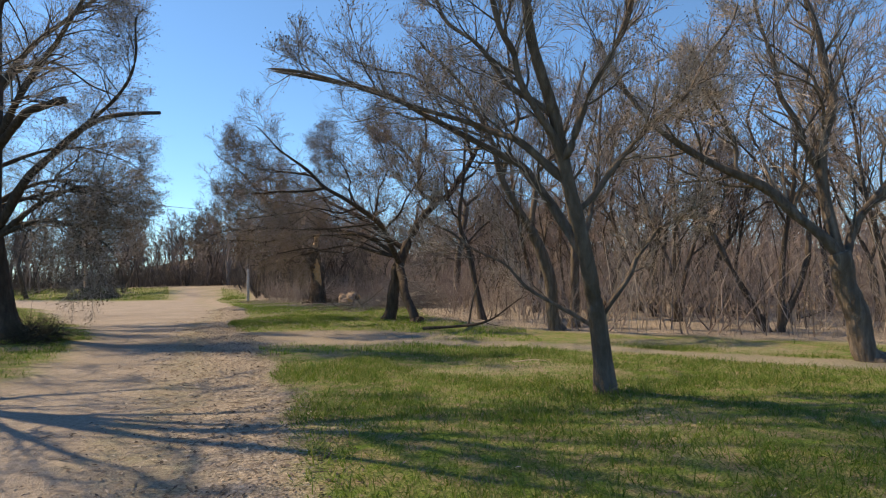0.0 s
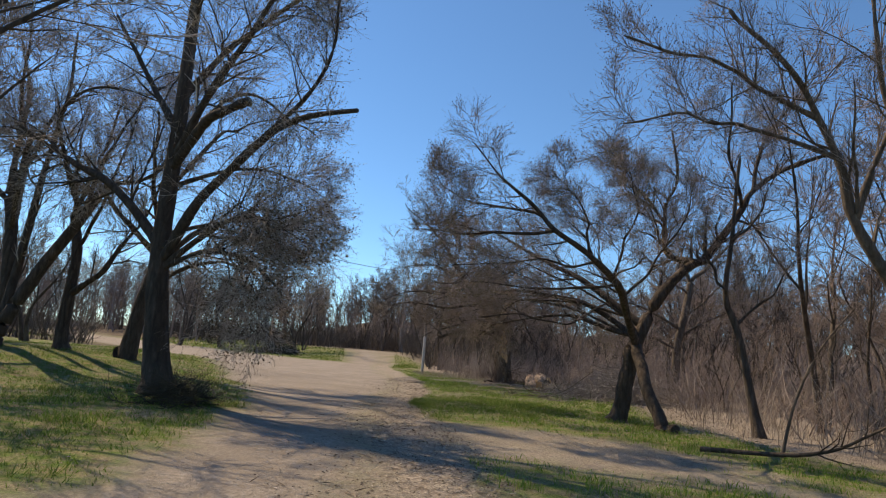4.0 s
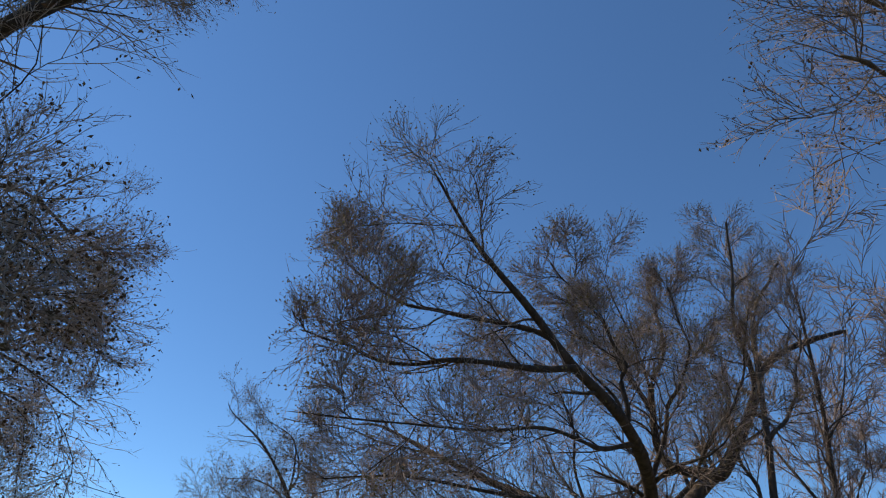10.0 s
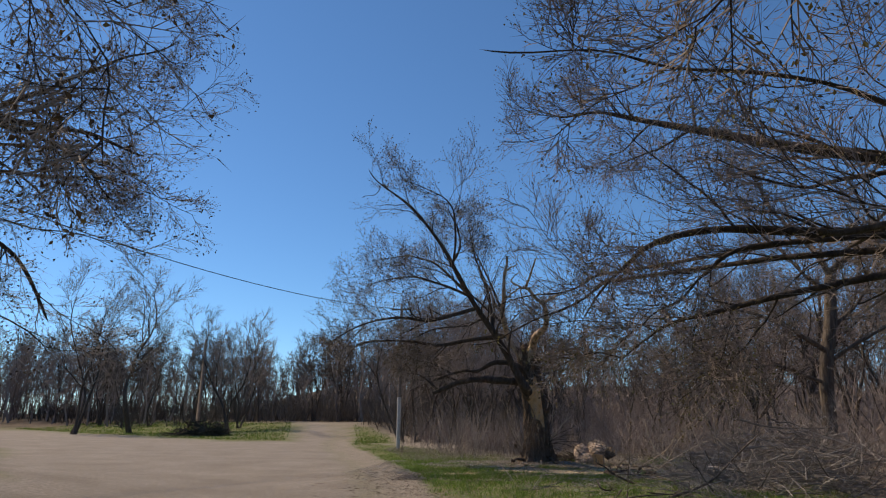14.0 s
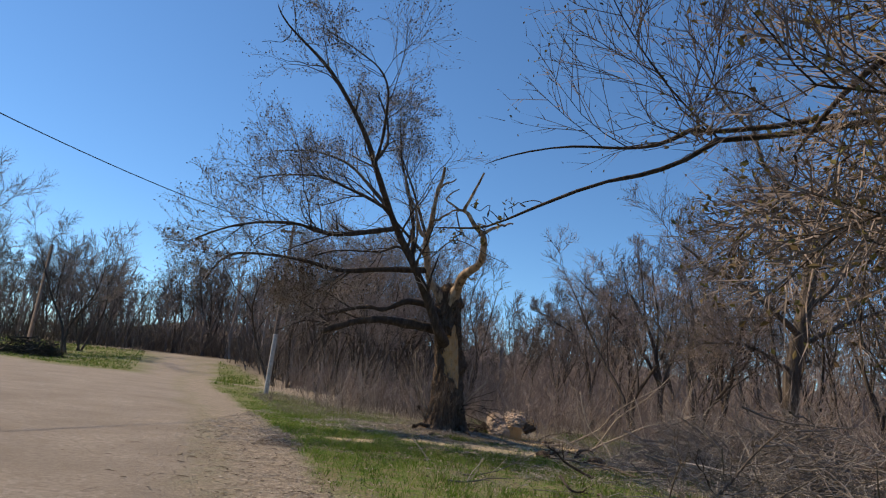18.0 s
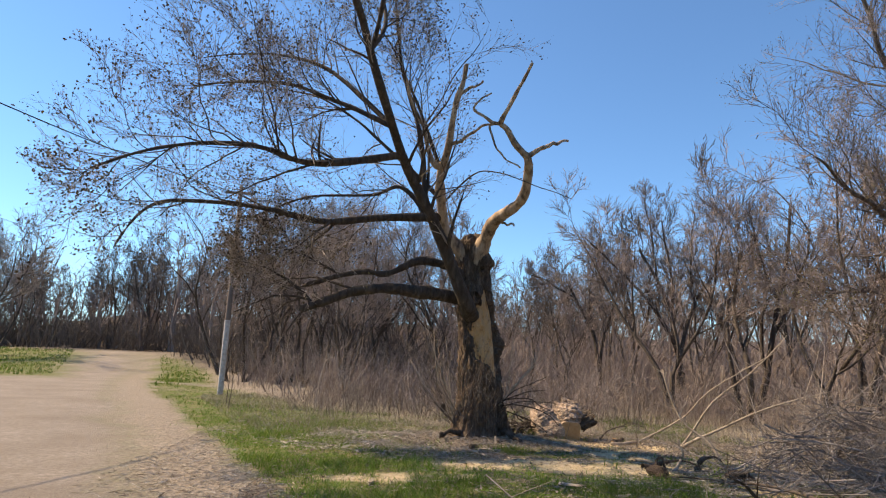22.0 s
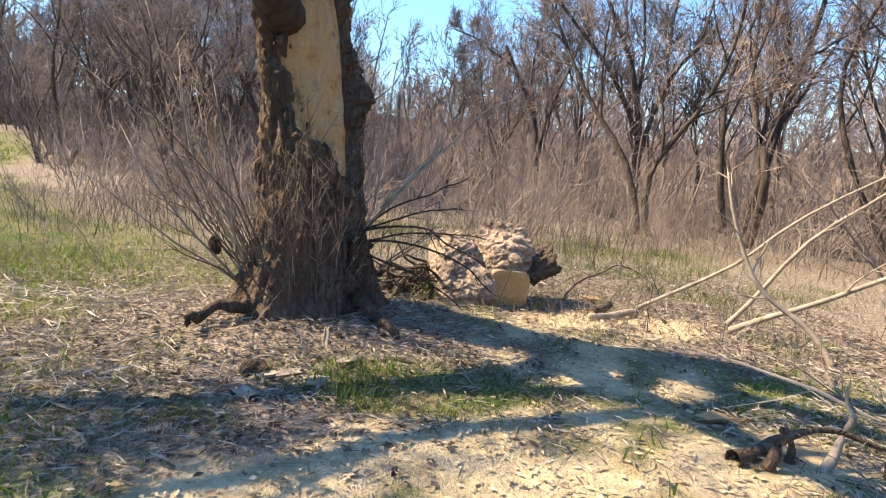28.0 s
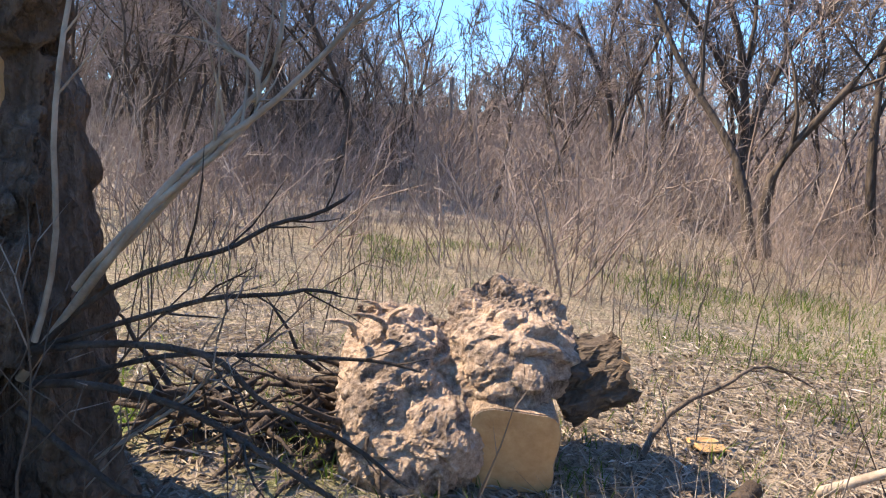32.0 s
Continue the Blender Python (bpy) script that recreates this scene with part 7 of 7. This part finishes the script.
def utility_pole(x, y, h, r, white, label, arms):
    root = thing("utility_pole", (x, y, ground_at(x, y) - 0.05), label, "utility pole")
    turned("shaft", [(r, 0), (r * 0.97, white), (r * 0.62, h), (0.0, h + 0.02)], CONCRETE, root)
    if white:
        turned("painted_foot", [(r + 0.006, 0), (r + 0.004, white * 0.5), (r * 0.98 + 0.004, white)], WHITEWASH, root, label="whitewashed foot")
    if arms:
        bm = bmesh.new()
        bmesh.ops.create_cube(bm, size=1)
        bmesh.ops.scale(bm, vec=(1.1, 0.08, 0.09), verts=bm.verts)
        bmesh.ops.bevel(bm, geom=bm.edges[:], offset=0.012, segments=2, affect='EDGES')
        me = bpy.data.meshes.new("cross_arm")
        bm.to_mesh(me)
        bm.free()
        me.materials.append(CONCRETE)
        arm = part("cross_arm", me, root)
        arm.location = (0, -0.1, h - 0.35)
        for dx in (-0.45, 0.45):
            turned("insulator", [(0.0, 0), (0.03, 0.0), (0.035, 0.03), (0.022, 0.05), (0.035, 0.08), (0.02, 0.12), (0, 0.13)], WHITEWASH, arm, (dx, 0, 0.05), "white insulator", 10)
    return root


utility_pole(-16.7, 49.9, 7.8, 0.1, 2.7, "weathered grey pole with a whitewashed foot beside the road", True)
utility_pole(-5.7, 60.4, 4.0, 0.12, 0, "weathered grey pole in the thicket", False)
utility_pole(-24.3, 22.2, 8.2, 0.15, 1.5, "weathered grey pole with a whitewashed foot by the verge", True)
utility_pole(-47, 78, 9.5, 0.2, 0, "weathered grey pole before the far woods", False)


def wire(a, b, sag):
    t = np.linspace(0, 1, 24)[:, None]
    P = (np.array(a) * (1 - t) + np.array(b) * t - np.array([0, 0, 1]) * 4 * sag * t * (1 - t))[None]
    tagged(new("overhead_wire", mesh_np("wire", *tubes(P, np.full((1, 24), 0.016), 5), CABLE, True)), "black overhead wire hung between two poles", "wire")


wire((-16.9, 50.2, 7.5), (-24.3, 22.3, 7.9), 1.0)


def pylon(x, y, h):
    root = thing("pylon", (x, y, ground_at(x, y) - 0.2), "distant steel lattice pylon above the woods", "pylon")
    w0, w1 = h * 0.09, h * 0.012
    for sx, sy in ((-1, -1), (1, -1), (1, 1), (-1, 1)):
        P = np.array([[(sx * w0, sy * w0, 0), (sx * (w0 + w1) / 2, sy * (w0 + w1) / 2, h / 2), (sx * w1, sy * w1, h)]])
        part("leg", mesh_np("leg", *tubes(P, np.full((1, 3), 0.12), 4), STEEL), root)
    levels = [h * q for q in (0.1, 0.25, 0.4, 0.55, 0.68, 0.8, 0.9)]
    for z0, z1 in zip(levels[:-1], levels[1:]):
        a0, a1 = w0 + (w1 - w0) * z0 / h, w0 + (w1 - w0) * z1 / h
        P = np.array([[(-a0, -a0, z0), (0, -(a0 + a1) / 2, (z0 + z1) / 2), (a1, -a1, z1)], [(a0, -a0, z0), (0, -(a0 + a1) / 2, (z0 + z1) / 2), (-a1, -a1, z1)]], float)
        part("brace", mesh_np("brace", *tubes(P, np.full((2, 3), 0.07), 4), STEEL), root)
    for z in (0.72, 0.86):
        P = np.array([[(-h * 0.1, 0, h * z), (0, 0, h * z + 0.3), (h * 0.1, 0, h * z)]], float)
        part("cross_arm", mesh_np("cross_arm", *tubes(P, np.full((1, 3), 0.1), 4), STEEL), root)


pylon(27.5, 290, 27)


# ---- sapling by the pole ----
def sapling(x, y, h, seed):
    rng = np.random.default_rng(seed)
    root = thing("sapling", (x, y, ground_at(x, y) - 0.02), "thin bare sapling in the grass beside the road", "sapling", "saplings")
    P, R = bent(rng, [(0, 0, 0), (0.03, 0, h * 0.5), (-0.02, 0.04, h)], 0.016, 0.005, 8, 0.015)
    P1, R1, _ = kids(rng, P, R, 10, h * 0.3, 35, 4, 0.2, 0.25, 0.6, 0.12, 0.4, 0.003)
    P2, R2, _ = kids(rng, P1, R1, 4, h * 0.1, 40, 2, 0.1, 0.2, 0.7, 0.1, 0.5, 0.0025)
    part("stem", mesh_np("stem", *tubes(P, R, 7), BARK_GREY, True), root)
    part("spray", mesh_np("spray", *join([tubes(P1, R1, 3), tubes(P2, R2, 3)]), SHOOT), root)


sapling(-15.4, 46.0, 1.3, 301)
sapling(-14.8, 44.0, 0.9, 302)


# ---- grass, straw, litter ----
def blades(name, x, y, h, w, lean, mat, label, category, seed, mid=True):
    rng = np.random.default_rng(seed)
    n = len(x)
    z = gz(x, y)
    a, b = rng.uniform(0, 6.28, n), rng.uniform(0, 6.28, n)
    h = h * rng.uniform(0.5, 1.3, n) * np.clip(1 + 2.2 * fbm(x * 1.3, y * 1.3, 91, 3), 0.4, 1.7)
    base = np.stack([x, y, z - 0.01], axis=1)
    side = np.stack([np.cos(a), np.sin(a), np.zeros(n)], axis=1) * (w * rng.uniform(0.6, 1.4, n))[:, None]
    out = np.stack([np.cos(b), np.sin(b), np.zeros(n)], axis=1) * (h * lean * rng.uniform(0.3, 1.3, n))[:, None]
    upv = np.array([0, 0, 1.0])
    m_ = base + out * 0.35 + upv * (h * 0.6)[:, None]
    tip = base + out + upv * (h * np.sqrt(np.clip(1 - (lean * 0.6) ** 2, 0.1, 1)))[:, None]
    v = np.stack([base - side, base + side, m_ + side * 0.7, m_ - side * 0.7, tip], axis=1).reshape(-1, 3)
    o = np.arange(n)[:, None] * 5
    f = np.concatenate([o + [0, 1, 2], o + [0, 2, 3], o + [3, 2, 4]])
    if not mid:
        v, f = np.stack([base - side, base + side, tip], axis=1).reshape(-1, 3), np.arange(3 * n).reshape(-1, 3)
    tagged(new(name, mesh_np(name, v, f, mat)), label, category, kind="stuff")


def sown(rng, n, x0, x1, y0, y1, share):
    x, y = rng.uniform(x0, x1, n), rng.uniform(y0, y1, n)
    k = rng.random(n) < share(x, y)
    return x[k], y[k]


def green_share(x, y):
    road, lit, saw = cover(x, y)
    return np.clip(((1 - 1.3 * road) * (1 - 0.96 * lit) * (1 - saw) - 0.2) * 1.25, 0, 1) * (0.35 + 0.65 * step(-0.12, 0.1, fbm(x * 1.1, y * 1.1, 41)))


rng = np.random.default_rng(77)
def start_lawn(x, y):
    return green_share(x, y) * step(0.0, 0.35, blob(x, y, 2.6, 6.8, 8.2, 7.4) + fbm(x * 0.8, y * 0.8, 77) * 0.4)


x, y = sown(rng, 420000, -6, 12, -1.5, 16, start_lawn)
blades("grass", x, y, 0.075, 0.0065, 1.2, GRASS, "low green spring grass and weeds beside the dirt road", "grass", 1, False)
x, y = sown(rng, 90000, -6, 12, -1.5, 16, start_lawn)
blades("grass", x, y, 0.12, 0.0035, 0.8, GRASS, "taller blades of spring grass beside the dirt road", "grass", 20)
x, y = sown(rng, 60000, -11.5, -2.5, 32.6, 36, lambda x, y: step(0.0, 0.3, blob(x, y, -7.0, 34.2, 4.0, 1.2) + fbm(x * 2, y * 2, 83) * 0.7) * (1 - cover(x, y)[2]) * (road_depth(x, y) < -0.2))
blades("grass", x, y, 0.1, 0.005, 0.9, GRASS, "lush strip of grass before the sawdust", "grass", 21, False)
x, y = sown(rng, 230000, -13, 2, 12, 42, lambda x, y: green_share(x, y) * (0.12 + 0.88 * step(-0.06, 0.08, fbm(x * 5, y * 5, 97, 3))))
blades("grass", x, y, 0.1, 0.0055, 0.85, GRASS_SHORT, "short patchy spring grass mixed with dry blades", "grass", 2)
x, y = sown(rng, 95000, -24, -6, 8, 27, green_share)
blades("grass", x, y, 0.1, 0.007, 0.8, GRASS, "green grass on the verge under a large tree", "grass", 3, False)
x, y = sown(rng, 45000, -24, -10, 36, 60, green_share)
blades("grass", x, y, 0.09, 0.008, 0.8, GRASS, "green grass on the verge by the pole", "grass", 4, False)
x, y = sown(rng, 80000, -75, -20, 54, 98, lambda x, y: green_share(x, y) * (road_depth(x, y) < -0.5))
blades("grass", x, y, 0.16, 0.03, 0.7, GRASS, "bright grass along the far side of the road", "grass", 5, False)

x, y = sown(rng, 44000, -13, -4.5, 34.5, 39.2, lambda x, y: step(0.05, 0.2, fbm(x * 1.4, y * 1.4, 63)) * (1 - cover(x, y)[2]) * (road_depth(x, y) < -0.3))
blades("grass", x, y, 0.08, 0.0036, 0.95, GRASS, "small tufts of grass in the litter", "grass", 19, False)
x, y = sown(rng, 6000, -9.2, -6.6, 37.0, 38.4, lambda x, y: step(-0.05, 0.4, blob(x, y, -7.9, 37.7, 1.05, 0.6, -10) + fbm(x * 3, y * 3, 43) * 0.9) * (1 - cover(x, y)[2]))
blades("grass", x, y, 0.11, 0.0028, 1.0, GRASS, "tuft of fresh grass before the old tree", "grass", 11)
x, y = sown(rng, 26000, -8.2, -1.5, 39.6, 47, lambda x, y: step(0.0, 0.2, fbm(x * 0.7, y * 0.7, 57)) * (1 - cover(x, y)[2]))
blades("grass", x, y, 0.14, 0.0035, 0.9, GRASS, "patches of fresh grass in the dry meadow", "grass", 13)
x, y = sown(rng, 12000, -6.0, -2.5, 37.4, 43, lambda x, y: step(0.0, 0.2, fbm(x * 0.9, y * 0.9, 47)))
blades("grass", x, y, 0.13, 0.003, 0.9, GRASS, "fresh grass among the cut branches", "grass", 12)


x, y = sown(rng, 70000, -15.5, -8.6, 31, 44.5, lambda x, y: (road_depth(x, y) < -0.35) * (1 - cover(x, y)[2]) * step(0.0, 0.25, blob(x, y, -12.2, 37.5, 2.8, 7.5, 22) + fbm(x * 1.5, y * 1.5, 87) * 0.7))
blades("grass", x, y, 0.085, 0.005, 0.9, GRASS_SHORT, "bright short grass between the road and the old tree", "grass", 22, False)


x, y = sown(rng, 60000, -10.5, 0, 21, 35, lambda x, y: green_share(x, y) * step(0.0, 0.1, fbm(x * 2.6, y * 2.6, 107, 3)))
blades("grass", x, y, 0.14, 0.0045, 0.9, GRASS, "darker tufts of lush grass in the short turf", "grass", 23)


def litter_share(x, y):
    road, lit, saw = cover(x, y)
    return np.clip(lit * (1 - 0.7 * road) + 0.05 * (1 - road), 0, 1)


def flakes(name, x, y, l, w, mat, label, category, seed, lift=0.012, tilt=0.1):
    """Flat bits lying about: leaves, bark and chips."""
    rng = np.random.default_rng(seed)
    n = len(x)
    a = rng.uniform(0, 6.28, n)
    l, w = l * rng.uniform(0.4, 1.5, n), w * rng.uniform(0.5, 1.5, n)
    u = np.stack([np.cos(a), np.sin(a), rng.normal(size=n) * tilt], axis=1) * l[:, None]
    s = np.stack([-np.sin(a), np.cos(a), rng.normal(size=n) * tilt * 1.5], axis=1) * w[:, None]
    c = np.stack([x, y, gz(x, y) + lift], axis=1)
    v = np.stack([c - u, c + s + [0, 0, 0.006], c + u, c - s], axis=1).reshape(-1, 3)
    o = np.arange(n)[:, None] * 4
    tagged(new(name, mesh_np(name, v, np.concatenate([o + [0, 1, 2], o + [0, 2, 3]]), mat)), label, category, kind="stuff")


x, y = sown(rng, 64000, -14, 3, 2, 43, litter_share)
flakes("leaf_litter", x, y, 0.022, 0.009, LITTER, "dry leaves and bark bits scattered on the ground", "leaf litter", 6)
x, y = sown(rng, 30000, -14, 1, 2, 36, lambda x, y: step(2.4, 0.4, seg_dist(x, y, ROAD_RIGHT[1:-3])) * (road_depth(x, y) > -0.3))
flakes("twig_bits", x, y, 0.045, 0.007, STRAW, "pale straw and twig bits strewn along the road's edge", "twig bits", 14)
# litter at the road's edge, its dark colour also standing in for shade
x, y = sown(rng, 26000, -9, 2, 1, 21, lambda x, y: step(2.6, 0.5, seg_dist(x, y, ROAD_RIGHT[1:8])) * (road_depth(x, y) > -0.5) * (0.3 + 0.7 * step(-0.1, 0.1, fbm(x, y, 127))))
flakes("leaf_litter", x, y, 0.02, 0.011, DARK_LITTER, "dark rotted leaves along the road's edge, partly painted shade", "leaf litter", 30, 0.012, 0.2)
x, y = sown(rng, 4500, -14, 1, 2, 36, lambda x, y: step(3.0, 0.6, seg_dist(x, y, ROAD_RIGHT[1:-3])) * (road_depth(x, y) > -0.2))
flakes("twig_bits", x, y, 0.1, 0.009, DARK_LITTER, "dark broken twigs strewn along the road's edge", "twig bits", 15)
x, y = sown(rng, 40000, -9.5, -3.5, 19.5, 27.5, lambda x, y: green_share(x, y) * step(0.0, 0.4, blob(x, y, -6.3, 23.5, 3.2, 4.0)))
blades("grass", x, y, 0.12, 0.004, 0.8, GRASS, "lush strip of grass under a leaning tree", "grass", 16)
x, y = sown(rng, 60000, -12, -3, 33, 42, lambda x, y: np.clip(litter_share(x, y) + 0.12, 0, 1) * (1 - 0.85 * cover(x, y)[2]))
flakes("straw", x, y, 0.045, 0.0042, STRAW, "dry stalks and needles of straw on the ground", "straw", 7, 0.02, 0.22)
x, y = sown(rng, 32000, -14, -2, 33, 43, lambda x, y: np.clip(litter_share(x, y) + 0.3 * step(37.5, 39, y), 0, 1) * (1 - 0.95 * cover(x, y)[2]) * (0.25 + 0.75 * step(-0.1, 0.1, fbm(x * 2, y * 2, 27))))
flakes("straw", x, y, 0.055, 0.0026, PALE_STRAW, "bleached broken stalks lying criss-cross round the old tree", "straw", 27, 0.03, 0.16)
x, y = sown(rng, 26000, -7.5, -1.0, 32.5, 37.6, lambda x, y: (0.25 + 0.75 * litter_share(x, y)) * (1 - 0.9 * cover(x, y)[2]) * (road_depth(x, y) < -0.3))
flakes("straw", x, y, 0.05, 0.004, PALE_STRAW, "bleached straw and bark bits round the cut branches", "straw", 28, 0.03, 0.16)
x, y = sown(rng, 15000, -12, -3, 33, 42, lambda x, y: np.clip(litter_share(x, y), 0, 1) * (1 - 0.8 * cover(x, y)[2]))
flakes("leaf_litter", x, y, 0.028, 0.018, DARK_LITTER, "dark old leaves and bark under the tree", "leaf litter", 17, 0.012, 0.25)
x, y = sown(rng, 3600, -12.5, -9.3, 37.2, 40.8, lambda x, y: step(-9.4, -10.2, x) * step(3.0, 1.6, np.hypot(x + 10.4, y - 39.2)) * (0.3 + 0.7 * step(-0.1, 0.15, fbm(x * 1.4, y * 1.4, 131))) * (road_depth(x, y) < -0.8))
flakes("straw", x, y, 0.09, 0.005, PALE_STRAW, "long bleached straw lying under the old tree", "straw", 33, 0.03, 0.25)
x, y = sown(rng, 16000, -15, -3, 40.3, 47, lambda x, y: step(0.0, 0.16, fbm(x * 0.55, y * 0.9, 137)))
blades("grass", x, y, 0.12, 0.004, 0.8, GRASS, "fresh green patches in the dry meadow", "grass", 34)
x, y = sown(rng, 14000, -10, 1, 19, 36, lambda x, y: np.clip(0.3 + litter_share(x, y), 0, 1) * (road_depth(x, y) < 0.3))
flakes("straw", x, y, 0.05, 0.006, STRAW, "dry straw lying in the short grass", "straw", 18, 0.03, 0.3)
x, y = sown(rng, 5200, -11, 0, 20, 35, lambda x, y: (road_depth(x, y) < 0.2) * (0.3 + 0.7 * step(-0.05, 0.1, fbm(x * 1.2, y * 1.2, 117))))
flakes("leaf_litter", x, y, 0.02, 0.011, LITTER, "pale dead leaves lying in the grass", "leaf litter", 29, 0.05, 0.3)
x, y = sown(rng, 14000, -12, -4, 34, 41, lambda x, y: np.clip(cover(x, y)[2] + 0.03, 0, 1))
flakes("wood_chips", x, y, 0.022, 0.01, CHIPS, "fresh pale wood chips and sawdust", "wood chips", 8)
x, y = sown(rng, 30000, -22, 10, 14, 62, lambda x, y: (road_depth(x, y) < -1.0) * step(-0.6, 1.0, x - np.interp(y, WOODS_Y, WOODS_X)) * step(7.5, 3.0, x - np.interp(y, WOODS_Y, WOODS_X)) * step(-0.15, 0.1, fbm(x * 0.8, y * 0.8, 51)))
blades("dry_grass", x, y, 0.45, 0.004, 0.6, STRAW, "tall dry straw at the edge of the thicket", "dry grass", 9, False)
x, y = sown(rng, 55000, -17, 1, 37, 50, lambda x, y: (np.hypot(x + 8.7, y - 39.5) > 0.8) * step(38.2, 40.4, y) * (road_depth(x, y) < -1.2))
blades("dry_grass", x, y, 0.22, 0.003, 0.9, STRAW, "dry straw behind the old tree", "dry grass", 10, False)


def stalks(rng, n, x0, x1, y0, y1, ok, height, label):
    """Thin upright dead stalks with a few side shoots."""
    x, y = sown(rng, n, x0, x1, y0, y1, ok)
    n = len(x)
    d = np.stack([rng.normal(size=n) * 0.18, rng.normal(size=n) * 0.18, np.ones(n)], axis=1)
    h = (height * rng.uniform(0.4, 1.25, n))[:, None]
    p = np.stack([x, y, gz(x, y) - 0.02], axis=1)
    P = np.stack([p, p + d * h * 0.5, p + d * h + rng.normal(size=(n, 3)) * 0.06], axis=1)
    R = rng.uniform(0.003, 0.007, (n, 1)) * np.array([[1, 0.8, 0.4]])
    P1, R1, _ = kids(rng, P, R, 3, height * 0.3, 35, 2, 0.15, 0.4, 0.7, 0.1, 0.5, 0.003)
    tagged(new("dry_stalks", mesh_np("dry_stalks", *join([tubes(P, R, 3), tubes(P1, R1, 3)]), SHOOT)), label, "dry stalks", kind="stuff")


stalks(rng, 2600, -13, 5, 40.6, 56, lambda x, y: step(40.6, 43, y) * (0.4 + 0.6 * step(-0.1, 0.15, fbm(x * 0.6, y * 0.6, 71))), 0.75, "thin dead stalks standing in the meadow behind the tree")
stalks(rng, 3000, -20, 9, 12, 50, lambda x, y: (road_depth(x, y) < -1.2) * step(-0.3, 0.8, x - np.interp(y, WOODS_Y, WOODS_X)) * step(4.0, 2.0, x - np.interp(y, WOODS_Y, WOODS_X)), 0.8, "thin dead stalks along the edge of the thicket")
